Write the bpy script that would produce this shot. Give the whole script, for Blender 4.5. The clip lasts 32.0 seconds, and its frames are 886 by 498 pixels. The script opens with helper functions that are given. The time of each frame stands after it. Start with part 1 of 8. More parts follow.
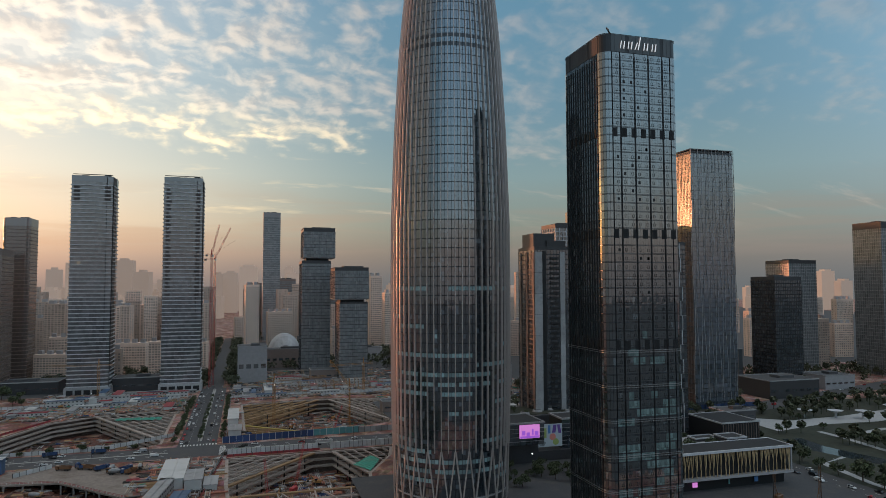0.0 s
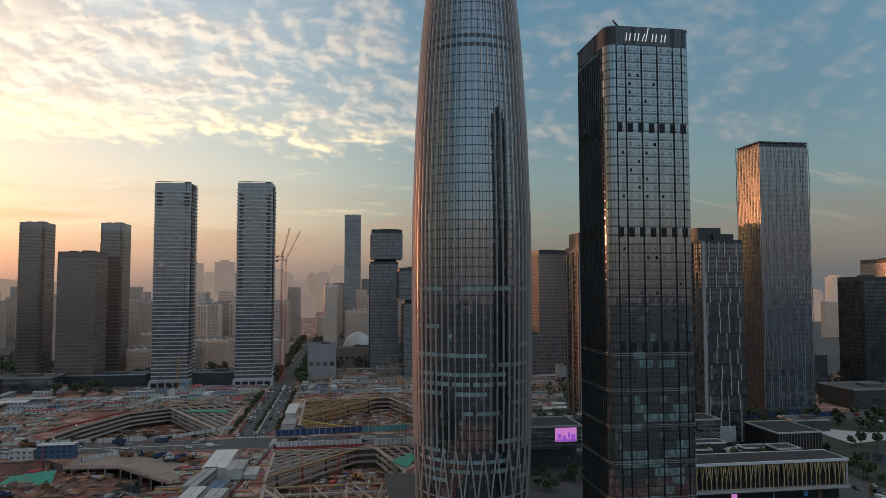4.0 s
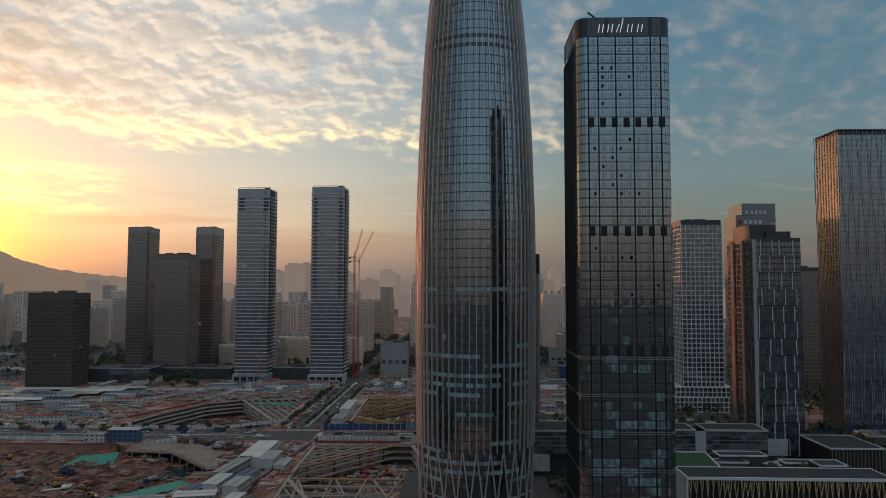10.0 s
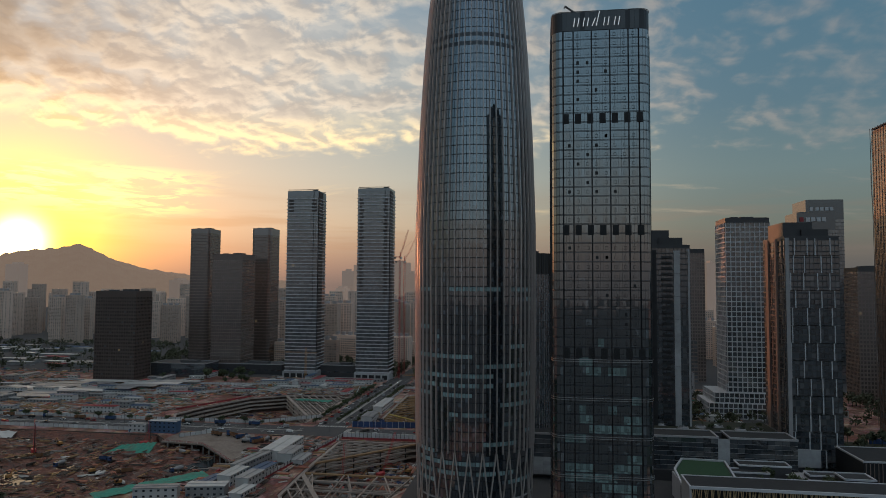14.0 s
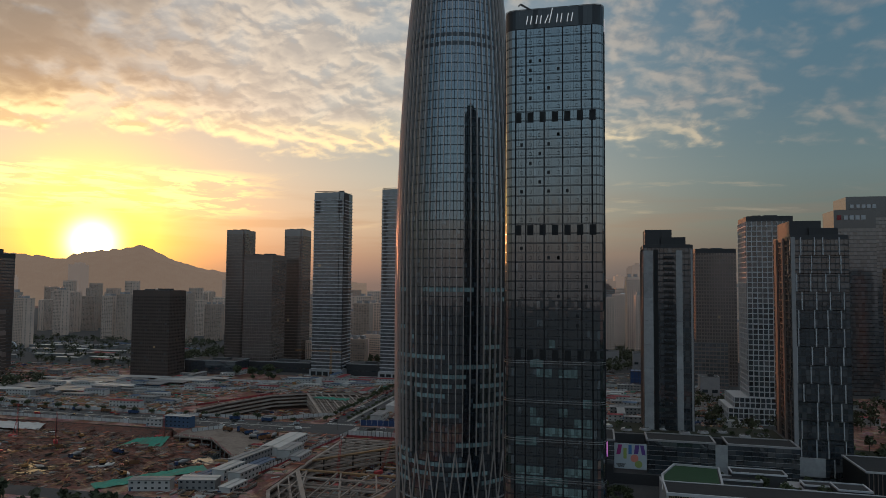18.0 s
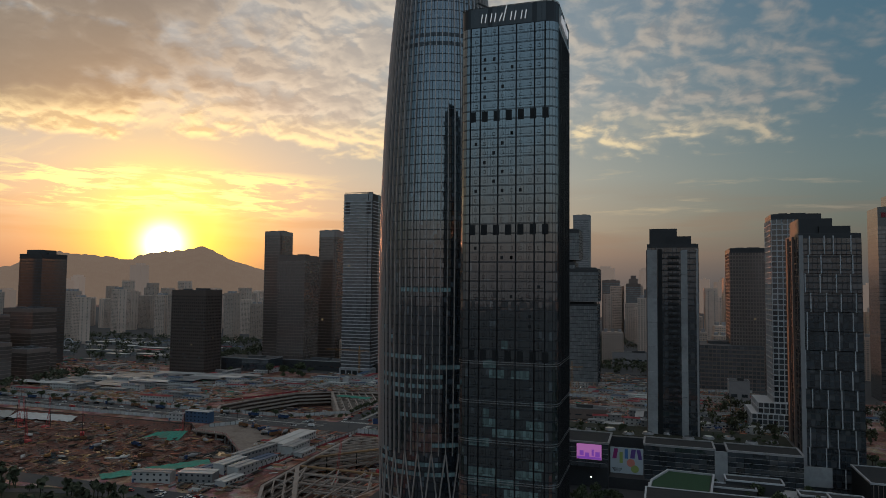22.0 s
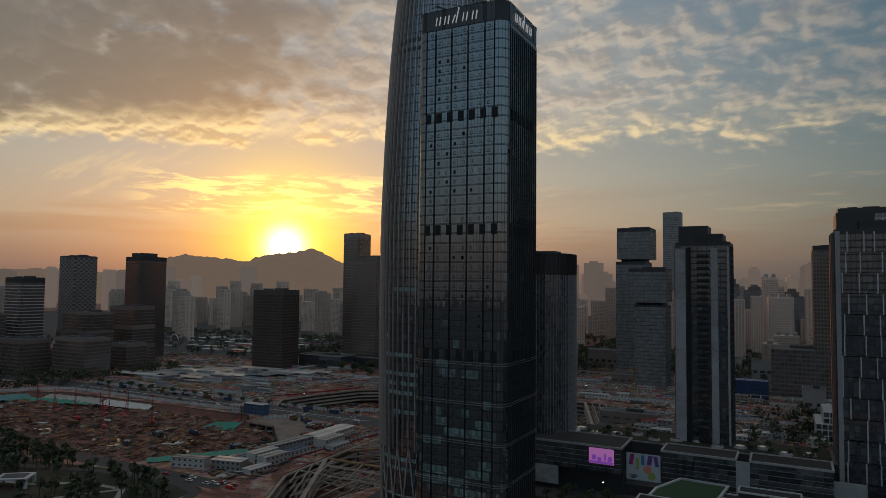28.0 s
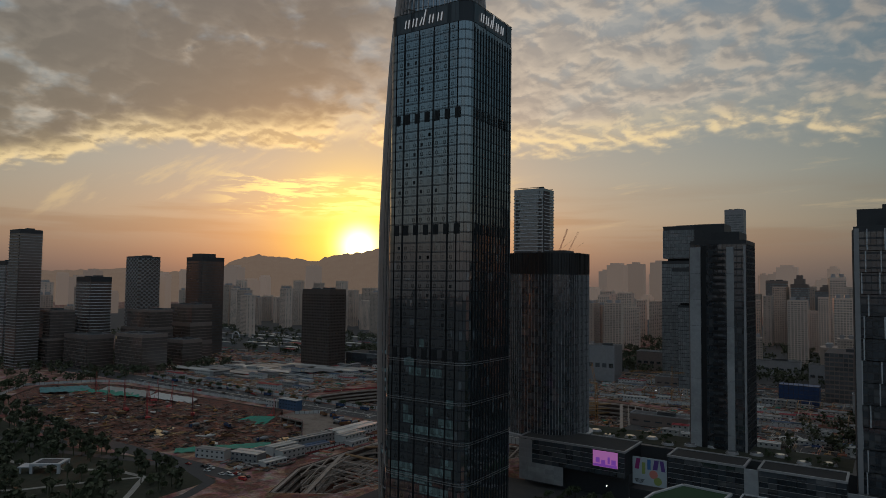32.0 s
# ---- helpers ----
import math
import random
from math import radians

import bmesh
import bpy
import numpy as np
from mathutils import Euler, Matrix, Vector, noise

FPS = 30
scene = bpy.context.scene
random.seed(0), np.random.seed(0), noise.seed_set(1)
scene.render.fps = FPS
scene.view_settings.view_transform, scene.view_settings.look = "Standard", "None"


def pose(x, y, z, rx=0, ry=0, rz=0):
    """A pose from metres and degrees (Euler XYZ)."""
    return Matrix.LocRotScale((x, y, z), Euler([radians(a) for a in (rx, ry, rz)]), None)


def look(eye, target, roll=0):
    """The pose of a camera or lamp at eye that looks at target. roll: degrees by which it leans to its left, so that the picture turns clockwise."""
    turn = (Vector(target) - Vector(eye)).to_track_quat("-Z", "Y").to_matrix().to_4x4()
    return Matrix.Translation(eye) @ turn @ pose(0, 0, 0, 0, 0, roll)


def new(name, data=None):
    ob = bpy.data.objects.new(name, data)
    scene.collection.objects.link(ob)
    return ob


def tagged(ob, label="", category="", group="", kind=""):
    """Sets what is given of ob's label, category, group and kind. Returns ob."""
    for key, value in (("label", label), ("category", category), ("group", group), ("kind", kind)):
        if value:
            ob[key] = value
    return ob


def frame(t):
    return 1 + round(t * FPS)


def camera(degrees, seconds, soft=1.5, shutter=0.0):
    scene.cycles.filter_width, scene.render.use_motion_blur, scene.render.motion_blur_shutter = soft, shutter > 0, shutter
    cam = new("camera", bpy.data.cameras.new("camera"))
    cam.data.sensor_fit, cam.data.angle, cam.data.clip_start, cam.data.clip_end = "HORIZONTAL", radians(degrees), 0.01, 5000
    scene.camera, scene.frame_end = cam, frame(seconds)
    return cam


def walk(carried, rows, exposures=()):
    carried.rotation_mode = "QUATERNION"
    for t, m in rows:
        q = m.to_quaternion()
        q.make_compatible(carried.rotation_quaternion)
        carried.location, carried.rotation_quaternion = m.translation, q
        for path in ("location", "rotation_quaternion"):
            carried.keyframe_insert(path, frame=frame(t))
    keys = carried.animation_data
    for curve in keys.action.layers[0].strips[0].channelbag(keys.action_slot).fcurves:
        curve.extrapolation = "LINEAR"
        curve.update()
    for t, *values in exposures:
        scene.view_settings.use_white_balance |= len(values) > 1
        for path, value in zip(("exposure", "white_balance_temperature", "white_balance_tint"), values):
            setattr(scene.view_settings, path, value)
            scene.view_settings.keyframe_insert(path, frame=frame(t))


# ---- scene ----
cam = camera(67.22, 32.0, soft=0.55)
PATH = [
    (0.0, (0.00, 0.00, 111.30), (28.36, 95.74, 116.76), -0.14),
    (1.0, (9.22, -2.66, 111.27), (33.99, 94.07, 116.76), -0.11),
    (2.0, (18.38, -5.14, 111.20), (39.41, 92.47, 116.72), -0.08),
    (3.0, (27.50, -7.45, 111.09), (44.98, 90.85, 116.65), -0.06),
    (4.0, (36.61, -9.58, 110.95), (51.04, 89.22, 116.54), -0.05),
    (5.0, (45.75, -11.45, 110.81), (56.94, 87.76, 116.41), -0.03),
    (6.0, (55.00, -13.00, 110.69), (63.34, 86.49, 116.28), -0.03),
    (7.0, (64.44, -14.17, 110.66), (69.92, 85.53, 116.25), -0.01),
    (8.0, (74.11, -14.88, 110.78), (76.72, 84.93, 116.37), 0.03),
    (9.0, (83.96, -15.14, 110.96), (83.90, 84.70, 116.57), 0.08),
    (10.0, (93.88, -14.98, 111.08), (90.88, 84.81, 116.70), 0.14),
    (11.0, (103.78, -14.48, 111.16), (97.79, 85.18, 116.76), 0.21),
    (12.0, (113.63, -13.73, 111.20), (104.79, 85.73, 116.79), 0.26),
    (13.0, (123.40, -12.81, 111.24), (111.75, 86.36, 116.79), 0.31),
    (14.0, (133.05, -11.74, 111.31), (118.54, 87.04, 116.85), 0.35),
    (15.0, (142.57, -10.51, 111.41), (125.67, 87.90, 116.94), 0.39),
    (16.0, (151.99, -9.06, 111.51), (133.48, 89.05, 117.02), 0.42),
    (17.0, (161.27, -7.36, 111.59), (140.38, 90.27, 117.10), 0.46),
    (18.0, (170.41, -5.37, 111.64), (147.81, 91.88, 117.15), 0.49),
    (19.0, (179.51, -3.13, 111.69), (155.74, 93.85, 117.21), 0.52),
    (20.0, (188.63, -0.73, 111.73), (162.95, 95.76, 117.25), 0.54),
    (21.0, (197.77, 1.74, 111.79), (169.40, 97.47, 117.29), 0.57),
    (22.0, (206.86, 4.24, 111.87), (175.87, 99.16, 117.35), 0.59),
    (23.0, (215.87, 6.83, 111.98), (182.29, 100.86, 117.45), 0.59),
    (24.0, (224.82, 9.57, 112.09), (188.62, 102.63, 117.54), 0.59),
    (25.0, (233.72, 12.53, 112.16), (195.02, 104.58, 117.59), 0.59),
    (26.0, (242.59, 15.66, 112.20), (201.40, 106.62, 117.60), 0.58),
    (27.0, (251.42, 18.93, 112.21), (207.68, 108.69, 117.60), 0.59),
    (28.0, (260.17, 22.34, 112.22), (213.98, 110.87, 117.59), 0.61),
    (29.0, (268.79, 25.96, 112.24), (220.18, 113.19, 117.58), 0.64),
    (30.0, (277.30, 29.96, 112.31), (226.31, 115.82, 117.60), 0.67),
    (31.0, (285.71, 34.44, 112.42), (232.54, 118.97, 117.67), 0.70),
    (32.0, (294.03, 39.46, 112.58), (238.62, 122.55, 117.78), 0.72),
]
walk(cam, [(t, look(eye, target, roll)) for t, eye, target, roll in PATH],
     exposures=[(0.0, 0.70), (6.0, 0.46), (13.0, 0.09), (19.0, -0.12), (25.0, -0.38), (32.0, -0.55)])

# ---- world: sunset sky with a broken sheet of cloud ----
SUN_AZ = 40.9      # degrees to the left of +y
SUN_EL = 3.1
SUN_DIR = Vector((-math.sin(radians(SUN_AZ)) * math.cos(radians(SUN_EL)),
                  math.cos(radians(SUN_AZ)) * math.cos(radians(SUN_EL)), math.sin(radians(SUN_EL))))


class Nodes:
    """A short way to lay nodes and links."""

    def __init__(self, tree):
        self.tree = tree
        tree.nodes.clear()

    def add(self, kind, operation=None, **ins):
        n = self.tree.nodes.new(kind)
        if operation:
            n.operation = operation
        for key, value in ins.items():
            sock = n.inputs[int(key[1:])] if key[0] == "i" and key[1:].isdigit() else n.inputs[key.replace("_", " ")]
            if isinstance(value, bpy.types.NodeSocket):
                self.tree.links.new(value, sock)
            else:
                sock.default_value = value
        return n

    def math(self, op, a, b=0.0, c=None, clamp=False):
        n = self.add("ShaderNodeMath", op, i0=a, i1=b)
        n.use_clamp = clamp
        if c is not None:
            if isinstance(c, bpy.types.NodeSocket):
                self.tree.links.new(c, n.inputs[2])
            else:
                n.inputs[2].default_value = c
        return n.outputs[0]

    def mix(self, fac, a, b, blend="MIX"):
        n = self.tree.nodes.new("ShaderNodeMix")
        n.data_type, n.blend_type = "RGBA", blend
        for sock, value in ((n.inputs["Factor"], fac), (n.inputs[6], a), (n.inputs[7], b)):
            if isinstance(value, bpy.types.NodeSocket):
                self.tree.links.new(value, sock)
            else:
                sock.default_value = value if not isinstance(value, tuple) or len(value) == 4 else (*value, 1)
        return n.outputs[2]

    def ramp(self, fac, stops, mode="LINEAR"):
        n = self.tree.nodes.new("ShaderNodeValToRGB")
        n.color_ramp.interpolation = mode
        el = n.color_ramp.elements
        while len(el) < len(stops):
            el.new(0.5)
        for e, (p, c) in zip(el, stops):
            e.position, e.color = p, (*c, 1) if isinstance(c, tuple) else (c, c, c, 1)
        self.tree.links.new(fac, n.inputs[0])
        return n.outputs[0]

    def span(self, value, a, b, c=0.0, d=1.0, smooth=True):
        n = self.add("ShaderNodeMapRange")
        n.interpolation_type = "SMOOTHSTEP" if smooth else "LINEAR"
        self.tree.links.new(value, n.inputs[0])
        for i, v in zip((1, 2, 3, 4), (a, b, c, d)):
            n.inputs[i].default_value = v
        return n.outputs[0]


def make_world():
    w = bpy.data.worlds.new("sunset_sky")
    scene.world = w
    w.use_nodes = True
    g = Nodes(w.node_tree)
    sky = g.add("ShaderNodeTexSky")
    sky.sky_type, sky.sun_disc, sky.sun_elevation, sky.sun_rotation = "NISHITA", False, radians(SUN_EL), radians(-SUN_AZ)
    sky.altitude, sky.air_density, sky.dust_density, sky.ozone_density = 100.0, 1.6, 3.0, 2.0
    co = g.add("ShaderNodeTexCoord").outputs["Generated"]
    xyz = g.add("ShaderNodeSeparateXYZ", i0=co)
    x, y, z = xyz.outputs
    zc = g.math("MAXIMUM", z, 0.0)
    # towards the sun: 1 at the sun, 0 at a right angle
    dot = g.add("ShaderNodeVectorMath", "DOT_PRODUCT", i0=co)
    dot.inputs[1].default_value = SUN_DIR
    dsun = g.math("MAXIMUM", dot.outputs["Value"], 0.0)
    flat = Vector((SUN_DIR.x, SUN_DIR.y, 0)).normalized()
    dotf = g.add("ShaderNodeVectorMath", "DOT_PRODUCT", i0=co)
    dotf.inputs[1].default_value = flat
    toward = g.span(dotf.outputs["Value"], 0.46, 1.0)
    # across: to the right of the sun; the clear sky is warm and hazy low down, blue above, bluer away from the sun
    side = g.add("ShaderNodeVectorMath", "DOT_PRODUCT", i0=co)
    side.inputs[1].default_value = (flat.y, -flat.x, 0)
    across = side.outputs["Value"]
    warm = g.ramp(zc, [(0.0, (0.215, 0.175, 0.155)), (0.04, (0.335, 0.270, 0.225)), (0.09, (0.54, 0.455, 0.36)),
                       (0.16, (0.51, 0.505, 0.45)), (0.30, (0.32, 0.41, 0.47)), (0.6, (0.20, 0.29, 0.41))])
    cool = g.ramp(zc, [(0.0, (0.095, 0.105, 0.11)), (0.05, (0.125, 0.13, 0.125)), (0.09, (0.115, 0.155, 0.155)),
                       (0.16, (0.108, 0.178, 0.208)), (0.25, (0.072, 0.150, 0.210)), (0.45, (0.052, 0.142, 0.22)), (0.8, (0.06, 0.13, 0.24))])
    base = g.mix(g.math("POWER", toward, 1.5), cool, warm)
    # the sky opposite the sun: pink-grey belt under a pale vault
    away = g.span(dotf.outputs["Value"], 0.25, -0.55)
    belt = g.ramp(zc, [(0.0, (0.145, 0.142, 0.148)), (0.05, (0.19, 0.185, 0.19)), (0.12, (0.23, 0.29, 0.34)), (0.25, (0.24, 0.39, 0.52)), (0.5, (0.21, 0.36, 0.52)), (0.9, (0.24, 0.34, 0.48))])
    base = g.mix(away, base, belt)
    vault = g.span(z, 0.50, 0.80)
    base = g.mix(vault, base, (0.50, 0.535, 0.57))
    # clouds on a flat layer seen from below: rows of small puffs in a broken sheet, lit from the sun's side
    inv = g.math("DIVIDE", 1.0, g.math("ADD", zc, 0.32))
    pu, pv = g.math("MULTIPLY", x, inv), g.math("MULTIPLY", y, inv)
    pt = g.add("ShaderNodeCombineXYZ", i0=pu, i1=pv, i2=0.0).outputs[0]
    big = g.add("ShaderNodeTexNoise", i0=pt, Scale=1.8, Detail=3.0, Roughness=0.5).outputs[0]
    warp = g.add("ShaderNodeVectorMath", "MULTIPLY", i0=g.add("ShaderNodeTexNoise", i0=pt, Scale=9.0, Detail=3.0).outputs["Color"], i1=(0.12, 0.12, 0.0)).outputs[0]

    def puffs(at):
        soft_noise = g.add("ShaderNodeTexNoise", i0=at, Scale=11.0, Detail=7.0, Roughness=0.54, Distortion=0.25).outputs[0]
        cells = g.add("ShaderNodeTexVoronoi", i0=g.add("ShaderNodeVectorMath", "ADD", i0=at, i1=warp).outputs[0], Scale=19.0)
        cells.feature = "SMOOTH_F1"
        cells.inputs["Smoothness"].default_value = 0.6
        return g.math("ADD", soft_noise, g.math("MULTIPLY", g.math("SUBTRACT", 0.45, cells.outputs[0]), 0.32))

    lump0 = puffs(pt)
    lump1 = puffs(g.add("ShaderNodeVectorMath", "ADD", i0=pt, i1=(flat.x * 0.016, flat.y * 0.016, 0.0)).outputs[0])
    facing = g.span(g.math("SUBTRACT", lump0, lump1), -0.11, 0.12)
    streak = g.add("ShaderNodeMapping", i0=pt)
    streak.inputs["Rotation"].default_value = (0, 0, radians(35))
    streak.inputs["Scale"].default_value = (0.6, 2.4, 1)
    wisp = g.add("ShaderNodeTexNoise", i0=streak.outputs[0], Scale=3.4, Detail=6.0, Roughness=0.62).outputs[0]
    # a heavier bank of cloud to the left of the sun, scattered cloud far to its right
    bank = g.math("MULTIPLY", g.span(across, 0.26, -0.08), g.span(dotf.outputs["Value"], -0.1, 0.4))
    lump = g.math("ADD", lump0, g.math("MULTIPLY", g.math("SUBTRACT", big, 0.5), 0.75))
    lump = g.math("ADD", lump, g.math("MULTIPLY_ADD", toward, 0.22, -0.09))
    heavy = g.add("ShaderNodeTexNoise", i0=pt, Scale=3.1, Detail=5.0, Roughness=0.55).outputs[0]
    lump = g.math("ADD", lump, g.math("MULTIPLY", bank, g.math("MULTIPLY_ADD", heavy, 1.5, -0.63)))
    zedge = g.math("ADD", z, g.math("MULTIPLY", g.math("SUBTRACT", big, 0.5), 0.12))
    zedge = g.math("ADD", zedge, g.math("MULTIPLY", g.math("SUBTRACT", lump0, 0.5), 0.05))
    zedge = g.math("ADD", zedge, g.span(across, -0.20, -0.62, 0.0, 0.11))
    edge = g.span(zedge, 0.190, 0.215)
    veil = g.span(big, 0.30, 0.56, 0.05, 0.60)
    sheet = g.math("MULTIPLY", g.math("MAXIMUM", g.span(lump, 0.30, 0.73), g.math("MULTIPLY", veil, g.math("POWER", toward, 1.6))), edge)
    # thinner, softer cloud away from the sun
    sheet = g.math("MULTIPLY", sheet, g.span(dotf.outputs["Value"], 0.30, 0.62, 0.45, 1.0))
    thin = g.math("MULTIPLY", g.span(wisp, 0.56, 0.72), g.math("MULTIPLY", g.span(z, 0.07, 0.11), g.span(z, 0.24, 0.15)))
    low = g.add("ShaderNodeMapping", i0=co)
    low.inputs["Scale"].default_value = (2.0, 2.0, 26.0)
    bandn = g.add("ShaderNodeTexNoise", i0=low.outputs[0], Scale=1.6, Detail=4.0, Roughness=0.55).outputs[0]
    bands = g.math("MULTIPLY", g.span(bandn, 0.46, 0.66), g.math("MULTIPLY", g.span(z, 0.03, 0.06), g.span(z, 0.16, 0.09)))
    # bright shreds of cloud just over the sun
    shred = g.add("ShaderNodeMapping", i0=co)
    shred.inputs["Scale"].default_value = (5.0, 5.0, 34.0)
    shredn = g.add("ShaderNodeTexNoise", i0=shred.outputs[0], Scale=2.6, Detail=6.0, Roughness=0.62, Distortion=0.4).outputs[0]
    over = g.math("MULTIPLY", g.math("MULTIPLY", g.span(across, -0.24, -0.10), g.span(across, 0.26, 0.10)),
                  g.math("MULTIPLY", g.span(z, 0.085, 0.115), g.span(z, 0.165, 0.145)))
    shreds = g.math("MULTIPLY", g.span(shredn, 0.46, 0.58), g.math("MULTIPLY", over, g.span(dotf.outputs["Value"], 0.5, 0.9)))
    thick = g.math("MULTIPLY_ADD", bank, 0.15, g.span(lump, 0.48, 1.0), clamp=True)
    tone = g.math("POWER", toward, 1.3)
    lit = g.mix(tone, (0.29, 0.275, 0.27), (1.00, 0.84, 0.65))
    dark = g.mix(tone, (0.16, 0.19, 0.225), (0.50, 0.45, 0.40))
    dark = g.mix(bank, dark, (0.190, 0.165, 0.140))
    glow = g.math("MULTIPLY", facing, g.math("SUBTRACT", 1.12, thick), clamp=True)
    glow = g.math("ADD", glow, g.span(lump, 0.62, 0.38, 0.0, 0.45), clamp=True)
    mass = g.math("MULTIPLY", bank, g.span(g.math("MULTIPLY_ADD", lump0, 0.25, heavy), 0.42, 0.60))
    mass = g.math("MULTIPLY", mass, g.span(zedge, 0.215, 0.275))
    glow = g.math("MULTIPLY", glow, g.math("MULTIPLY_ADD", mass, -0.86, 1.0))
    sheet = g.math("MAXIMUM", sheet, g.math("MULTIPLY", mass, edge))
    cloud = g.mix(glow, dark, lit)
    rim = g.math("MULTIPLY", g.span(zedge, 0.262, 0.215), toward)
    cloud = g.mix(g.math("MULTIPLY", rim, g.math("MULTIPLY_ADD", facing, 0.60, 0.34)), cloud, (1.30, 1.00, 0.52))
    col = g.mix(g.math("MULTIPLY", bands, 0.5), base, g.mix(toward, (0.17, 0.155, 0.15), (0.36, 0.25, 0.19)))
    col = g.mix(g.math("MULTIPLY", thin, 0.55), col, g.mix(toward, (0.30, 0.27, 0.25), (0.95, 0.74, 0.42)))
    col = g.mix(g.math("MULTIPLY", sheet, 0.95), col, cloud)
    # the sun and the glow round it
    warmth = g.math("POWER", dsun, 150.0)
    col = g.mix(g.math("MULTIPLY", warmth, 0.9), col, g.mix(1.0, col, (1.0, 0.92, 0.22), "MULTIPLY"))
    core = g.math("MULTIPLY", g.math("POWER", dsun, 3200.0), 5.0)
    halo = g.math("MULTIPLY", g.math("POWER", dsun, 300.0), 1.15)
    wide = g.math("MULTIPLY", g.math("POWER", dsun, 45.0), 0.24)
    add = g.mix(1.0, (0, 0, 0), g.add("ShaderNodeCombineXYZ", i0=core, i1=g.math("MULTIPLY", core, 0.85), i2=g.math("MULTIPLY", core, 0.5)).outputs[0])
    hal = g.add("ShaderNodeCombineXYZ", i0=halo, i1=g.math("MULTIPLY", halo, 0.80), i2=g.math("MULTIPLY", halo, 0.05)).outputs[0]
    wid = g.add("ShaderNodeCombineXYZ", i0=wide, i1=g.math("MULTIPLY", wide, 0.60), i2=g.math("MULTIPLY", wide, 0.24)).outputs[0]
    for extra in (add, hal, wid):
        col = g.mix(1.0, col, extra, "ADD")
    col = g.mix(g.math("MULTIPLY", shreds, 0.85), col, (1.9, 1.45, 0.50))
    both = g.add("ShaderNodeAddShader")
    b1 = g.add("ShaderNodeBackground", Color=sky.outputs[0], Strength=0.05)
    b2 = g.add("ShaderNodeBackground", Color=col, Strength=0.92)
    g.tree.links.new(b1.outputs[0], both.inputs[0])
    g.tree.links.new(b2.outputs[0], both.inputs[1])
    out = g.add("ShaderNodeOutputWorld")
    g.tree.links.new(both.outputs[0], out.inputs[0])


make_world()
sun_data = bpy.data.lights.new("sun", "SUN")
sun_data.energy, sun_data.angle, sun_data.color = 1.2, radians(0.9), (1.0, 0.36, 0.17)
sun = new("sun", sun_data)
sun.matrix_world = look((-673, 740, 73), (0, 0, 0))


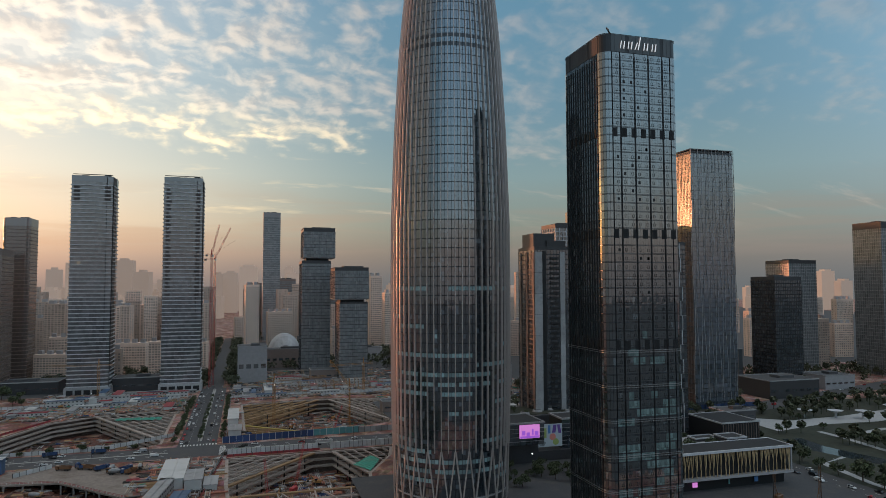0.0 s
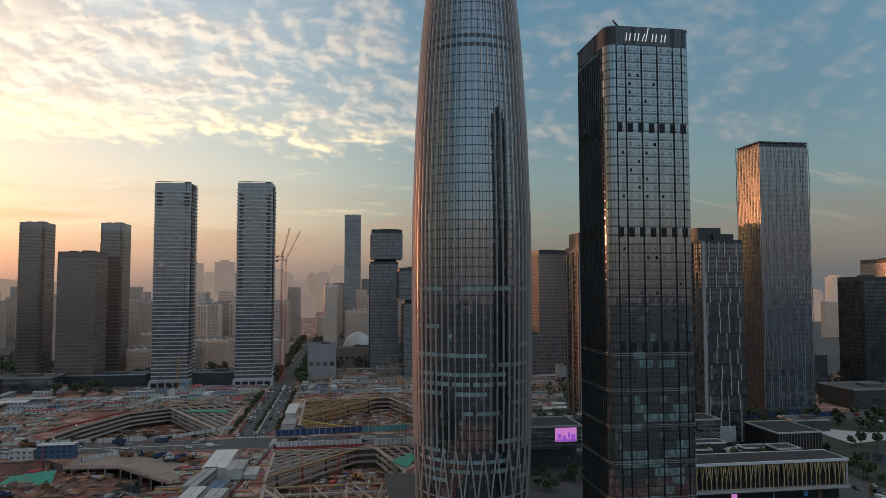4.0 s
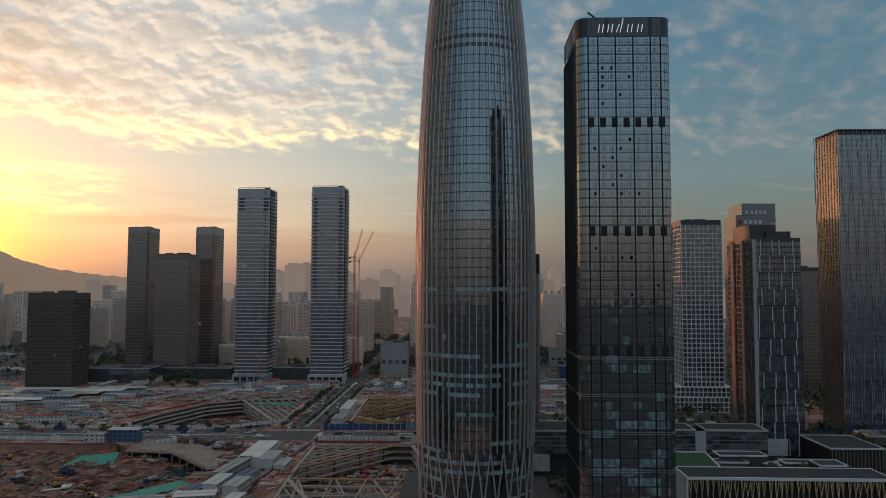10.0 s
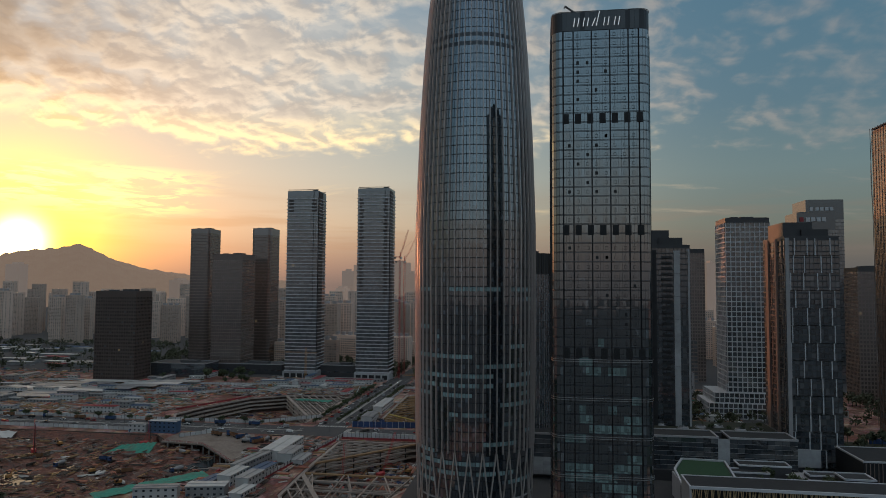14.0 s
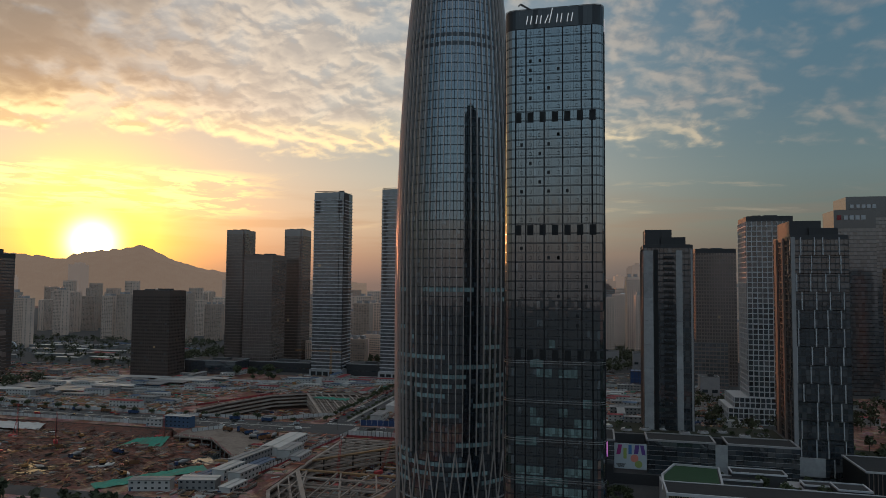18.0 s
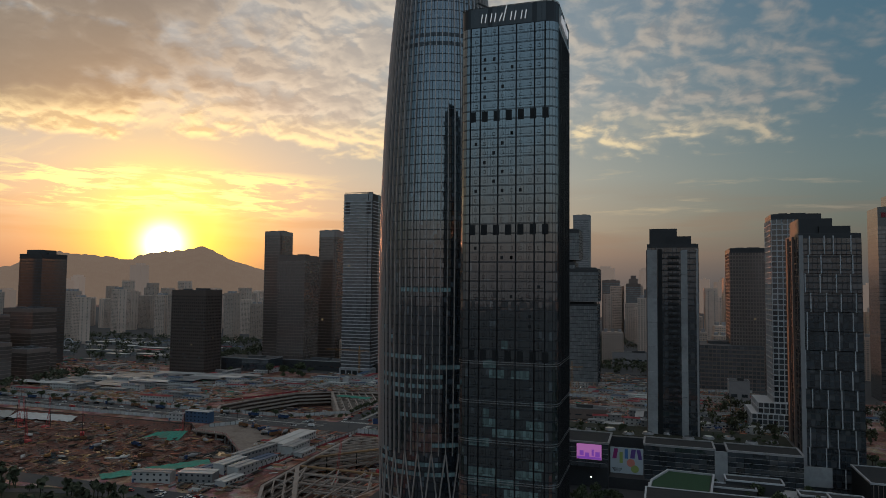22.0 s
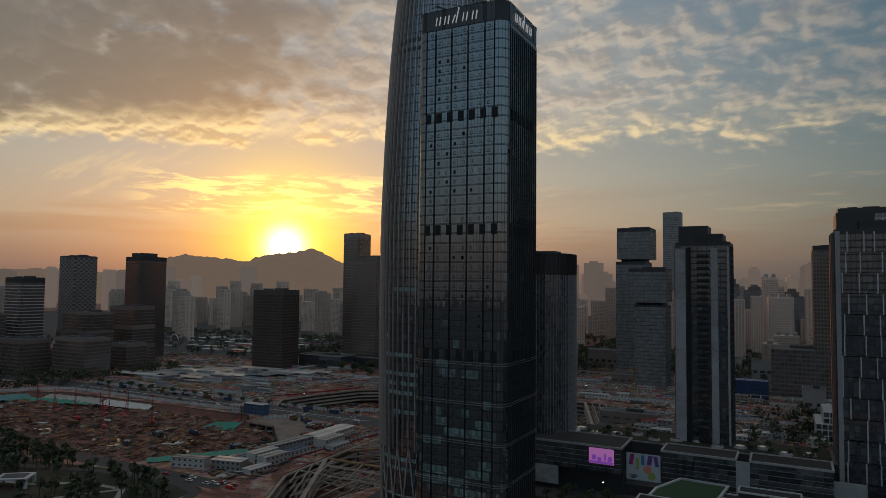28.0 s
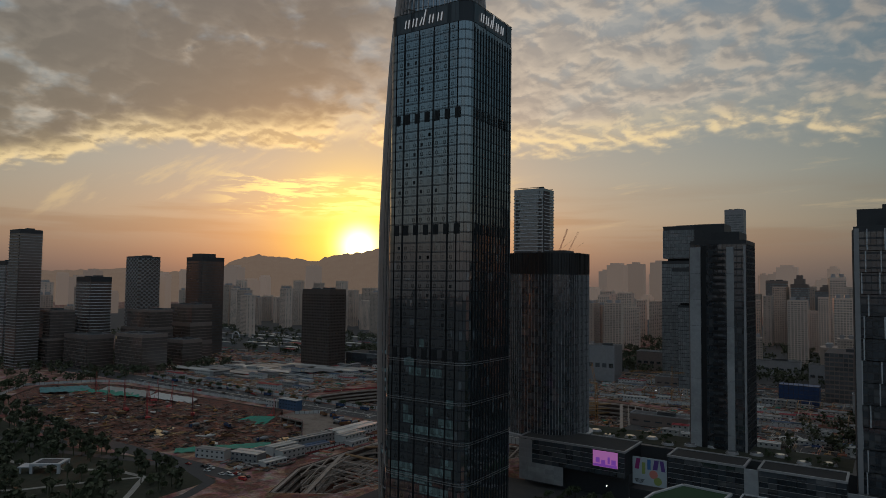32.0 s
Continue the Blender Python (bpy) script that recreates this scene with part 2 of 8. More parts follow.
# ---- materials ----
def material(name, color, rough=0.7, metal=0.0, spec=0.5, ior=1.45, vary=0.0, grain=0.0, scale=1.0, dirt=0.0,
             dirt_color=(0.05, 0.045, 0.04), bump=0.0, pane=0.0, emit=None, strength=0.0):
    """vary: tone from piece to piece; grain: fine noise, scale per metre; dirt: large stains; pane: tilt from pane to pane."""
    m = bpy.data.materials.new(name)
    m.use_nodes = True
    g = Nodes(m.node_tree)
    geo = g.add("ShaderNodeNewGeometry")
    pos = geo.outputs["Position"]
    info = g.add("ShaderNodeObjectInfo")
    seed = g.math("ADD", g.math("MULTIPLY", info.outputs["Random"], 37.0), g.math("MULTIPLY", geo.outputs["Random Per Island"], 91.0))
    wn = g.add("ShaderNodeTexWhiteNoise")
    wn.noise_dimensions = "1D"
    g.tree.links.new(seed, wn.inputs["W"])
    col = g.add("ShaderNodeRGB").outputs[0]
    col.default_value = (*color, 1)
    if vary:
        f = g.math("MULTIPLY_ADD", wn.outputs["Value"], 2 * vary, 1 - vary)
        col = g.mix(1.0, col, g.add("ShaderNodeCombineXYZ", i0=f, i1=f, i2=f).outputs[0], "MULTIPLY")
    fine = None
    if grain or bump:
        fine = g.add("ShaderNodeTexNoise", i0=pos, Scale=scale, Detail=5.0, Roughness=0.6).outputs[0]
    if grain:
        f = g.span(fine, 0.25, 0.75, 1 - grain, 1 + grain, False)
        col = g.mix(1.0, col, g.add("ShaderNodeCombineXYZ", i0=f, i1=f, i2=f).outputs[0], "MULTIPLY")
    r_out = rough
    if dirt:
        st = g.add("ShaderNodeTexNoise", i0=pos, Scale=scale * 0.13, Detail=4.0, Roughness=0.65).outputs[0]
        fac = g.math("MULTIPLY", g.span(st, 0.45, 0.72), dirt)
        col = g.mix(fac, col, dirt_color)
        r_out = g.math("ADD", rough, g.math("MULTIPLY", fac, 0.25), clamp=True)
    b = g.add("ShaderNodeBsdfPrincipled", Base_Color=col, Roughness=r_out, Metallic=metal, IOR=ior)
    b.inputs["Specular IOR Level"].default_value = spec
    if pane:
        off = g.add("ShaderNodeVectorMath", "SUBTRACT", i0=wn.outputs["Color"])
        off.inputs[1].default_value = (0.5, 0.5, 0.5)
        wav = g.add("ShaderNodeTexNoise", i0=pos, Scale=0.35, Detail=1.0).outputs["Color"]
        off2 = g.add("ShaderNodeVectorMath", "SUBTRACT", i0=wav)
        off2.inputs[1].default_value = (0.5, 0.5, 0.5)
        both = g.add("ShaderNodeVectorMath", "ADD", i0=off.outputs[0], i1=off2.outputs[0])
        sc = g.add("ShaderNodeVectorMath", "SCALE", i0=both.outputs[0])
        sc.inputs["Scale"].default_value = pane
        nn = g.add("ShaderNodeVectorMath", "ADD", i0=geo.outputs["Normal"], i1=sc.outputs[0])
        nz = g.add("ShaderNodeVectorMath", "NORMALIZE", i0=nn.outputs[0])
        g.tree.links.new(nz.outputs[0], b.inputs["Normal"])
    elif bump:
        bp = g.add("ShaderNodeBump", Strength=bump, Distance=0.15, Height=fine)
        g.tree.links.new(bp.outputs[0], b.inputs["Normal"])
    if emit:
        b.inputs["Emission Color"].default_value = (*emit, 1)
        b.inputs["Emission Strength"].default_value = strength
    out = g.add("ShaderNodeOutputMaterial")
    g.tree.links.new(b.outputs[0], out.inputs[0])
    return m


def curtain_glass(name, color, ior=2.0, rough=0.06, pane=0.012, vary=0.35, blinds=0.12, lamps=0.0, blind_color=(0.10, 0.105, 0.11)):
    """Coated facade glass over dark rooms: some panes have blinds drawn, a few show a lamp."""
    m = material(name, color, rough=rough, ior=ior, vary=vary, pane=pane)
    g = m.node_tree
    b = next(n for n in g.nodes if n.type == "BSDF_PRINCIPLED")
    wn = next(n for n in g.nodes if n.type == "TEX_WHITE_NOISE")
    old = b.inputs["Base Color"].links[0].from_socket
    sep = g.nodes.new("ShaderNodeSeparateColor")
    g.links.new(wn.outputs["Color"], sep.inputs[0])
    gt = g.nodes.new("ShaderNodeMath")
    gt.operation = "LESS_THAN"
    g.links.new(sep.outputs[1], gt.inputs[0])
    gt.inputs[1].default_value = blinds
    mx = g.nodes.new("ShaderNodeMix")
    mx.data_type = "RGBA"
    g.links.new(gt.outputs[0], mx.inputs["Factor"])
    g.links.new(old, mx.inputs[6])
    mx.inputs[7].default_value = (*blind_color, 1)
    g.links.new(mx.outputs[2], b.inputs["Base Color"])
    if lamps:
        g2 = g.nodes.new("ShaderNodeMath")
        g2.operation = "LESS_THAN"
        g.links.new(sep.outputs[2], g2.inputs[0])
        g2.inputs[1].default_value = lamps
        b.inputs["Emission Color"].default_value = (1.0, 0.75, 0.42, 1)
        mul = g.nodes.new("ShaderNodeMath")
        mul.operation = "MULTIPLY"
        g.links.new(g2.outputs[0], mul.inputs[0])
        mul.inputs[1].default_value = 0.10
        g.links.new(mul.outputs[0], b.inputs["Emission Strength"])
    return m


M = {
    "tower_glass": curtain_glass("tower_glass", (0.016, 0.024, 0.033), ior=3.0, rough=0.05, pane=0.009, vary=0.25, blinds=0.05, lamps=0.0, blind_color=(0.10, 0.125, 0.15)),
    "tower_spandrel": material("tower_spandrel", (0.040, 0.047, 0.056), rough=0.16, ior=2.1, vary=0.2, pane=0.01),
    "rib_spandrel": material("rib_spandrel", (0.030, 0.034, 0.040), rough=0.25, ior=1.7, vary=0.2, pane=0.01),
    "blind_teal": material("blind_teal", (0.25, 0.36, 0.37), rough=0.25, ior=1.8, vary=0.35, pane=0.012),
    "blind_dim": material("blind_dim", (0.14, 0.21, 0.205), rough=0.25, ior=1.9, vary=0.4, pane=0.012),
    "tech_band": material("tech_band", (0.022, 0.024, 0.030), rough=0.3, ior=1.7, vary=0.3),
    "crown_panel": material("crown_panel", (0.030, 0.028, 0.027), rough=0.30, ior=1.7, vary=0.35, grain=0.1, scale=0.5),
    "rib_steel": material("rib_steel", (0.50, 0.44, 0.41), rough=0.38, metal=0.4, grain=0.06, scale=0.6),
    "hotel_glass": curtain_glass("hotel_glass", (0.015, 0.026, 0.030), ior=3.15, rough=0.05, pane=0.014, vary=0.25, blinds=0.04, lamps=0.0, blind_color=(0.09, 0.115, 0.125)),
    "hotel_frame": material("hotel_frame", (0.034, 0.034, 0.036), rough=0.35, metal=0.3, vary=0.15),
    "louvre": material("louvre", (0.013, 0.013, 0.014), rough=0.6, vary=0.2),
    "trim_alu": material("trim_alu", (0.42, 0.42, 0.42), rough=0.3, metal=0.8),
    "dark_glass": curtain_glass("dark_glass", (0.044, 0.052, 0.060), ior=2.2, rough=0.07, vary=0.4, blinds=0.14),
    "silver_glass": curtain_glass("silver_glass", (0.15, 0.15, 0.155), ior=2.4, rough=0.12, vary=0.15, blinds=0.05, lamps=0.0008, blind_color=(0.20, 0.20, 0.20)),
    "grey_glass": curtain_glass("grey_glass", (0.11, 0.115, 0.12), ior=2.4, rough=0.09, vary=0.3, blinds=0.10, lamps=0.0006),
    "brown_glass": curtain_glass("brown_glass", (0.105, 0.085, 0.075), ior=2.4, rough=0.12, vary=0.12, blinds=0.03, lamps=0.0006, blind_color=(0.13, 0.11, 0.10)),
    "block_glass": curtain_glass("block_glass", (0.06, 0.048, 0.042), ior=1.7, rough=0.12, vary=0.3, blinds=0.03, lamps=0.010),
    "block_wall": material("block_wall", (0.085, 0.062, 0.052), rough=0.6, vary=0.15, grain=0.1, scale=0.4),
    "blue_glass": curtain_glass("blue_glass", (0.08, 0.095, 0.115), ior=2.5, rough=0.08, vary=0.3, blinds=0.12, lamps=0.001),
    "slab_white": material("slab_white", (0.48, 0.48, 0.49), rough=0.5, vary=0.12, grain=0.08, scale=0.3),
    "slab_grey": material("slab_grey", (0.31, 0.30, 0.30), rough=0.6, vary=0.12, grain=0.10, scale=0.3),
    "stone_grey": material("stone_grey", (0.36, 0.36, 0.36), rough=0.65, vary=0.12, grain=0.12, scale=0.5, dirt=0.3),
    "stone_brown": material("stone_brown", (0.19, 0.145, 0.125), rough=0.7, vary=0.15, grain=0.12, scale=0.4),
    "dark_panel": material("dark_panel", (0.045, 0.044, 0.046), rough=0.5, vary=0.25, grain=0.1, scale=0.4),
    "concrete": material("concrete", (0.20, 0.185, 0.17), rough=0.85, vary=0.12, grain=0.15, scale=0.5, dirt=0.45, bump=0.2),
    "beam": material("beam", (0.34, 0.285, 0.245), rough=0.85, vary=0.15, grain=0.15, scale=0.8, dirt=0.4, dirt_color=(0.22, 0.13, 0.08)),
    "beam_rust": material("beam_rust", (0.33, 0.20, 0.10), rough=0.85, vary=0.2, grain=0.2, scale=0.8, dirt=0.4),
    "roof_grey": material("roof_grey", (0.075, 0.075, 0.078), rough=0.9, vary=0.2, grain=0.2, scale=0.4, dirt=0.4, dirt_color=(0.13, 0.12, 0.11)),
    # far housing: walls paled and windows kept near their tone, for haze
    "res_wall": material("res_wall", (0.62, 0.475, 0.385), rough=0.9, vary=0.30, grain=0.1, scale=0.2, dirt=0.3, dirt_color=(0.25, 0.22, 0.20)),
    "res_glass": material("res_glass", (0.27, 0.225, 0.195), rough=0.35, ior=1.5, vary=0.5),
    "asphalt": material("asphalt", (0.060, 0.060, 0.062), rough=0.9, grain=0.2, scale=0.9, dirt=0.6, dirt_color=(0.11, 0.10, 0.09), bump=0.15),
    "road_paint": material("road_paint", (0.62, 0.61, 0.57), rough=0.8, grain=0.25, scale=1.5),
    "hoard_white": material("hoard_white", (0.50, 0.51, 0.51), rough=0.5, vary=0.15, dirt=0.45, scale=1.2, dirt_color=(0.24, 0.20, 0.17)),
    "hoard_blue": material("hoard_blue", (0.028, 0.06, 0.16), rough=0.45, vary=0.25, dirt=0.3, scale=1.0),
    "hoard_teal": material("hoard_teal", (0.10, 0.27, 0.28), rough=0.5, vary=0.2, dirt=0.3, scale=1.0),
    "hoard_red": material("hoard_red", (0.30, 0.04, 0.045), rough=0.6, vary=0.2, dirt=0.3, scale=1.0),
    "cabin_white": material("cabin_white", (0.48, 0.475, 0.455), rough=0.5, vary=0.12, dirt=0.35, scale=0.8, dirt_color=(0.32, 0.31, 0.29)),
    "cabin_grey": material("cabin_grey", (0.27, 0.265, 0.26), rough=0.5, vary=0.2, dirt=0.3, scale=0.8),
    "cabin_blue": material("cabin_blue", (0.05, 0.10, 0.18), rough=0.45, vary=0.2, dirt=0.3, scale=0.8),
    "net_green": material("net_green", (0.05, 0.25, 0.18), rough=0.9, vary=0.1, grain=0.25, scale=0.8, dirt=0.5, dirt_color=(0.16, 0.15, 0.11), bump=0.5),
    "crane_yellow": material("crane_yellow", (0.36, 0.17, 0.05), rough=0.5, vary=0.15, dirt=0.3),
    "crane_red": material("crane_red", (0.42, 0.05, 0.05), rough=0.5, vary=0.15, dirt=0.3),
    "steel_dark": material("steel_dark", (0.06, 0.055, 0.05), rough=0.5, metal=0.5, vary=0.2),
    "timber": material("timber", (0.36, 0.22, 0.10), rough=0.75, vary=0.3, grain=0.2, scale=2.0),
    "lawn": material("lawn", (0.032, 0.036, 0.022), rough=0.95, grain=0.4, scale=0.25, dirt=0.5, dirt_color=(0.06, 0.05, 0.035), bump=0.4),
    "turf": material("turf", (0.020, 0.060, 0.024), rough=0.9, grain=0.15, scale=1.0),
    "path_stone": material("path_stone", (0.34, 0.33, 0.30), rough=0.8, grain=0.15, scale=0.6, dirt=0.4, dirt_color=(0.20, 0.18, 0.16)),
    "water": material("water", (0.03, 0.04, 0.045), rough=0.06, ior=1.33, bump=0.12, scale=0.5),
    "bark": material("bark", (0.07, 0.05, 0.035), rough=0.9, grain=0.3, scale=3.0),
    "leaf": material("leaf", (0.060, 0.075, 0.034), rough=0.75, vary=0.45),
    "leaf_far": material("leaf_far", (0.068, 0.075, 0.042), rough=0.8, vary=0.4),
    "tyre": material("tyre", (0.012, 0.012, 0.012), rough=0.8),
    "car_glass": material("car_glass", (0.010, 0.011, 0.013), rough=0.05, ior=1.6),
    "sign_white": material("sign_white", (0.75, 0.75, 0.73), rough=0.4, emit=(0.95, 0.96, 1.0), strength=0.28),
    "sign_grey": material("sign_grey", (0.45, 0.46, 0.47), rough=0.5),
    "fin_pale": material("fin_pale", (0.44, 0.455, 0.47), rough=0.4, metal=0.15, vary=0.1, grain=0.05, scale=0.5),
    # west-face glass: the coppery sunset reflection is put into its base colour
    "sunset_side_glass": curtain_glass("sunset_side_glass", (0.11, 0.075, 0.06), ior=1.65, rough=0.24, pane=0.02, vary=0.2, blinds=0.03),
    # glass of distant towers: base colour lightened to stand for haze
    "haze_paled_glass": curtain_glass("haze_paled_glass", (0.16, 0.17, 0.172), ior=1.7, rough=0.35, vary=0.2, blinds=0.1, blind_color=(0.22, 0.22, 0.22)),
    # darkened copy for the flank fins, holding down the low sun on them
    "fin_side_dim": material("fin_side_dim", (0.16, 0.12, 0.10), rough=0.5, metal=0.2, vary=0.15, grain=0.08, scale=0.5),
    "timber_pale": material("timber_pale", (0.50, 0.35, 0.19), rough=0.65, vary=0.25, grain=0.15, scale=2.0),
    "paving_pale": material("paving_pale", (0.36, 0.36, 0.355), rough=0.75, grain=0.12, scale=0.5, dirt=0.35, dirt_color=(0.28, 0.27, 0.25)),
    "tarp": material("tarp", (0.42, 0.16, 0.10), rough=0.8, vary=0.3, dirt=0.4),
}
for key, color in (("car_white", (0.62, 0.62, 0.61)), ("car_black", (0.02, 0.02, 0.022)), ("car_silver", (0.34, 0.35, 0.36)),
                   ("car_red", (0.35, 0.03, 0.03)), ("truck_orange", (0.17, 0.085, 0.045)), ("truck_blue", (0.035, 0.065, 0.14))):
    M[key] = material(key, color, rough=0.25, spec=0.6, dirt=0.15)


def earth_material():
    m = bpy.data.materials.new("earth")
    m.use_nodes = True
    g = Nodes(m.node_tree)
    pos = g.add("ShaderNodeNewGeometry").outputs["Position"]
    n1 = g.add("ShaderNodeTexNoise", i0=pos, Scale=0.05, Detail=7.0, Roughness=0.66, Distortion=0.5).outputs[0]
    n2 = g.add("ShaderNodeTexNoise", i0=pos, Scale=0.6, Detail=5.0, Roughness=0.65).outputs[0]
    n3 = g.add("ShaderNodeTexVoronoi", i0=pos, Scale=0.22).outputs["Color"]
    a = g.ramp(n1, [(0.30, (0.24, 0.085, 0.052)), (0.44, (0.13, 0.052, 0.036)), (0.54, (0.30, 0.165, 0.125)), (0.66, (0.42, 0.31, 0.265))])
    b = g.mix(0.25, a, n3, "SOFT_LIGHT")
    f = g.span(n2, 0.3, 0.7, 0.55, 1.4, False)
    c = g.mix(1.0, b, g.add("ShaderNodeCombineXYZ", i0=f, i1=f, i2=f).outputs[0], "MULTIPLY")
    bp = g.add("ShaderNodeBump", Strength=0.6, Distance=0.6, Height=n2)
    wet = g.span(n1, 0.36, 0.30, 0.9, 0.35)
    bs = g.add("ShaderNodeBsdfPrincipled", Base_Color=c, Roughness=wet, Normal=bp.outputs[0])
    out = g.add("ShaderNodeOutputMaterial")
    g.tree.links.new(bs.outputs[0], out.inputs[0])
    return m


M["earth"] = earth_material()
M["walk_yellow"] = material("walk_yellow", (0.34, 0.24, 0.06), rough=0.8, vary=0.2, grain=0.2, scale=0.8, dirt=0.4)


def mud_material():
    """Churned red earth: dark wet hollows, red ruts, pale dry crust."""
    m = bpy.data.materials.new("mud")
    m.use_nodes = True
    g = Nodes(m.node_tree)
    pos = g.add("ShaderNodeNewGeometry").outputs["Position"]
    n1 = g.add("ShaderNodeTexNoise", i0=pos, Scale=0.045, Detail=7.0, Roughness=0.62, Distortion=0.6).outputs[0]
    n2 = g.add("ShaderNodeTexNoise", i0=pos, Scale=0.45, Detail=6.0, Roughness=0.68).outputs[0]
    tracks = g.add("ShaderNodeMapping", i0=pos)
    tracks.inputs["Rotation"].default_value = (0, 0, radians(-14))
    tracks.inputs["Scale"].default_value = (0.05, 0.32, 0.3)
    n3 = g.add("ShaderNodeTexNoise", i0=tracks.outputs[0], Scale=1.0, Detail=6.0, Roughness=0.65, Distortion=1.2).outputs[0]
    both = g.math("MULTIPLY_ADD", n2, 0.30, g.math("MULTIPLY_ADD", n3, 0.40, g.math("MULTIPLY", n1, 0.30)))
    c = g.ramp(both, [(0.40, (0.018, 0.009, 0.008)), (0.47, (0.070, 0.025, 0.017)), (0.53, (0.14, 0.046, 0.029)), (0.58, (0.24, 0.105, 0.068)), (0.65, (0.38, 0.25, 0.19))])
    bp = g.add("ShaderNodeBump", Strength=0.9, Distance=0.8, Height=n2)
    bs = g.add("ShaderNodeBsdfPrincipled", Base_Color=c, Roughness=g.span(both, 0.42, 0.52, 0.10, 0.7), Normal=bp.outputs[0])
    out = g.add("ShaderNodeOutputMaterial")
    g.tree.links.new(bs.outputs[0], out.inputs[0])
    return m


M["mud"] = mud_material()


# ---- mesh helpers ----
class Mesh:
    """Gathers boxes, prisms and quads for one mesh."""

    def __init__(self):
        self.v, self.f, self.m = [], [], []

    def quad(self, *pts, mi=0):
        n = len(self.v)
        self.v += [tuple(p) for p in pts]
        self.f.append(tuple(range(n, n + len(pts))))
        self.m.append(mi)
        return self

    def box(self, c, s, mi=0, rz=0.0):
        n = len(self.v)
        hx, hy, hz = s[0] / 2, s[1] / 2, s[2] / 2
        ca, sa = math.cos(rz), math.sin(rz)
        for dx, dy, dz in ((-1, -1, -1), (1, -1, -1), (1, 1, -1), (-1, 1, -1), (-1, -1, 1), (1, -1, 1), (1, 1, 1), (-1, 1, 1)):
            x, y = dx * hx, dy * hy
            self.v.append((c[0] + x * ca - y * sa, c[1] + x * sa + y * ca, c[2] + dz * hz))
        for q in ((0, 3, 2, 1), (4, 5, 6, 7), (0, 1, 5, 4), (1, 2, 6, 5), (2, 3, 7, 6), (3, 0, 4, 7)):
            self.f.append(tuple(n + i for i in q))
            self.m.append(mi)
        return self

    def prism(self, poly, z0, z1, mi=0, cap=None):
        n, k = len(self.v), len(poly)
        self.v += [(x, y, z0) for x, y in poly] + [(x, y, z1) for x, y in poly]
        for i in range(k):
            j = (i + 1) % k
            self.f.append((n + i, n + j, n + k + j, n + k + i))
            self.m.append(mi)
        self.f += [tuple(n + k + i for i in range(k)), tuple(n + k - 1 - i for i in range(k))]
        self.m += [mi if cap is None else cap] * 2
        return self

    def beam(self, p, q, w, h=None, mi=0):
        """A square bar from p to q."""
        h = h or w
        p, q = Vector(p), Vector(q)
        d = (q - p).normalized()
        side = d.cross(Vector((0, 0, 1)))
        side = side.normalized() if side.length > 1e-4 else Vector((1, 0, 0))
        up = side.cross(d)
        n = len(self.v)
        for e in (p, q):
            for a, b in ((-1, -1), (1, -1), (1, 1), (-1, 1)):
                self.v.append(tuple(e + side * (a * w / 2) + up * (b * h / 2)))
        for f in ((0, 1, 2, 3), (7, 6, 5, 4), (0, 4, 5, 1), (1, 5, 6, 2), (2, 6, 7, 3), (3, 7, 4, 0)):
            self.f.append(tuple(n + i for i in f))
            self.m.append(mi)
        return self

    def tube(self, c, r0, r1, z0, z1, k=12, mi=0):
        n = len(self.v)
        for r, z in ((r0, z0), (r1, z1)):
            for i in range(k):
                a = 2 * math.pi * i / k
                self.v.append((c[0] + r * math.cos(a), c[1] + r * math.sin(a), z))
        for i in range(k):
            j = (i + 1) % k
            self.f.append((n + i, n + j, n + k + j, n + k + i))
            self.m.append(mi)
        self.f += [tuple(n + k + i for i in range(k)), tuple(n + k - 1 - i for i in range(k))]
        self.m += [mi, mi]
        return self

    def data(self, name, mats):
        me = bpy.data.meshes.new(name)
        me.from_pydata(self.v, [], self.f)
        for m in mats if isinstance(mats, (list, tuple)) else [mats]:
            me.materials.append(m)
        if any(self.m):
            me.polygons.foreach_set("material_index", self.m)
        me.update()
        return me


def part(name, mesh, mats=None, parent=None, label="", at=None, kind=""):
    """One mesh object under a thing or a part. mesh: a Mesh, or mesh data to share."""
    data = mesh.data(name, mats) if isinstance(mesh, Mesh) else mesh
    ob = new(name, data)
    if parent:
        ob.parent = parent
    if at is not None:
        ob.matrix_basis = at
    return tagged(ob, label=label, kind=kind)


def thing(name, x, y, z, label, category, group="", kind="", rz=0.0):
    ob = new(name)
    ob.empty_display_size = 1.0
    ob.matrix_basis = pose(x, y, z, 0, 0, rz)
    return tagged(ob, label, category, group, kind)


def shift(x=0.0, y=0.0, z=0.0, rz=0.0):
    return pose(x, y, z, 0, 0, rz)


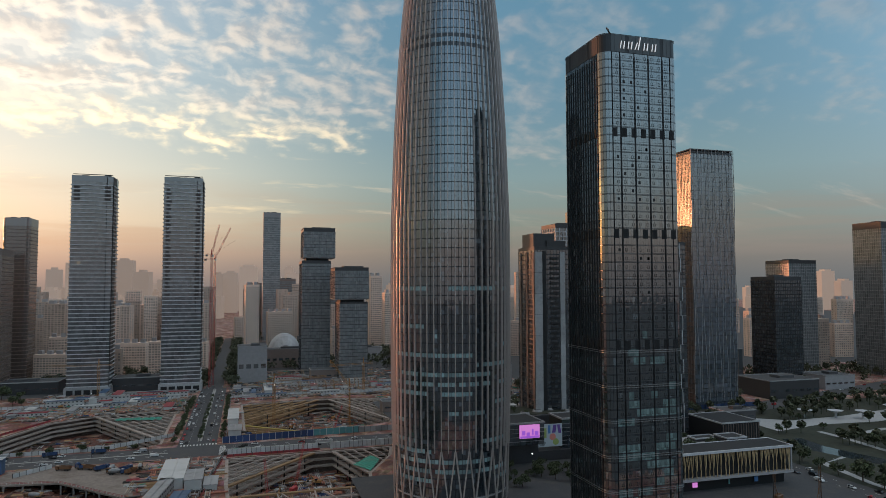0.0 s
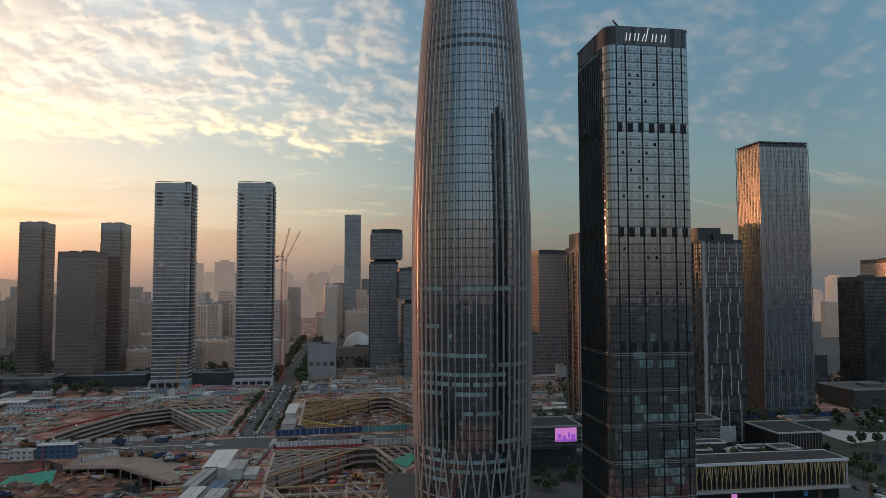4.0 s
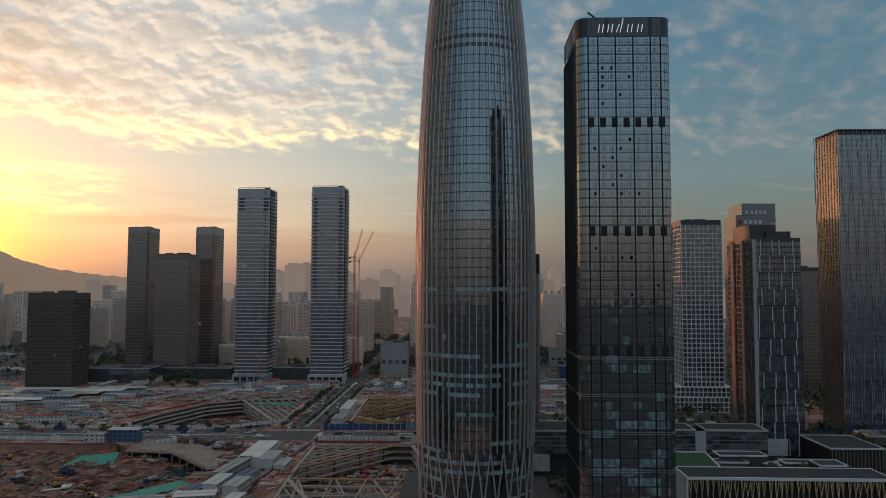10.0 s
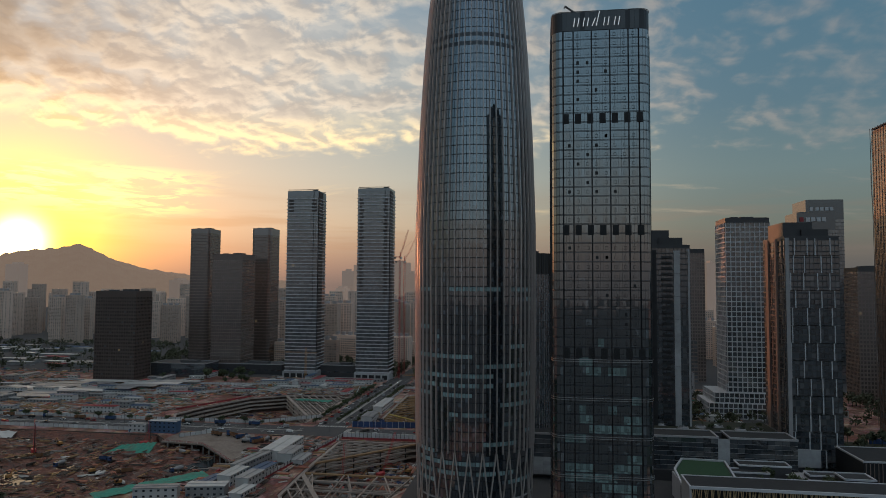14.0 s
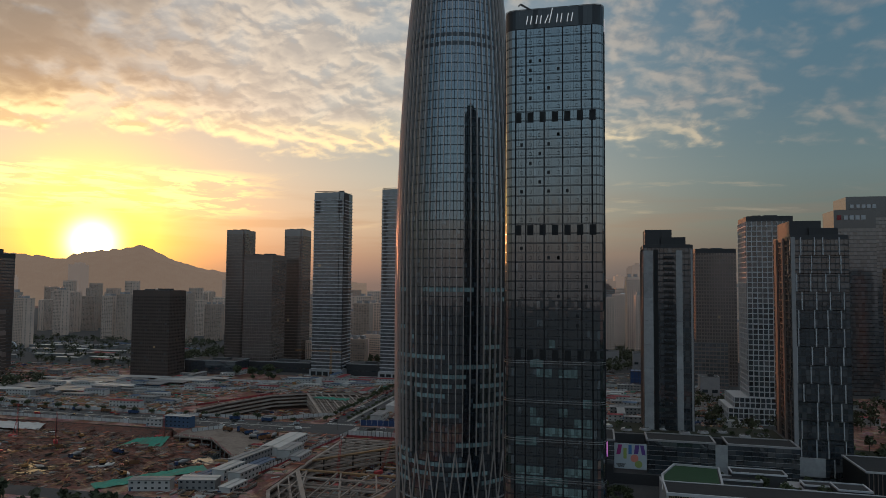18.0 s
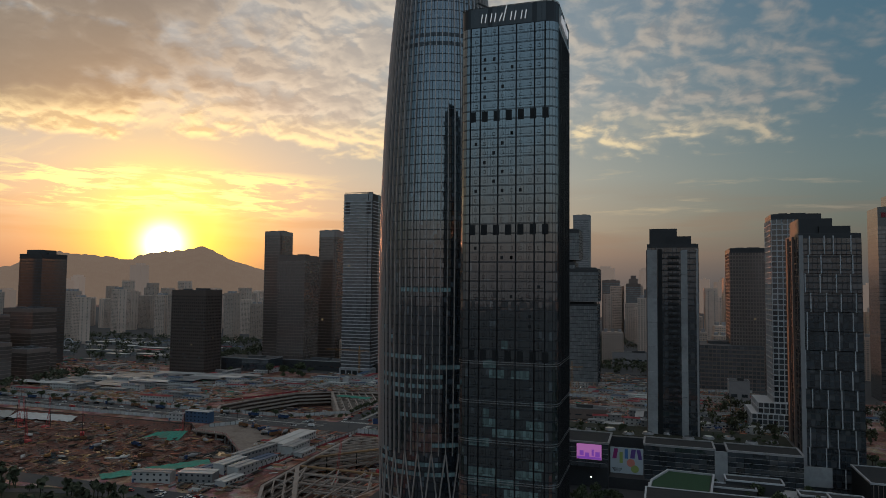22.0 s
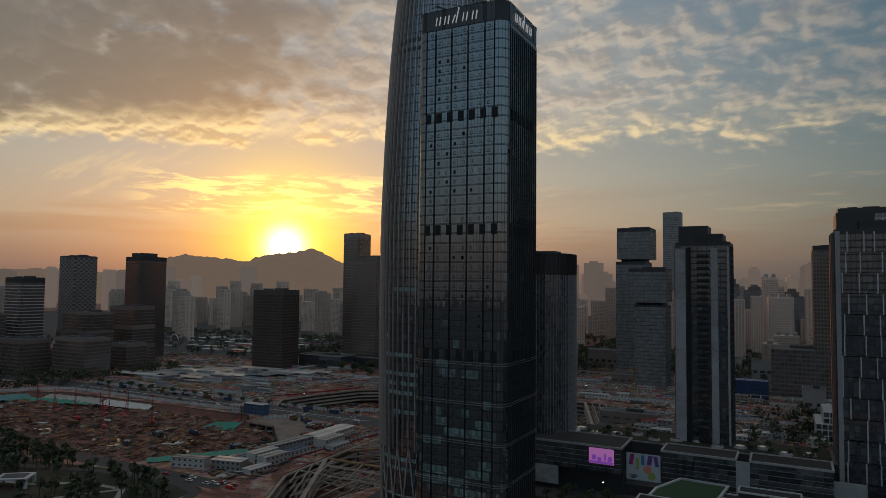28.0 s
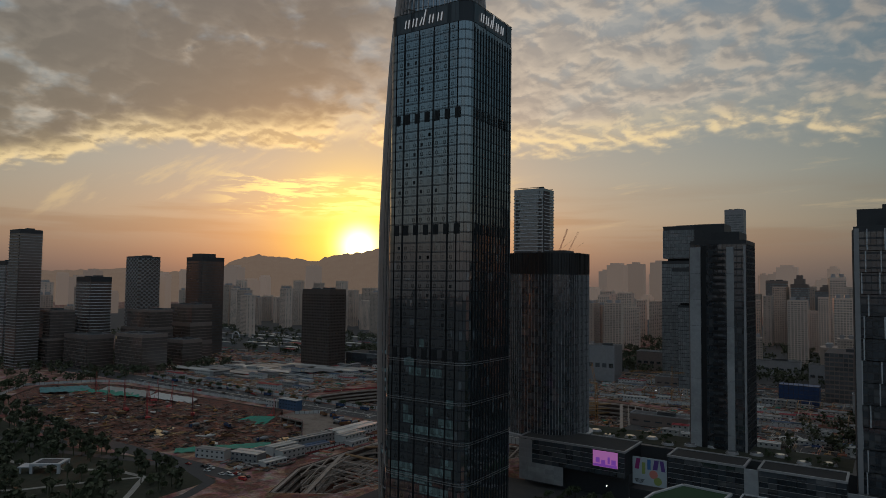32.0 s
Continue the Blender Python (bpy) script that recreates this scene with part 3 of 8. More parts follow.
def chamfer_box(c, s, b):
    """A box with its upright and upper edges cut, as a Mesh."""
    m = Mesh()
    hx, hy, hz = s[0] / 2, s[1] / 2, s[2] / 2
    ring = lambda i: [(c[0] + x, c[1] + y) for x, y in ((-hx + i, -hy), (hx - i, -hy), (hx, -hy + i), (hx, hy - i), (hx - i, hy), (-hx + i, hy), (-hx, hy - i), (-hx, -hy + i))]
    a = ring(b)
    top = [(c[0] + (x - c[0]) * (1 - b / hx), c[1] + (y - c[1]) * (1 - b / hy)) for x, y in a]
    n = 8
    m.v = [(x, y, c[2] - hz) for x, y in a] + [(x, y, c[2] + hz - b) for x, y in a] + [(x, y, c[2] + hz) for x, y in top]
    for k in (0, n):
        for i in range(n):
            j = (i + 1) % n
            m.f.append((k + i, k + j, k + n + j, k + n + i))
    m.f += [tuple(range(2 * n, 3 * n)), tuple(range(n - 1, -1, -1))]
    m.m = [0] * len(m.f)
    return m

# ---- ground, roads, pits ----
PIT_A = [(-181, 532), (-173, 566), (-152, 621), (-123, 642), (-73, 653), (-56, 640), (-55, 514), (-70, 503), (-166, 504)]
PIT_B = [(-3, 664), (56, 672), (92, 672), (139, 655), (118, 545), (60, 516), (0, 530)]
PIT_C = [(-11, 460), (100, 463), (94, 438), (74, 400), (70, 376), (58, 345), (47, 309), (17, 290), (-6, 333), (-10, 400)]
PIT_D = [(-452, 392), (-430, 432), (-385, 452), (-150, 455), (-134, 440), (-120, 454), (-86, 454), (-68, 420), (-60, 392), (-66, 362),
         (-98, 316), (-170, 287), (-285, 305), (-400, 340)]
GROUND_REACH = 4600


def sheet_with_holes(name, outer, holes, z, mat, label, kind="structure", category="ground"):
    bm = bmesh.new()
    edges = []
    for loop in [outer] + holes:
        vs = [bm.verts.new((x, y, z)) for x, y in loop]
        edges += [bm.edges.new((vs[i], vs[(i + 1) % len(vs)])) for i in range(len(vs))]
    bmesh.ops.triangle_fill(bm, edges=edges, use_beauty=True, normal=(0, 0, 1))
    me = bpy.data.meshes.new(name)
    bm.to_mesh(me)
    bm.free()
    me.materials.append(mat)
    return tagged(new(name, me), label, category, kind=kind)


R = GROUND_REACH
sheet_with_holes("ground", [(-R, -R), (R, -R), (R, R), (-R, R)], [PIT_A, PIT_B, PIT_C, PIT_D], 0.0, M["earth"],
                 "dusty red-brown building land over the whole district")


def inside(p, poly):
    c = False
    for i in range(len(poly)):
        (x1, y1), (x2, y2) = poly[i], poly[i - 1]
        if (y1 > p[1]) != (y2 > p[1]) and p[0] < (x2 - x1) * (p[1] - y1) / (y2 - y1) + x1:
            c = not c
    return c


def inset(poly, d):
    cx, cy = sum(p[0] for p in poly) / len(poly), sum(p[1] for p in poly) / len(poly)
    out = []
    for x, y in poly:
        l = math.hypot(x - cx, y - cy)
        out.append((x + (cx - x) * d / l, y + (cy - y) * d / l))
    return out


def slab_sheet(name, poly, mat, label, z=0.05, category="ground", kind="structure"):
    m = Mesh()
    m.prism(poly, z - 0.04, z)
    return tagged(part(name, m, mat), label, category, kind=kind)


def rect(x0, y0, x1, y1):
    return [(x0, y0), (x1, y0), (x1, y1), (x0, y1)]


ROAD_S, ROAD_N = 469.0, 500.0
slab_sheet("road", rect(-900, ROAD_S, 118, ROAD_N), M["asphalt"], "wide asphalt avenue between building sites", 0.06, "road")
slab_sheet("road", rect(-40, 775, -22, 1500), M["asphalt"], "narrow far street between rows of trees", 0.07, "road")
slab_sheet("road", rect(-44, ROAD_N, -18, 775), M["asphalt"], "asphalt side street running away between the sites", 0.06, "road")
slab_sheet("road", rect(-160, 292, -20, 306), M["asphalt"], "asphalt site road beside the park", 0.06, "road")
slab_sheet("road", rect(310, 180, 330, 1100), M["asphalt"], "asphalt road beside the shopping centre", 0.06, "road")
slab_sheet("road", [(330, 472), (400, 480), (1400, 780), (1400, 808), (400, 508), (330, 500)], M["asphalt"], "asphalt expressway past the park", 0.07, "road")
slab_sheet("pavement", rect(60, 180, 310, 392), M["asphalt"], "dark paved plaza round the towers", 0.05, "pavement")
slab_sheet("pavement", rect(118, 392, 310, 640), M["asphalt"], "dark paved ground behind the shopping centre", 0.05, "pavement")
slab_sheet("park", rect(330, 120, 1200, 518), M["lawn"], "dark green park lawn", 0.05, "lawn")
slab_sheet("park", [(-460, 120), (-10, 120), (-26, 290), (-110, 290), (-175, 276), (-290, 292), (-420, 325)], M["lawn"], "dark green park lawn beside the site", 0.05, "lawn")
# out of view: dark sheet added so the towers' lower glass reflects dark
slab_sheet("city_ground", rect(-4000, -4000, 4000, 118), M["asphalt"], "unseen dark ground behind the camera, added to darken tower reflections", 0.03)
slab_sheet("city_ground", rect(-2200, 760, -170, 3200), M["asphalt"], "dark streets of the far district", 0.03)
slab_sheet("city_ground", rect(-15, 760, 2400, 3200), M["asphalt"], "dark streets of the far district", 0.03)
PLAZA = [(398, 474), (392, 452), (390, 420), (439, 430), (495, 426), (560, 440), (560, 466), (484, 452), (430, 450), (409, 466)]
slab_sheet("park_plaza", PLAZA, M["paving_pale"], "pale paved plaza in the park", 0.10, "paving")
slab_sheet("water", [(372, 398), (366, 368), (372, 346), (378, 326), (384, 250), (400, 180), (416, 180), (398, 256), (394, 328), (388, 350), (384, 372), (388, 396)], M["water"], "pale still water of a park channel", 0.10, "pond")
slab_sheet("footpath", [(416, 410), (416, 388), (411, 352), (412, 300), (416, 300), (416, 352), (421, 388), (470, 400), (560, 404), (560, 408), (470, 405), (421, 394), (421, 410)], M["paving_pale"], "pale stone footpath in the park", 0.12, "path")
slab_sheet("footpath", [(344, 336), (336, 296), (334, 220), (337, 220), (340, 296), (350, 338), (372, 344), (372, 347)], M["paving_pale"], "pale stone footpath beside the road", 0.12, "path")
for pts, half, lab in (([(-4, 150), (-8, 210), (-14, 262), (-24, 284), (-52, 292), (-100, 286), (-160, 268), (-240, 262)], 3.2, "asphalt drive curving round the park"),
                       ([(-10, 214), (-40, 246), (-62, 268), (-90, 266), (-112, 250), (-150, 240), (-210, 236)], 1.6, "pale stone footpath in the park"),
                       ([(-62, 268), (-80, 240), (-94, 214), (-128, 190)], 1.4, "pale stone footpath in the park")):
    m = Mesh()
    for i in range(len(pts) - 1):
        a, b = Vector(pts[i]), Vector(pts[i + 1])
        n = (b - a).normalized()
        n = Vector((-n.y, n.x)) * half
        a -= (b - a).normalized() * half * 0.3
        m.prism([tuple(a + n), tuple(a - n), tuple(b - n), tuple(b + n)], 0.06, 0.12 + 0.005 * i)
    tagged(part("footpath", m, M["path_stone" if half < 3 else "asphalt"]), lab, "path", kind="structure")

# lane marks and kerbs
mk = Mesh()
for x in range(-420, 112, 9):
    if not -48 < x < -12:
        for y in (476.5, 480.2, 488.8, 492.5):
            mk.box((x, y, 0.07), (3.2, 0.18, 0.02))
for y in range(506, 900, 9):
    for x in (-37, -23):
        mk.box((x, y, 0.07), (0.18, 3.2, 0.02))
for y in range(190, 700, 9):
    for x in (316.5, 323.5):
        mk.box((x, y, 0.07), (0.18, 3.0, 0.02))
for i in range(12):
    mk.box((-41.5 + i * 2.1, 503.5, 0.07), (0.9, 4.0, 0.02))
    mk.box((-13.5, 472 + i * 2.1, 0.07), (4.0, 0.9, 0.02))
tagged(part("road_marking", mk, M["road_paint"]), "white lane dashes and crossings on the asphalt", "road marking", kind="stuff")
kb = Mesh()
for x0, x1 in ((-420, -48), (-12, 112)):
    kb.box(((x0 + x1) / 2, 484.5, 0.11), (x1 - x0, 1.6, 0.14))
kb.box((-30, 640, 0.11), (3.0, 250, 0.14))
tagged(part("kerb", kb, M["path_stone"]), "stone kerbs of the central strips", "kerb", kind="structure")


def pit(poly, depth, tiers, label, floor_mat, wall_mat=None):
    """A shored pit: retaining wall, a floor, and a concrete waler ring at each tier."""
    p = thing("building_pit", poly[0][0], poly[0][1], 0, label, "building pit")
    ox, oy = poly[0]
    loc = [(x - ox, y - oy) for x, y in poly]
    fl = Mesh()
    fl.quad(*[(x, y, -depth) for x, y in loc])
    part("pit_floor", fl, floor_mat, p)
    for i in range(len(loc)):
        (x0, y0), (x1, y1) = loc[i - 1], loc[i]
        w = Mesh()
        nx, ny = (y1 - y0), -(x1 - x0)
        l = math.hypot(nx, ny)
        nx, ny = nx / l * 0.5, ny / l * 0.5
        if inside(((x0 + x1) / 2 + ox + nx * 4, (y0 + y1) / 2 + oy + ny * 4), poly):
            nx, ny = -nx, -ny
        w.prism([(x0, y0), (x1, y1), (x1 + nx, y1 + ny), (x0 + nx, y0 + ny)], -depth - 0.5, -0.02)
        part("retaining_wall", w, wall_mat or M["concrete"], p)
        for k in range(tiers):
            z = -0.9 - k * (depth - 1.5) / max(tiers, 1)
            b = Mesh()
            g = 4.0 + 1.5 * k
            b.prism([(x0, y0), (x1, y1), (x1 - nx * g, y1 - ny * g), (x0 - nx * g, y0 - ny * g)], z - 0.7, z + 0.5)
            part("waler", b, M["beam"], p)
    return p


def struts(p, poly, a, b, n, z, mat, w=1.1, ox=0.0, oy=0.0):
    """Parallel concrete struts between the lines a0-a1 and b0-b1."""
    for i in range(n):
        f = (i + 0.5) / n
        s = (a[0][0] + (a[1][0] - a[0][0]) * f - ox, a[0][1] + (a[1][1] - a[0][1]) * f - oy, z)
        e = (b[0][0] + (b[1][0] - b[0][0]) * f - ox, b[0][1] + (b[1][1] - b[0][1]) * f - oy, z)
        m = Mesh()
        m.beam(s, e, w, 1.0)
        part("strut", m, mat, p)


def corner_lattice(p, poly, corner, b, c, n, z, mat, walk_mat, ties=6, w=0.75):
    """Struts across a pit's corner, parallel to the line b-c, tied together, with a walkway along the last."""
    ox, oy = poly[0]
    a, b, c = (Vector((q[0] - ox, q[1] - oy, z)) for q in (corner, b, c))
    for i in range(1, n + 1):
        f = i / n
        last = i == n
        part("walkway" if last else "strut", Mesh().beam(a.lerp(b, f), a.lerp(c, f), 2.6 if last else w, 0.9), walk_mat if last else mat, p)
    for j in range(1, ties):
        e = b.lerp(c, j / ties)
        part("tie_beam", Mesh().beam(a.lerp(c, j / ties), e, w * 0.7, 0.7), mat, p)
        if j % 2:
            part("prop", Mesh().tube((e.x, e.y, 0), 0.45, 0.45, -13, z, 6), M["steel_dark"], p)


# pit-wall concrete: stained, and darkened to stand for shade in the pits
M["shaded_shotcrete"] = material("shaded_shotcrete", (0.13, 0.092, 0.076), rough=0.9, grain=0.3, scale=0.5, dirt=0.6, dirt_color=(0.06, 0.035, 0.025), bump=0.4)
pa = pit(PIT_A, 15, 4, "deep stepped building pit with concrete rings, open and empty", M["earth"], M["shaded_shotcrete"])
for k in range(4):
    corner_lattice(pa, PIT_A, (-56, 646), (-122, 641), (-56, 528), 9, -0.9 - k * 3.4, M["beam"], M["beam"], 9, 1.0)
pb = pit(PIT_B, 14, 3, "wide building pit with concrete struts and cranes", M["earth"], M["shaded_shotcrete"])
for k in range(3):
    z = -0.9 - k * 4.2
    corner_lattice(pb, PIT_B, (-2, 666), (70, 671), (0, 585), 6, z, M["beam_rust"], M["beam_rust"], 7)
    corner_lattice(pb, PIT_B, (137, 660), (80, 671), (119, 556), 8, z, M["beam"], M["beam"], 8)
    corner_lattice(pb, PIT_B, (0, 531), (56, 518), (0, 566), 4, z, M["beam_rust"], M["walk_yellow"], 5)
pc = pit(PIT_C, 14, 3, "deep building pit braced by grids of pale concrete struts", M["earth"], M["shaded_shotcrete"])
for k in range(3):
    z = -0.9 - k * 4.2
    corner_lattice(pc, PIT_C, (-10, 460), (46, 461), (-10, 397), 6, z, M["beam"], M["beam_rust"] if k == 0 else M["beam"], 8)
    corner_lattice(pc, PIT_C, (99, 461), (58, 462), (73, 402), 6, z, M["beam"], M["beam"], 6)
    corner_lattice(pc, PIT_C, (-7, 336), (-9, 378), (34, 299), 3, z, M["beam"], M["beam"], 4)
    for y0, y1, x0, x1 in ((377, 377, -9, 70), (363, 362, -8, 64), (346, 346, -7, 57)):
        part("walkway" if y0 == 377 else "strut", Mesh().beam((x0 + 11, y0 - 460, z), (x1 + 11, y1 - 460, z), 2.4 if y0 == 377 else 0.8, 0.8),
             M["beam_rust"] if y0 == 377 and k == 0 else M["beam"], pc)
    for i in range(0, 7, 2):
        x = -2 + 10 * i
        part("strut", Mesh().beam((x + 11, 377 - 460, z), (x * 0.8 + 17, (338 - 4.6 * i if i < 5 else 322 + 8 * (i - 4)) - 460, z), 0.75, 0.8), M["beam"], pc)
    for i in range(3):
        part("strut", Mesh().beam((9 + 22 * i, 377 - 460, z), (20 + 22 * i, 346 - 460, z), 0.8, 0.8), M["beam"], pc)
pd = pit(PIT_D, 9, 0, "broad muddy excavation of red earth", M["mud"], M["shaded_shotcrete"])


def edge_gap(p, poly):
    best = 1e9
    for i in range(len(poly)):
        a, b = Vector(poly[i - 1]), Vector(poly[i])
        t = max(0.0, min(1.0, (Vector(p) - a).dot(b - a) / (b - a).length_squared))
        best = min(best, (Vector(p) - a.lerp(b, t)).length)
    return best


def heap_height(x, y, amp):
    ruts = 1 - abs(noise.noise((x * 0.045 + 0.4 * noise.noise((x * 0.02, y * 0.02, 1.0)), y * 0.11, 5.0)))
    return noise.fractal((x * 0.02, y * 0.02, 3.0), 1.0, 2.0, 5) * amp + noise.noise((x * 0.2, y * 0.2, 7.0)) * amp * 0.32 + (ruts ** 4 - 0.4) * amp * 0.35


def mud_field(poly, z, step, amp, label, bank=0.0):
    """Uneven heaps of earth on the floor of a pit."""
    xs, ys = [p[0] for p in poly], [p[1] for p in poly]
    m, idx = Mesh(), {}
    nx, ny = int((max(xs) - min(xs)) / step) + 1, int((max(ys) - min(ys)) / step) + 1
    for j in range(ny):
        for i in range(nx):
            x, y = min(xs) + i * step, min(ys) + j * step
            h = heap_height(x, y, amp)
            if bank and not (x > -146 and y > 380):
                f = max(0.0, 1 - edge_gap((x, y), poly) / bank)
                h = h * (1 - f) + f * f * (-z - 0.3)
            idx[i, j] = len(m.v)
            m.v.append((x, y, z + h))
    for j in range(ny - 1):
        for i in range(nx - 1):
            c = (min(xs) + (i + 0.5) * step, min(ys) + (j + 0.5) * step)
            if inside(c, poly):
                m.f.append((idx[i, j], idx[i + 1, j], idx[i + 1, j + 1], idx[i, j + 1]))
    m.m = [0] * len(m.f)
    return tagged(part("earth_heaps", m, M["mud"]), label, "earth", kind="stuff")


mud_field(inset(PIT_D, 0.5), -5.2, 2.0, 3.4, "heaps and ruts of red-brown mud", 14.0)
mud_field(inset(PIT_A, 4.0), -14.2, 4.0, 1.6, "loose earth on the pit floor")
mud_field(inset(PIT_B, 4.0), -13.4, 4.0, 1.2, "loose earth on the pit floor")
mud_field(inset(PIT_C, 4.0), -13.4, 4.0, 1.2, "loose earth on the pit floor")

# ---- towers ----


def rounded(w, d, r, n=5):
    pts = []
    for sx, sy, a0 in ((1, 1, 0), (-1, 1, 90), (-1, -1, 180), (1, -1, 270)):
        for i in range(n + 1):
            a = radians(a0 + 90 * i / n)
            pts.append((sx * (w / 2 - r) + r * math.cos(a), sy * (d / 2 - r) + r * math.sin(a)))
    return pts


def outline_points(poly, bay):
    """The outline cut into bays: a list of (p, q) chords of about the bay's length."""
    out = []
    for i in range(len(poly)):
        (x0, y0), (x1, y1) = poly[i], poly[(i + 1) % len(poly)]
        l = math.hypot(x1 - x0, y1 - y0)
        if l < 0.05:
            continue
        k = max(1, round(l / bay))
        for j in range(k):
            out.append(((x0 + (x1 - x0) * j / k, y0 + (y1 - y0) * j / k), (x0 + (x1 - x0) * (j + 1) / k, y0 + (y1 - y0) * (j + 1) / k)))
    return out


def storey_mesh(poly, bay, h, band=0.28, joint=0.06, proud=0.12, mull=0.0, mull_d=0.15):
    """One storey: panes (slot 0), a slab-edge band (slot 1) and uprights (slot 2)."""
    m = Mesh()
    for (x0, y0), (x1, y1) in outline_points(poly, bay):
        l = math.hypot(x1 - x0, y1 - y0)
        tx, ty = (x1 - x0) / l, (y1 - y0) / l
        nx, ny = ty, -tx
        j = min(joint, l * 0.2)
        a, b = (x0 + tx * j, y0 + ty * j), (x1 - tx * j, y1 - ty * j)
        m.quad((*a, band * h), (*b, band * h), (*b, h - 0.03), (*a, h - 0.03), mi=0)
        o = proud
        m.quad((x0 + nx * o, y0 + ny * o, 0), (x1 + nx * o, y1 + ny * o, 0), (x1 + nx * o, y1 + ny * o, band * h), (x0 + nx * o, y0 + ny * o, band * h), mi=1)
        m.quad((x0, y0, band * h), (x0 + nx * o, y0 + ny * o, band * h), (x1 + nx * o, y1 + ny * o, band * h), (x1, y1, band * h), mi=1)
        m.quad((x0, y0, 0), (x1, y1, 0), (x1 + nx * o, y1 + ny * o, 0), (x0 + nx * o, y0 + ny * o, 0), mi=1)
        if mull:
            m.box((x0 + nx * mull_d / 2, y0 + ny * mull_d / 2, h / 2), (mull, mull_d, h), mi=2, rz=math.atan2(ty, tx))
    return m


def tower(name, x, y, w, d, h, label, floor=4.0, bay=3.0, radius=0.0, glass="grey_glass", band="slab_grey", mull_mat="dark_panel",
          band_h=0.28, proud=0.12, mull=0.0, mull_d=0.15, base=0.0, crown=3.0, crown_mat="dark_panel", category="tower", poly=None, group=""):
    """A tower of like storeys on a core, with a crown and a roof."""
    t = thing(name, x, y, base, label, category, group)
    poly = poly or (rounded(w, d, radius) if radius else [(-w / 2, -d / 2), (w / 2, -d / 2), (w / 2, d / 2), (-w / 2, d / 2)])
    n = int((h - crown) / floor)
    core = Mesh()
    core.prism([(px * 0.985, py * 0.985) for px, py in poly], 0, n * floor)
    part("core", core, M["dark_panel"], t)
    data = storey_mesh(poly, bay, floor, band_h, 0.05, proud, mull, mull_d).data(name + "_storey", [M[glass], M[band], M[mull_mat]])
    if y < 560 and -200 < x < 420 or abs(y - 777.5) < 1:
        for i in range(n):
            part("storey", data, None, t, at=shift(0, 0, i * floor), kind="stuff" if y > 700 else "")
    else:
        # far off: the like storeys joined
        one = storey_mesh(poly, bay, floor, band_h, 0.05, proud, mull, mull_d)
        full = Mesh()
        for i in range(n):
            k = len(full.v)
            full.v += [(a, b, c + i * floor) for a, b, c in one.v]
            full.f += [tuple(k + q for q in f) for f in one.f]
            full.m += one.m
        part("facade", full, [M[glass], M[band], M[mull_mat]], t, kind="stuff")
    cr = Mesh()
    cr.prism([(px * 1.004, py * 1.004) for px, py in poly], n * floor, h)
    part("crown", cr, M[crown_mat], t)
    rf = Mesh()
    rf.prism([(px * 0.92, py * 0.92) for px, py in poly], h, h + 0.3)
    rf.box((w * 0.12, d * 0.1, h + 1.2), (w * 0.3, d * 0.3, 2.2))
    rf.box((-w * 0.22, -d * 0.12, h + 0.9), (w * 0.18, d * 0.22, 1.4))
    part("roof", rf, M["roof_grey"], t)
    return t




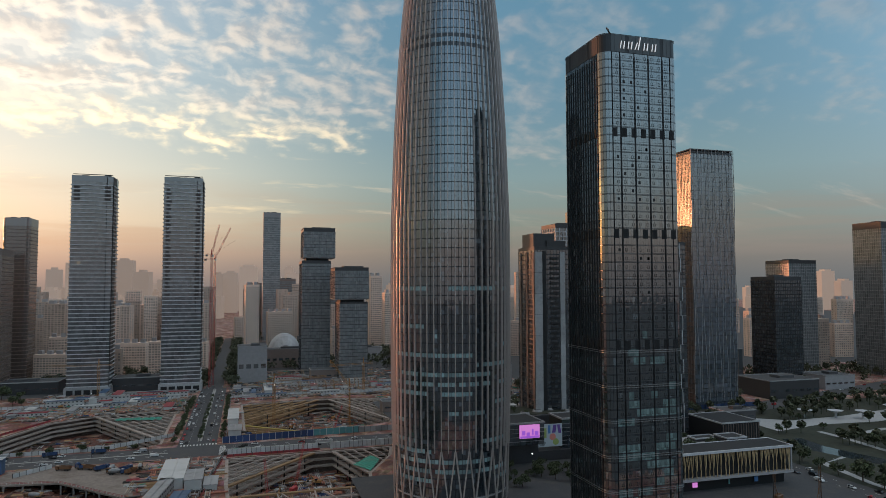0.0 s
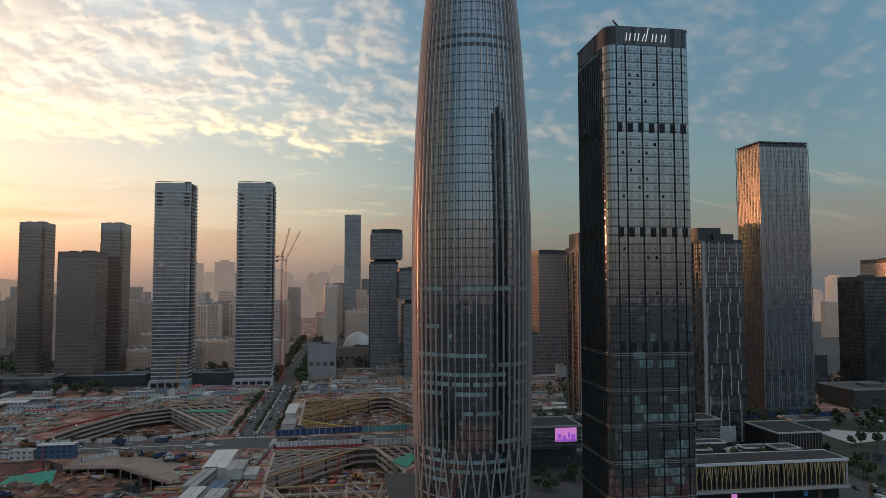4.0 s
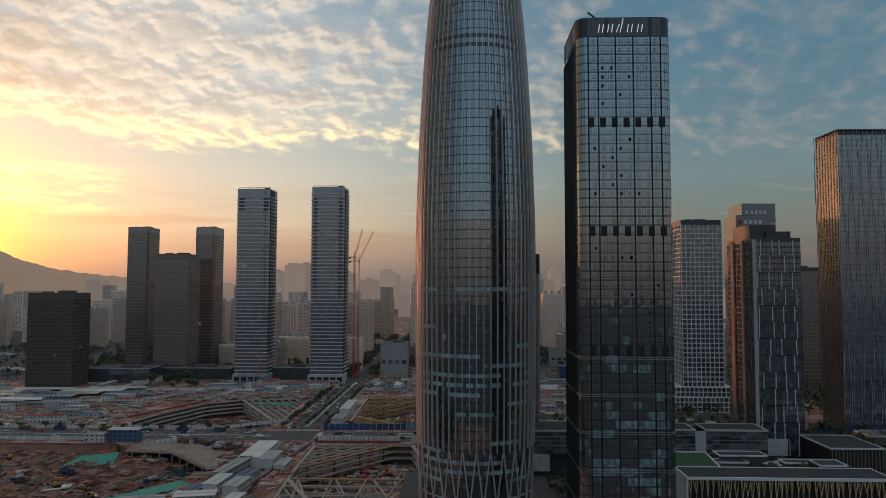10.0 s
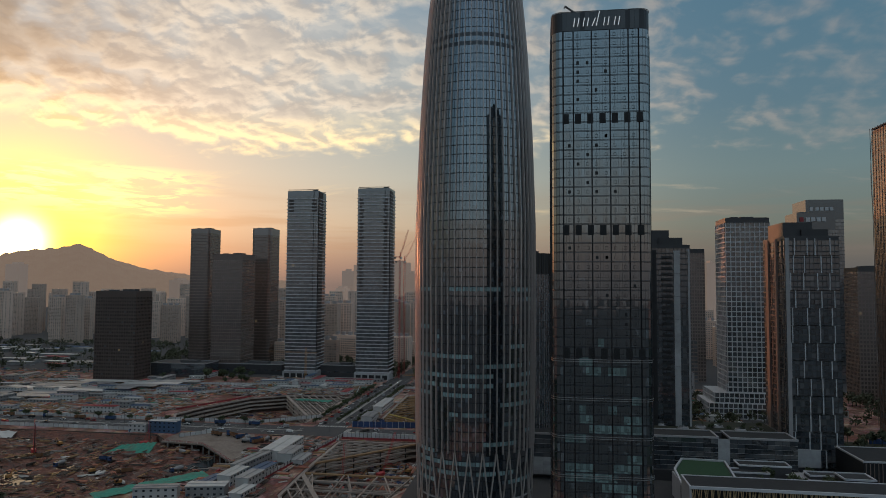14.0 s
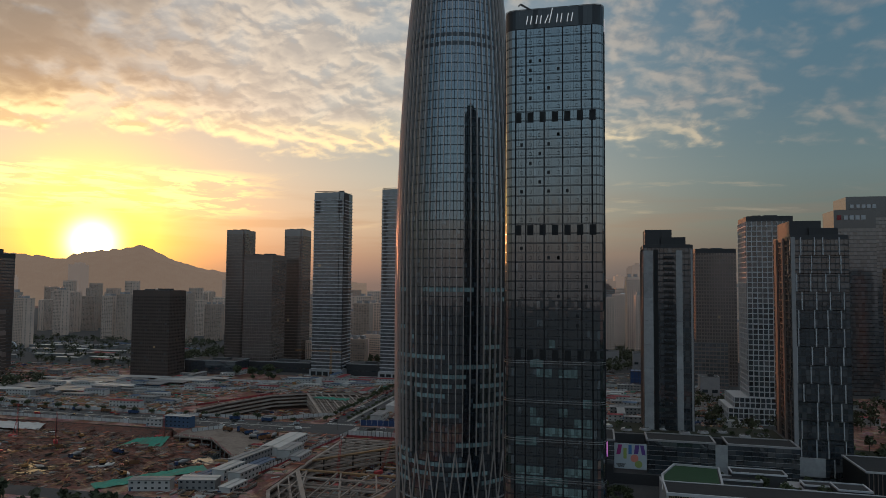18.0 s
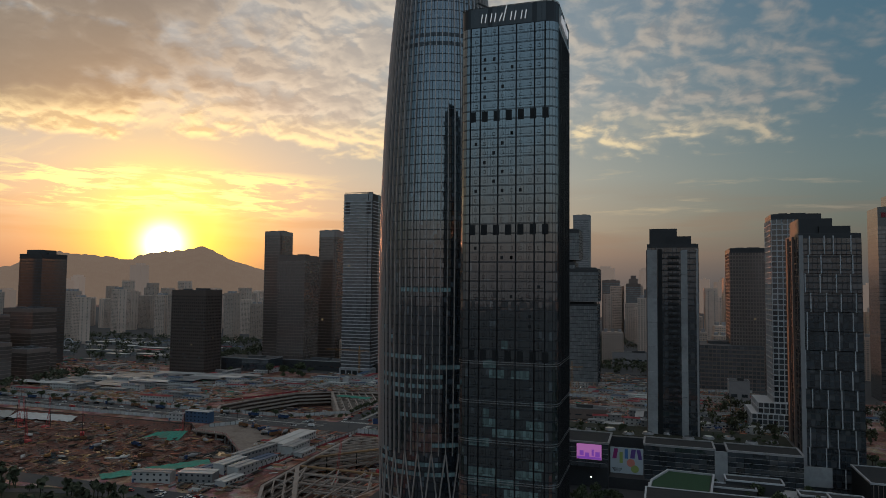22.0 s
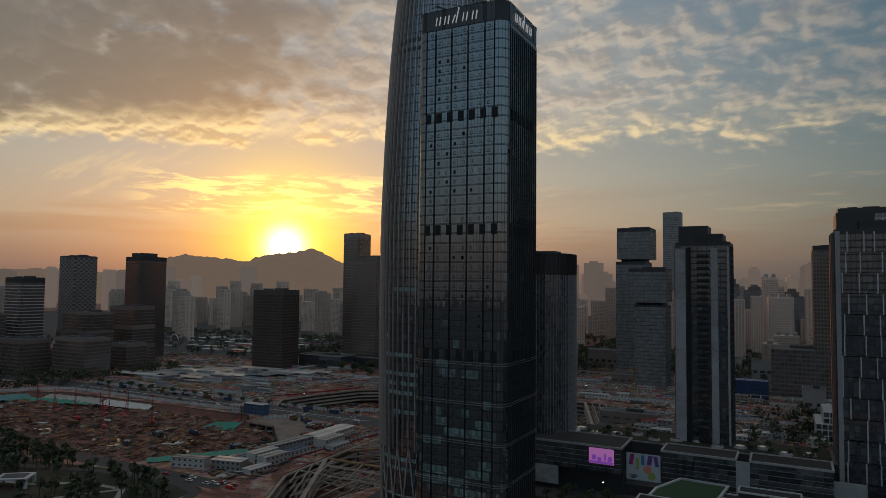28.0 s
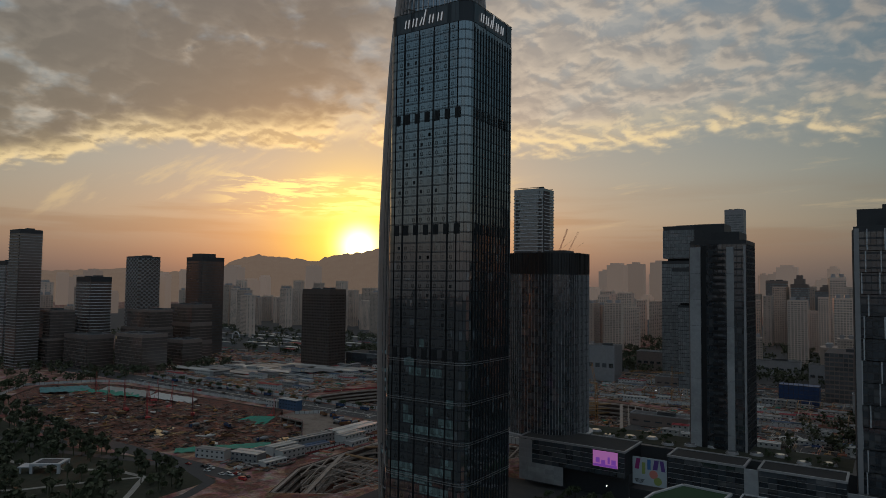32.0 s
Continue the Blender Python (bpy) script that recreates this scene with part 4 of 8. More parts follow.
def ribbed_tower():
    """The tall round tower: storeys of glass between 56 upright steel ribs that close in pairs above a lattice foot."""
    t = thing("office_tower", 100.2, 325.2, 0, "tall round dark glass office tower with slim bronze steel ribs", "tower")
    prof = [(0, 28.6), (31, 29.5), (56, 30.1), (96, 30.5), (142, 30.4), (188, 28.9), (230, 26.5), (254, 24.4), (290, 20.0),
            (325, 14.5), (355, 9.0), (378, 4.2), (392, 0.6)]
    zs, rs = [p[0] for p in prof], [p[1] for p in prof]
    rad = lambda z: float(np.interp(z, zs, rs)) - 0.9
    n, floor, z0 = 56, 4.45, 13.0
    rnd = random.Random(14)
    core = Mesh()
    k = 40
    for z, r in prof:
        for i in range(k):
            a = 2 * math.pi * i / k
            core.v.append((max(r - 1.6, 0.1) * math.cos(a), max(r - 1.6, 0.1) * math.sin(a), z))
    for j in range(len(prof) - 1):
        core.f += [(j * k + i, j * k + (i + 1) % k, (j + 1) * k + (i + 1) % k, (j + 1) * k + i) for i in range(k)]
    core.m = [0] * len(core.f)
    part("core", core, M["dark_panel"], t)
    for s in range(int((380 - z0) / floor)):
        za, zb = z0 + s * floor, z0 + (s + 1) * floor
        tech = abs(za - 229) < 4.6
        zm, zh = za + floor * (0.11 if not tech else 0.45), za + floor * 0.56
        m = Mesh()
        # drawn blinds run in ribbons along the lower storeys
        odds = 0.42 if za < 70 else 0.26 if za < 110 else 0.004
        ribbon, drawn = 0, False
        for i in range(n):
            for half in (0, 1):
                if ribbon <= 0:
                    drawn, ribbon = rnd.random() < odds, rnd.randint(3, 16)
                ribbon -= 1
                a0, a1 = 2 * math.pi * (i + half / 2) / n, 2 * math.pi * (i + half / 2 + 0.5) / n
                g = 0.10 / rad(za)
                a0, a1 = a0 + g, a1 - g
                p = lambda a, z, o=0.0: ((rad(z) + o) * math.cos(a), (rad(z) + o) * math.sin(a), z)
                m.quad(p(a0, zm), p(a1, zm), p(a1, zh - 0.03), p(a0, zh - 0.03), mi=0)
                m.quad(p(a0, zh), p(a1, zh), p(a1, zb - 0.05), p(a0, zb - 0.05), mi=2 if drawn and rnd.random() < 0.93 else 0)
                m.quad(p(a0, za, 0.06), p(a1, za, 0.06), p(a1, zm - 0.04, 0.06), p(a0, zm - 0.04, 0.06), mi=1)
        part("storey", m, [M["tower_glass"], M["tech_band"] if tech else M["rib_spandrel"], M["blind_teal"]], t, kind="stuff")
    # ribs, one mesh turned round the axis
    m = Mesh()
    steps = [34 + i * 12 for i in range(29)] + [380]
    hw, out, back = 0.25, 0.9, 0.1
    for za, zb in zip(steps, steps[1:]):
        ra, rb = rad(za), rad(zb)
        fa = 1.0 if za < 300 else max(0.4, ra / 20)
        v = [(ra - back, -hw, za), (ra + out * fa, -hw * 0.6, za), (ra + out * fa, hw * 0.6, za), (ra - back, hw, za),
             (rb - back, -hw, zb), (rb + out * fa, -hw * 0.6, zb), (rb + out * fa, hw * 0.6, zb), (rb - back, hw, zb)]
        for q in ((0, 1, 5, 4), (1, 2, 6, 5), (2, 3, 7, 6)):
            m.quad(*[v[i] for i in q])
    rib = m.data("rib", [M["rib_steel"]])
    for i in range(n):
        part("rib", rib, None, t, at=pose(0, 0, 0, 0, 0, 360 * i / n))
    # foot: pairs of ribs lean together, then cross in a lattice of diamonds
    step = 2 * math.pi / n
    node = lambda a, z, o=0.35: ((rad(z) + o) * math.cos(a), (rad(z) + o) * math.sin(a), z)
    for i in range(n // 2):
        a = step * 2 * i
        for sgn in (-1, 1):
            for pa, pb, za, zb in ((a + sgn * step * 0.05, a + sgn * step * 0.97, 34.5, 10), (a + sgn * step * 0.97, a + sgn * step * 0.1, 12, 0)):
                b = Mesh()
                b.beam(node(pa, za), node(pb, zb), 0.55, 0.6)
                part("lattice_bar", b, M["rib_steel"], t)
    lob = Mesh()
    for i in range(n):
        a0, a1 = step * i + 0.01, step * (i + 1) - 0.01
        p = lambda a, z: ((rad(z) - 1.6) * math.cos(a), (rad(z) - 1.6) * math.sin(a), z)
        lob.quad(p(a0, 0.3), p(a1, 0.3), p(a1, 12.6), p(a0, 12.6))
    part("lobby_glass", lob, M["tower_glass"], t)
    ring = Mesh()
    ring.tube((0, 0), 28.2, 28.2, 12.4, 13.2, 56)
    part("ring_beam", ring, M["slab_grey"], t)


ribbed_tower()


def hotel_tower():
    """The square hotel tower with rounded corners."""
    w, d, h, fl = 35.7, 35.5, 214.0, 3.433
    t = thing("hotel_tower", 155.0, 253.3, 0, "square dark glass hotel tower with rounded corners and rooftop sign", "tower")
    z_row = (85.5, 130.1, 171.3)
    poly = rounded(w, d, 4.0, 6)
    core = Mesh()
    core.prism([(x * 0.975, y * 0.975) for x, y in poly], 0, 213)
    part("core", core, M["louvre"], t)
    bays = [-16.5 + 6.6 * i for i in range(6)]
    z_base = z_row[0] - 25 * fl + 0.4

    def face(m, side, panes):
        """Panes of one flat side on one storey; the joints stay open to the dark core behind."""
        for x0, x1 in panes:
            if side == 0:
                m.quad((x0, -d / 2, 1.30), (x1, -d / 2, 1.30), (x1, -d / 2, fl - 0.05), (x0, -d / 2, fl - 0.05))
                m.quad((x0, -d / 2, 0.50), (x1, -d / 2, 0.50), (x1, -d / 2, 1.22), (x0, -d / 2, 1.22))
                m.quad((x0, -d / 2 - 0.03, 0.06), (x1, -d / 2 - 0.03, 0.06), (x1, -d / 2 - 0.03, 0.42), (x0, -d / 2 - 0.03, 0.42), mi=1)
            elif side == 1:
                m.quad((w / 2, x0, 0.50), (w / 2, x1, 0.50), (w / 2, x1, fl - 0.05), (w / 2, x0, fl - 0.05))
                m.quad((w / 2 + 0.03, x0, 0.06), (w / 2 + 0.03, x1, 0.06), (w / 2 + 0.03, x1, 0.42), (w / 2 + 0.03, x0, 0.42), mi=1)
            elif side == 2:
                m.quad((x1, d / 2, 0.50), (x0, d / 2, 0.50), (x0, d / 2, fl - 0.05), (x1, d / 2, fl - 0.05))
            else:
                m.quad((-w / 2, x1, 0.50), (-w / 2, x0, 0.50), (-w / 2, x0, fl - 0.05), (-w / 2, x1, fl - 0.05))
                m.quad((-w / 2 - 0.03, x1, 0.06), (-w / 2 - 0.03, x0, 0.06), (-w / 2 - 0.03, x0, 0.42), (-w / 2 - 0.03, x1, 0.42), mi=1)

    def corner(m, sx, sy, a0):
        for i in range(5):
            a, b = radians(a0 + 18 * i + 0.7), radians(a0 + 18 * (i + 1) - 0.7)
            p = lambda t_, z, o=0.0: (sx * (w / 2 - 4) + (4 + o) * math.cos(t_), sy * (d / 2 - 4) + (4 + o) * math.sin(t_), z)
            m.quad(p(a, 0.50), p(b, 0.50), p(b, fl - 0.05), p(a, fl - 0.05))
            m.quad(p(a, 0.06, 0.03), p(b, 0.06, 0.03), p(b, 0.42, 0.03), p(a, 0.42, 0.03), mi=1)

    side_x = [-13.3 + 2.05 * i for i in range(14)]
    fp = []
    for i in range(5):
        b = bays[i]
        lo, hi = (b if i else -13.6), (bays[i + 1] if i < 4 else 13.6)
        cuts = [c for c in (b + 0.45, b + 1.6, b + 2.75, b + 3.9, b + 5.05, b + 6.2) if lo + 0.3 < c < hi - 0.3]
        cuts = [lo + 0.22] + [c for c in cuts if c > lo + 0.9 and c < hi - 0.9] + [hi - 0.22]
        fp += [(a + 0.03, c - 0.03) for a, c in zip(cuts, cuts[1:])]
    m = Mesh()
    face(m, 1, [(a + 0.12, b - 0.12) for a, b in zip(side_x, side_x[1:])])
    face(m, 2, [(a + 0.12, b - 0.12) for a, b in zip(side_x, side_x[1:])])
    face(m, 3, [(a + 0.12, b - 0.12) for a, b in zip(side_x, side_x[1:])])
    for sx, sy, a0 in ((1, 1, 0), (-1, 1, 90), (-1, -1, 180), (1, -1, 270)):
        corner(m, sx, sy, a0)
    ring = m.data("hotel_storey", [M["hotel_glass"], M["tower_spandrel"]])
    f2 = Mesh()
    face(f2, 0, fp)
    front = f2.data("hotel_front", [M["hotel_glass"], M["tower_spandrel"]])
    pane_data = {}
    blind_rnd = random.Random(23)
    n_st = 60
    for s in range(n_st):
        z = z_base + s * fl
        part("storey", ring, None, t, at=shift(0, 0, z), kind="stuff")
        if 34 <= s < 46:
            for x0, x1 in fp:
                key = round(x1 - x0, 2)
                if key not in pane_data:
                    q = Mesh()
                    q.box((0, 0.02, (fl + 0.45) / 2), (key, 0.04, fl - 0.55))
                    pane_data[key] = q.data("pane", [M["hotel_glass"]])
                part("pane", pane_data[key], None, t, at=shift((x0 + x1) / 2, -d / 2, z))
            sp = Mesh()
            sp.box((0, -d / 2 - 0.01, 0.24), (26.8, 0.04, 0.36))
            part("spandrel", sp, M["tower_spandrel"], t, at=shift(0, 0, z))
        elif z < 100:
            low = Mesh()
            face(low, 0, fp)
            run, drawn = 0, False
            for q in range(0, len(low.m), 3):
                if run <= 0:
                    drawn, run = blind_rnd.random() < (0.34 if z < 82 else 0.1), blind_rnd.randint(2, 6)
                run -= 1
                if drawn:
                    low.m[q] = low.m[q + 1] = 2
            part("storey_front", low, [M["hotel_glass"], M["tower_spandrel"], M["blind_dim"]], t, at=shift(0, 0, z), kind="stuff")
        else:
            part("storey_front", front, None, t, at=shift(0, 0, z), kind="stuff")
        # small opening sashes on the front
        if not any(abs(z - zr) < 3.6 for zr in z_row):
            ws = Mesh()
            for i in range(5):
                for off in (1.15, 4.6):
                    x = bays[i] + off + 0.45
                    if abs(x) < 13.4:
                        for dx, dz, sx, sz in ((0, 0, 0.95, 0.07), (0, 1.15, 0.95, 0.07), (-0.45, 0.58, 0.07, 1.2), (0.45, 0.58, 0.07, 1.2)):
                            ws.box((x + dx, -d / 2 - 0.05, 1.15 + dz), (sx, 0.08, sz))
            part("sash_frames", ws, M["louvre"], t, at=shift(0, 0, z), kind="stuff")
    # uprights
    for x in bays[1:-1]:
        for dx in (-0.16, 0.16):
            b = Mesh()
            b.box((x + dx, -d / 2 - 0.14, 102.5), (0.13, 0.34, 204))
            part("mullion", b, M["hotel_frame"], t)
    fin = Mesh()
    fin.box((0, 0, 102.5), (0.16, 0.40, 204))
    fin = fin.data("fin", [M["hotel_frame"]])
    for x in side_x:
        part("fin", fin, None, t, at=pose(w / 2 + 0.12, x, 0, 0, 0, 90))
        part("fin", fin, None, t, at=pose(-w / 2 - 0.12, x, 0, 0, 0, 90))
        part("fin", fin, None, t, at=pose(x, d / 2 + 0.12, 0, 0, 0, 0))
    # double bright rails round the tower
    for z in (16, 29.6, 43.2, 57, 70.6, 84.4):
        for dz in (0, 0.75):
            b = Mesh()
            pts = rounded(w + 0.5, d + 0.5, 4.2, 5)
            for p, q in zip(pts, pts[1:] + pts[:1]):
                b.beam((*p, z + dz), (*q, z + dz), 0.14, 0.16)
            part("rail", b, M["trim_alu"], t)
    # vent openings on the three plant storeys
    for zr in z_row:
        for i in range(7):
            x = -13.8 + 1.1 + i * 4.42
            v = Mesh()
            v.box((0, 0, 1.85), (2.2, 0.10, 3.7))
            for j in range(9):
                v.box((0, -0.08, 0.25 + j * 0.4), (2.1, 0.06, 0.10))
            v.box((0, -0.10, 1.85), (0.08, 0.08, 3.7))
            part("vent", v, M["louvre"], t, at=shift(x, -d / 2 - 0.09, zr))
        for i in range(6):
            for sx in (1, -1):
                v = Mesh()
                v.box((0, 0, 1.85), (0.10, 1.75, 3.7))
                for j in range(9):
                    v.box((sx * 0.08, 0, 0.25 + j * 0.4), (0.06, 1.65, 0.10))
                part("vent", v, M["louvre"], t, at=shift(sx * (w / 2 + 0.10), -11.2 + i * 4.1, zr))
    # open sashes, dark
    rnd = random.Random(5)
    for i in range(44):
        s = rnd.randrange(26, n_st - 1)
        x = bays[rnd.randrange(5)] + rnd.choice((1.15, 4.6)) + 0.45
        if abs(x) < 13.2 and not any(abs(z_base + s * fl - zr) < 4 for zr in z_row):
            o = Mesh()
            o.box((0, 0, 0.6), (0.85, 0.05, 1.1))
            part("open_sash", o, M["louvre"], t, at=shift(x, -d / 2 - 0.09, z_base + s * fl + 1.2))
    # crown
    cr = Mesh()
    cr.prism(rounded(w - 0.2, d - 0.2, 4.0, 6), 206.1, 213.4)
    crown = part("crown", cr, M["hotel_frame"], t)
    pan = Mesh()
    pan.box((0, 0, 0), (1.56, 0.08, 7.0))
    pan = pan.data("crown_panel", [M["crown_panel"]])
    for i in range(17):
        x = -13.0 + i * 1.63
        if i not in (4, 14):
            part("crown_panel", pan, None, crown, at=shift(x, -d / 2 + 0.02, 209.8))
            part("crown_panel", pan, None, crown, at=pose(w / 2 - 0.02, x, 209.8, 0, 0, 90))
            part("crown_panel", pan, None, crown, at=pose(-w / 2 + 0.02, x, 209.8, 0, 0, 90))
    rim = Mesh()
    pts = rounded(w + 0.1, d + 0.1, 4.0, 6)
    for p, q in zip(pts, pts[1:] + pts[:1]):
        rim.beam((*p, 213.5), (*q, 213.5), 0.16, 0.2)
    part("parapet", rim, M["steel_dark"], t)
    rf = Mesh()
    rf.box((0, 0, 213.2), (33, 33, 0.4))
    rf.box((2, 2, 214.6), (16, 14, 2.4))
    part("roof", rf, M["roof_grey"], t)
    # facade-cleaning gantry
    gd = part("cleaning_gantry", Mesh().box((-8.6, -9, 215.2), (1.8, 1.6, 2.6)), M["steel_dark"], t)
    part("boom", Mesh().beam((-8.6, -9, 216.6), (-12.6, -12.4, 218.0), 0.5), M["steel_dark"], gd)
    part("boom", Mesh().beam((-12.6, -12.4, 218.0), (-13.0, -14.6, 216.4), 0.35), M["steel_dark"], gd)
    # sign: five plain white shapes of slim strokes on the front and on the side
    for j, (x, bh) in enumerate(((-8.7, 3.1), (-5.2, 3.1), (-1.6, 5.4), (2.2, 3.1), (6.0, 3.1))):
        lean = 0.5 if j != 2 else 1.2
        for dx, th in ((-0.8, 0.24), (0.7, 0.36)):
            s = Mesh()
            s.beam((x + dx - lean / 2, -d / 2 - 0.45, 207.7), (x + dx + lean / 2, -d / 2 - 0.45, 207.7 + (bh if dx > 0 or j != 2 else 3.0)), th, 0.3)
            part("sign_bar", s, M["sign_white"], t, "white illuminated sign bar")
            s = Mesh()
            s.beam((w / 2 + 0.45, x + dx - lean / 2, 207.7), (w / 2 + 0.45, x + dx + lean / 2, 207.7 + (bh if dx > 0 or j != 2 else 3.0)), th, 0.3)
            part("sign_bar", s, M["sign_white"], t, "white illuminated sign bar")


hotel_tower()

M["dark_brown"] = material("dark_brown", (0.055, 0.042, 0.038), rough=0.6, vary=0.4)
# the pair of slab-edged towers behind the sites
for x in (-153.5, -64.9):
    h = 226.0 if x < -100 else 228.0
    tw = tower("residential_tower", x, 777.5, 39.0, 29.0, h, "tall grey tower ringed by pale slab edges, lit from behind", floor=4.15, bay=3.2, glass="grey_glass",
               band="slab_white", band_h=0.22, proud=0.9, crown=2.0, crown_mat="blue_glass", base=0, group="pair of slab-edged towers")
    for sx in (-1, 1):
        rows = [151.5] + [199.2 + 4.15 * k for k in range(4)] if x < -100 else [99.6 + 4.15 * k for k in range(28)]
        for k, z in enumerate(rows):
            wd = 5.5 if x < -100 else (3.2, 4.6, 2.4, 5.2)[(k * 7 + sx) % 4]
            # solid dark blocks on the face stand for the shade inside recesses
            part("recess", Mesh().box((sx * (16.6 - wd * 0.4), -14.9, z + 2.5), (wd, 0.7, 2.0)), M["dark_brown"], tw)
    # the upright joint's shadow line, set on as a dark strip
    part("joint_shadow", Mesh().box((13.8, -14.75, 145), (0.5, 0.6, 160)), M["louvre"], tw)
    # dark brown panel over part of the right flank
    part("side_wall", Mesh().box((19.95, -6, 125), (0.5, 15, 200)), M["dark_brown"], tw)
    plinth = part("plinth", Mesh().box((0, 0, 4), (43, 33, 8)), M["stone_grey"], tw)
    for k in range(5):
        part("plinth_opening", Mesh().box((-16 + k * 8, -16.6, 3.2), (6, 0.4, 5)), M["louvre"], plinth)
    for sy in (-1, 1):
        part("roof_frame", Mesh().box((0, sy * 13, h + 1.6), (38, 0.6, 0.7)), M["steel_dark"], tw)
    part("roof_crane", Mesh().box((13, -6, h + 1.4), (6, 2, 2.2)), M["steel_dark"], tw)

tower("office_block", -357, 720, 51, 32, 103, "broad black office block with a few lit windows", floor=4.0, bay=3.0, glass="block_glass", band="block_wall", band_h=0.5, proud=0.1, mull=0.9, mull_mat="block_wall", crown=4, crown_mat="block_wall")
tower("office_tower", -349, 896, 30, 38, 191, "slim grey glass tower with cut corners", floor=4.2, bay=3.0, glass="brown_glass", band="stone_brown", band_h=0.2, radius=5, crown=6, crown_mat="silver_glass")
tower("office_tower", -261, 806, 40, 38, 150, "plain dark grey glass office tower", floor=4.2, bay=2.5, glass="brown_glass", band="stone_brown", band_h=0.2, mull=0.2, mull_mat="stone_brown", crown=4, crown_mat="stone_brown")
tower("office_tower", -252, 885, 28, 36, 190, "slim grey glass tower with cut corners", floor=4.2, bay=3.0, glass="brown_glass", band="stone_brown", band_h=0.2, radius=5, crown=6, crown_mat="silver_glass")
tower("office_tower", 51, 1423, 34, 28, 262, "slim grey far tower", floor=4.5, bay=4.0, glass="haze_paled_glass", band="slab_grey", band_h=0.3, crown=6, crown_mat="slab_grey")
# two stepped glass towers with an overhanging upper block
for x, y, w, d, hm, ht, ox in ((86, 875, 36, 40, 143, 184, 3.5), (122, 800, 33, 38, 92, 132, -2.5)):
    a = tower("office_tower", x, y, w, d, hm, "dark glass office tower with an overhanging upper block", floor=4.1, bay=2.2, glass="haze_paled_glass", band="tower_spandrel", band_h=0.10, mull=0.12, mull_mat="tower_spandrel", crown=1.5, group="stepped towers")
    n = int((ht - hm - 5) / 4.1)
    bx = [(-20, -21), (20, -21), (20, 21), (-20, 21)]
    data = storey_mesh(bx, 2.2, 4.1, 0.10, 0.05, 0.1, 0.12).data("upper_storey", [M["haze_paled_glass"], M["tower_spandrel"], M["tower_spandrel"]])
    part("soffit", Mesh().box((ox, 0, hm + 3.6), (40, 42, 0.8)), M["slab_grey"], a)
    part("neck", Mesh().box((ox * 0.5, 0, hm + 1.8), (28, 30, 3.6)), M["louvre"], a)
    part("upper_core", Mesh().box((ox, 0, (hm + 4 + ht) / 2), (39.4, 41.4, ht - hm - 4)), M["dark_panel"], a)
    for i in range(n):
        part("storey", data, None, a, kind="stuff", at=shift(ox, 0, hm + 4 + i * 4.1))
    part("upper_roof", Mesh().box((ox, 0, ht + 0.2), (40, 42, 1.0)).box((ox + 4, 2, ht + 1.6), (24, 18, 2)), M["roof_grey"], a)
ct = tower("office_tower", -604, 709, 40, 40, 149, "dark tower with a stepped top", floor=4.2, bay=3, glass="brown_glass", band="dark_panel", band_h=0.3, crown=5)
part("cap_block", Mesh().box((-4, 0, 152), (24, 26, 6)), M["dark_panel"], ct)
lt = tower("lattice_tower", -658, 637, 35, 34, 148, "brown tower wrapped in a diagonal lattice", floor=4.0, bay=3.5, glass="brown_glass", band="stone_brown", band_h=0.3, crown=2)
for side in range(2):
    for k in range(-6, 26):
        for sgn in (-1, 1):
            z0 = 26 + k * 6.0
            z1 = z0 + 26
            lo, hi = (-17.2, 17.2) if sgn > 0 else (17.2, -17.2)
            f0, f1 = max(0.0, (26 - z0) / 26), min(1.0, (146 - z0) / 26)
            if f1 - f0 > 0.05:
                p, q = lo + (hi - lo) * f0, lo + (hi - lo) * f1
                a, b = z0 + 26 * f0, z0 + 26 * f1
                m = Mesh()
                if side == 0:
                    m.beam((p, -17.6, a), (q, -17.6, b), 0.7)
                else:
                    m.beam((18.1, p, a), (18.1, q, b), 0.7)
                part("lattice_bar", m, M["stone_grey"], lt)
tower("apartment_tower", -618, 450, 27, 27, 174, "slim apartment tower with pale balcony bands", floor=3.6, bay=3, glass="brown_glass", band="slab_grey", band_h=0.22, proud=0.9, crown=4)
tower("office_tower", -648, 556, 38, 30, 116, "stepped office tower with pale floor bands", floor=4.2, bay=3, glass="brown_glass", band="slab_white", band_h=0.22, proud=0.5, crown=5)
tower("office_tower", -700, 470, 24, 24, 136, "grey office tower with pale floor bands", floor=4.2, bay=3, glass="grey_glass", band="slab_grey", band_h=0.3, proud=0.5, crown=5)
for x, y, w, d, h, n in ((-626, 486, 64, 34, 72, 2), (-560, 504, 56, 34, 43, 1), (-486, 530, 58, 34, 46, 1), (-566, 584, 76, 40, 72, 3), (-566, 650, 70, 40, 78, 3), (-500, 600, 40, 30, 34, 1), (-690, 540, 60, 40, 60, 2)):
    for k in range(n):
        # stacked boxes, each slid a little to one side
        hh = h / n
        tower("office_block", x + 3.0 * k, y + 2.0 * k, w * (1 - 0.14 * k), d * (1 - 0.08 * k), hh, "mid-rise dark office block of stacked boxes with pale floor bands", floor=4.2, bay=3.5,
              glass="brown_glass", band="stone_brown", band_h=0.18, proud=0.35, crown=1.2, crown_mat="stone_brown", base=hh * k, category="office block", group="office park blocks")


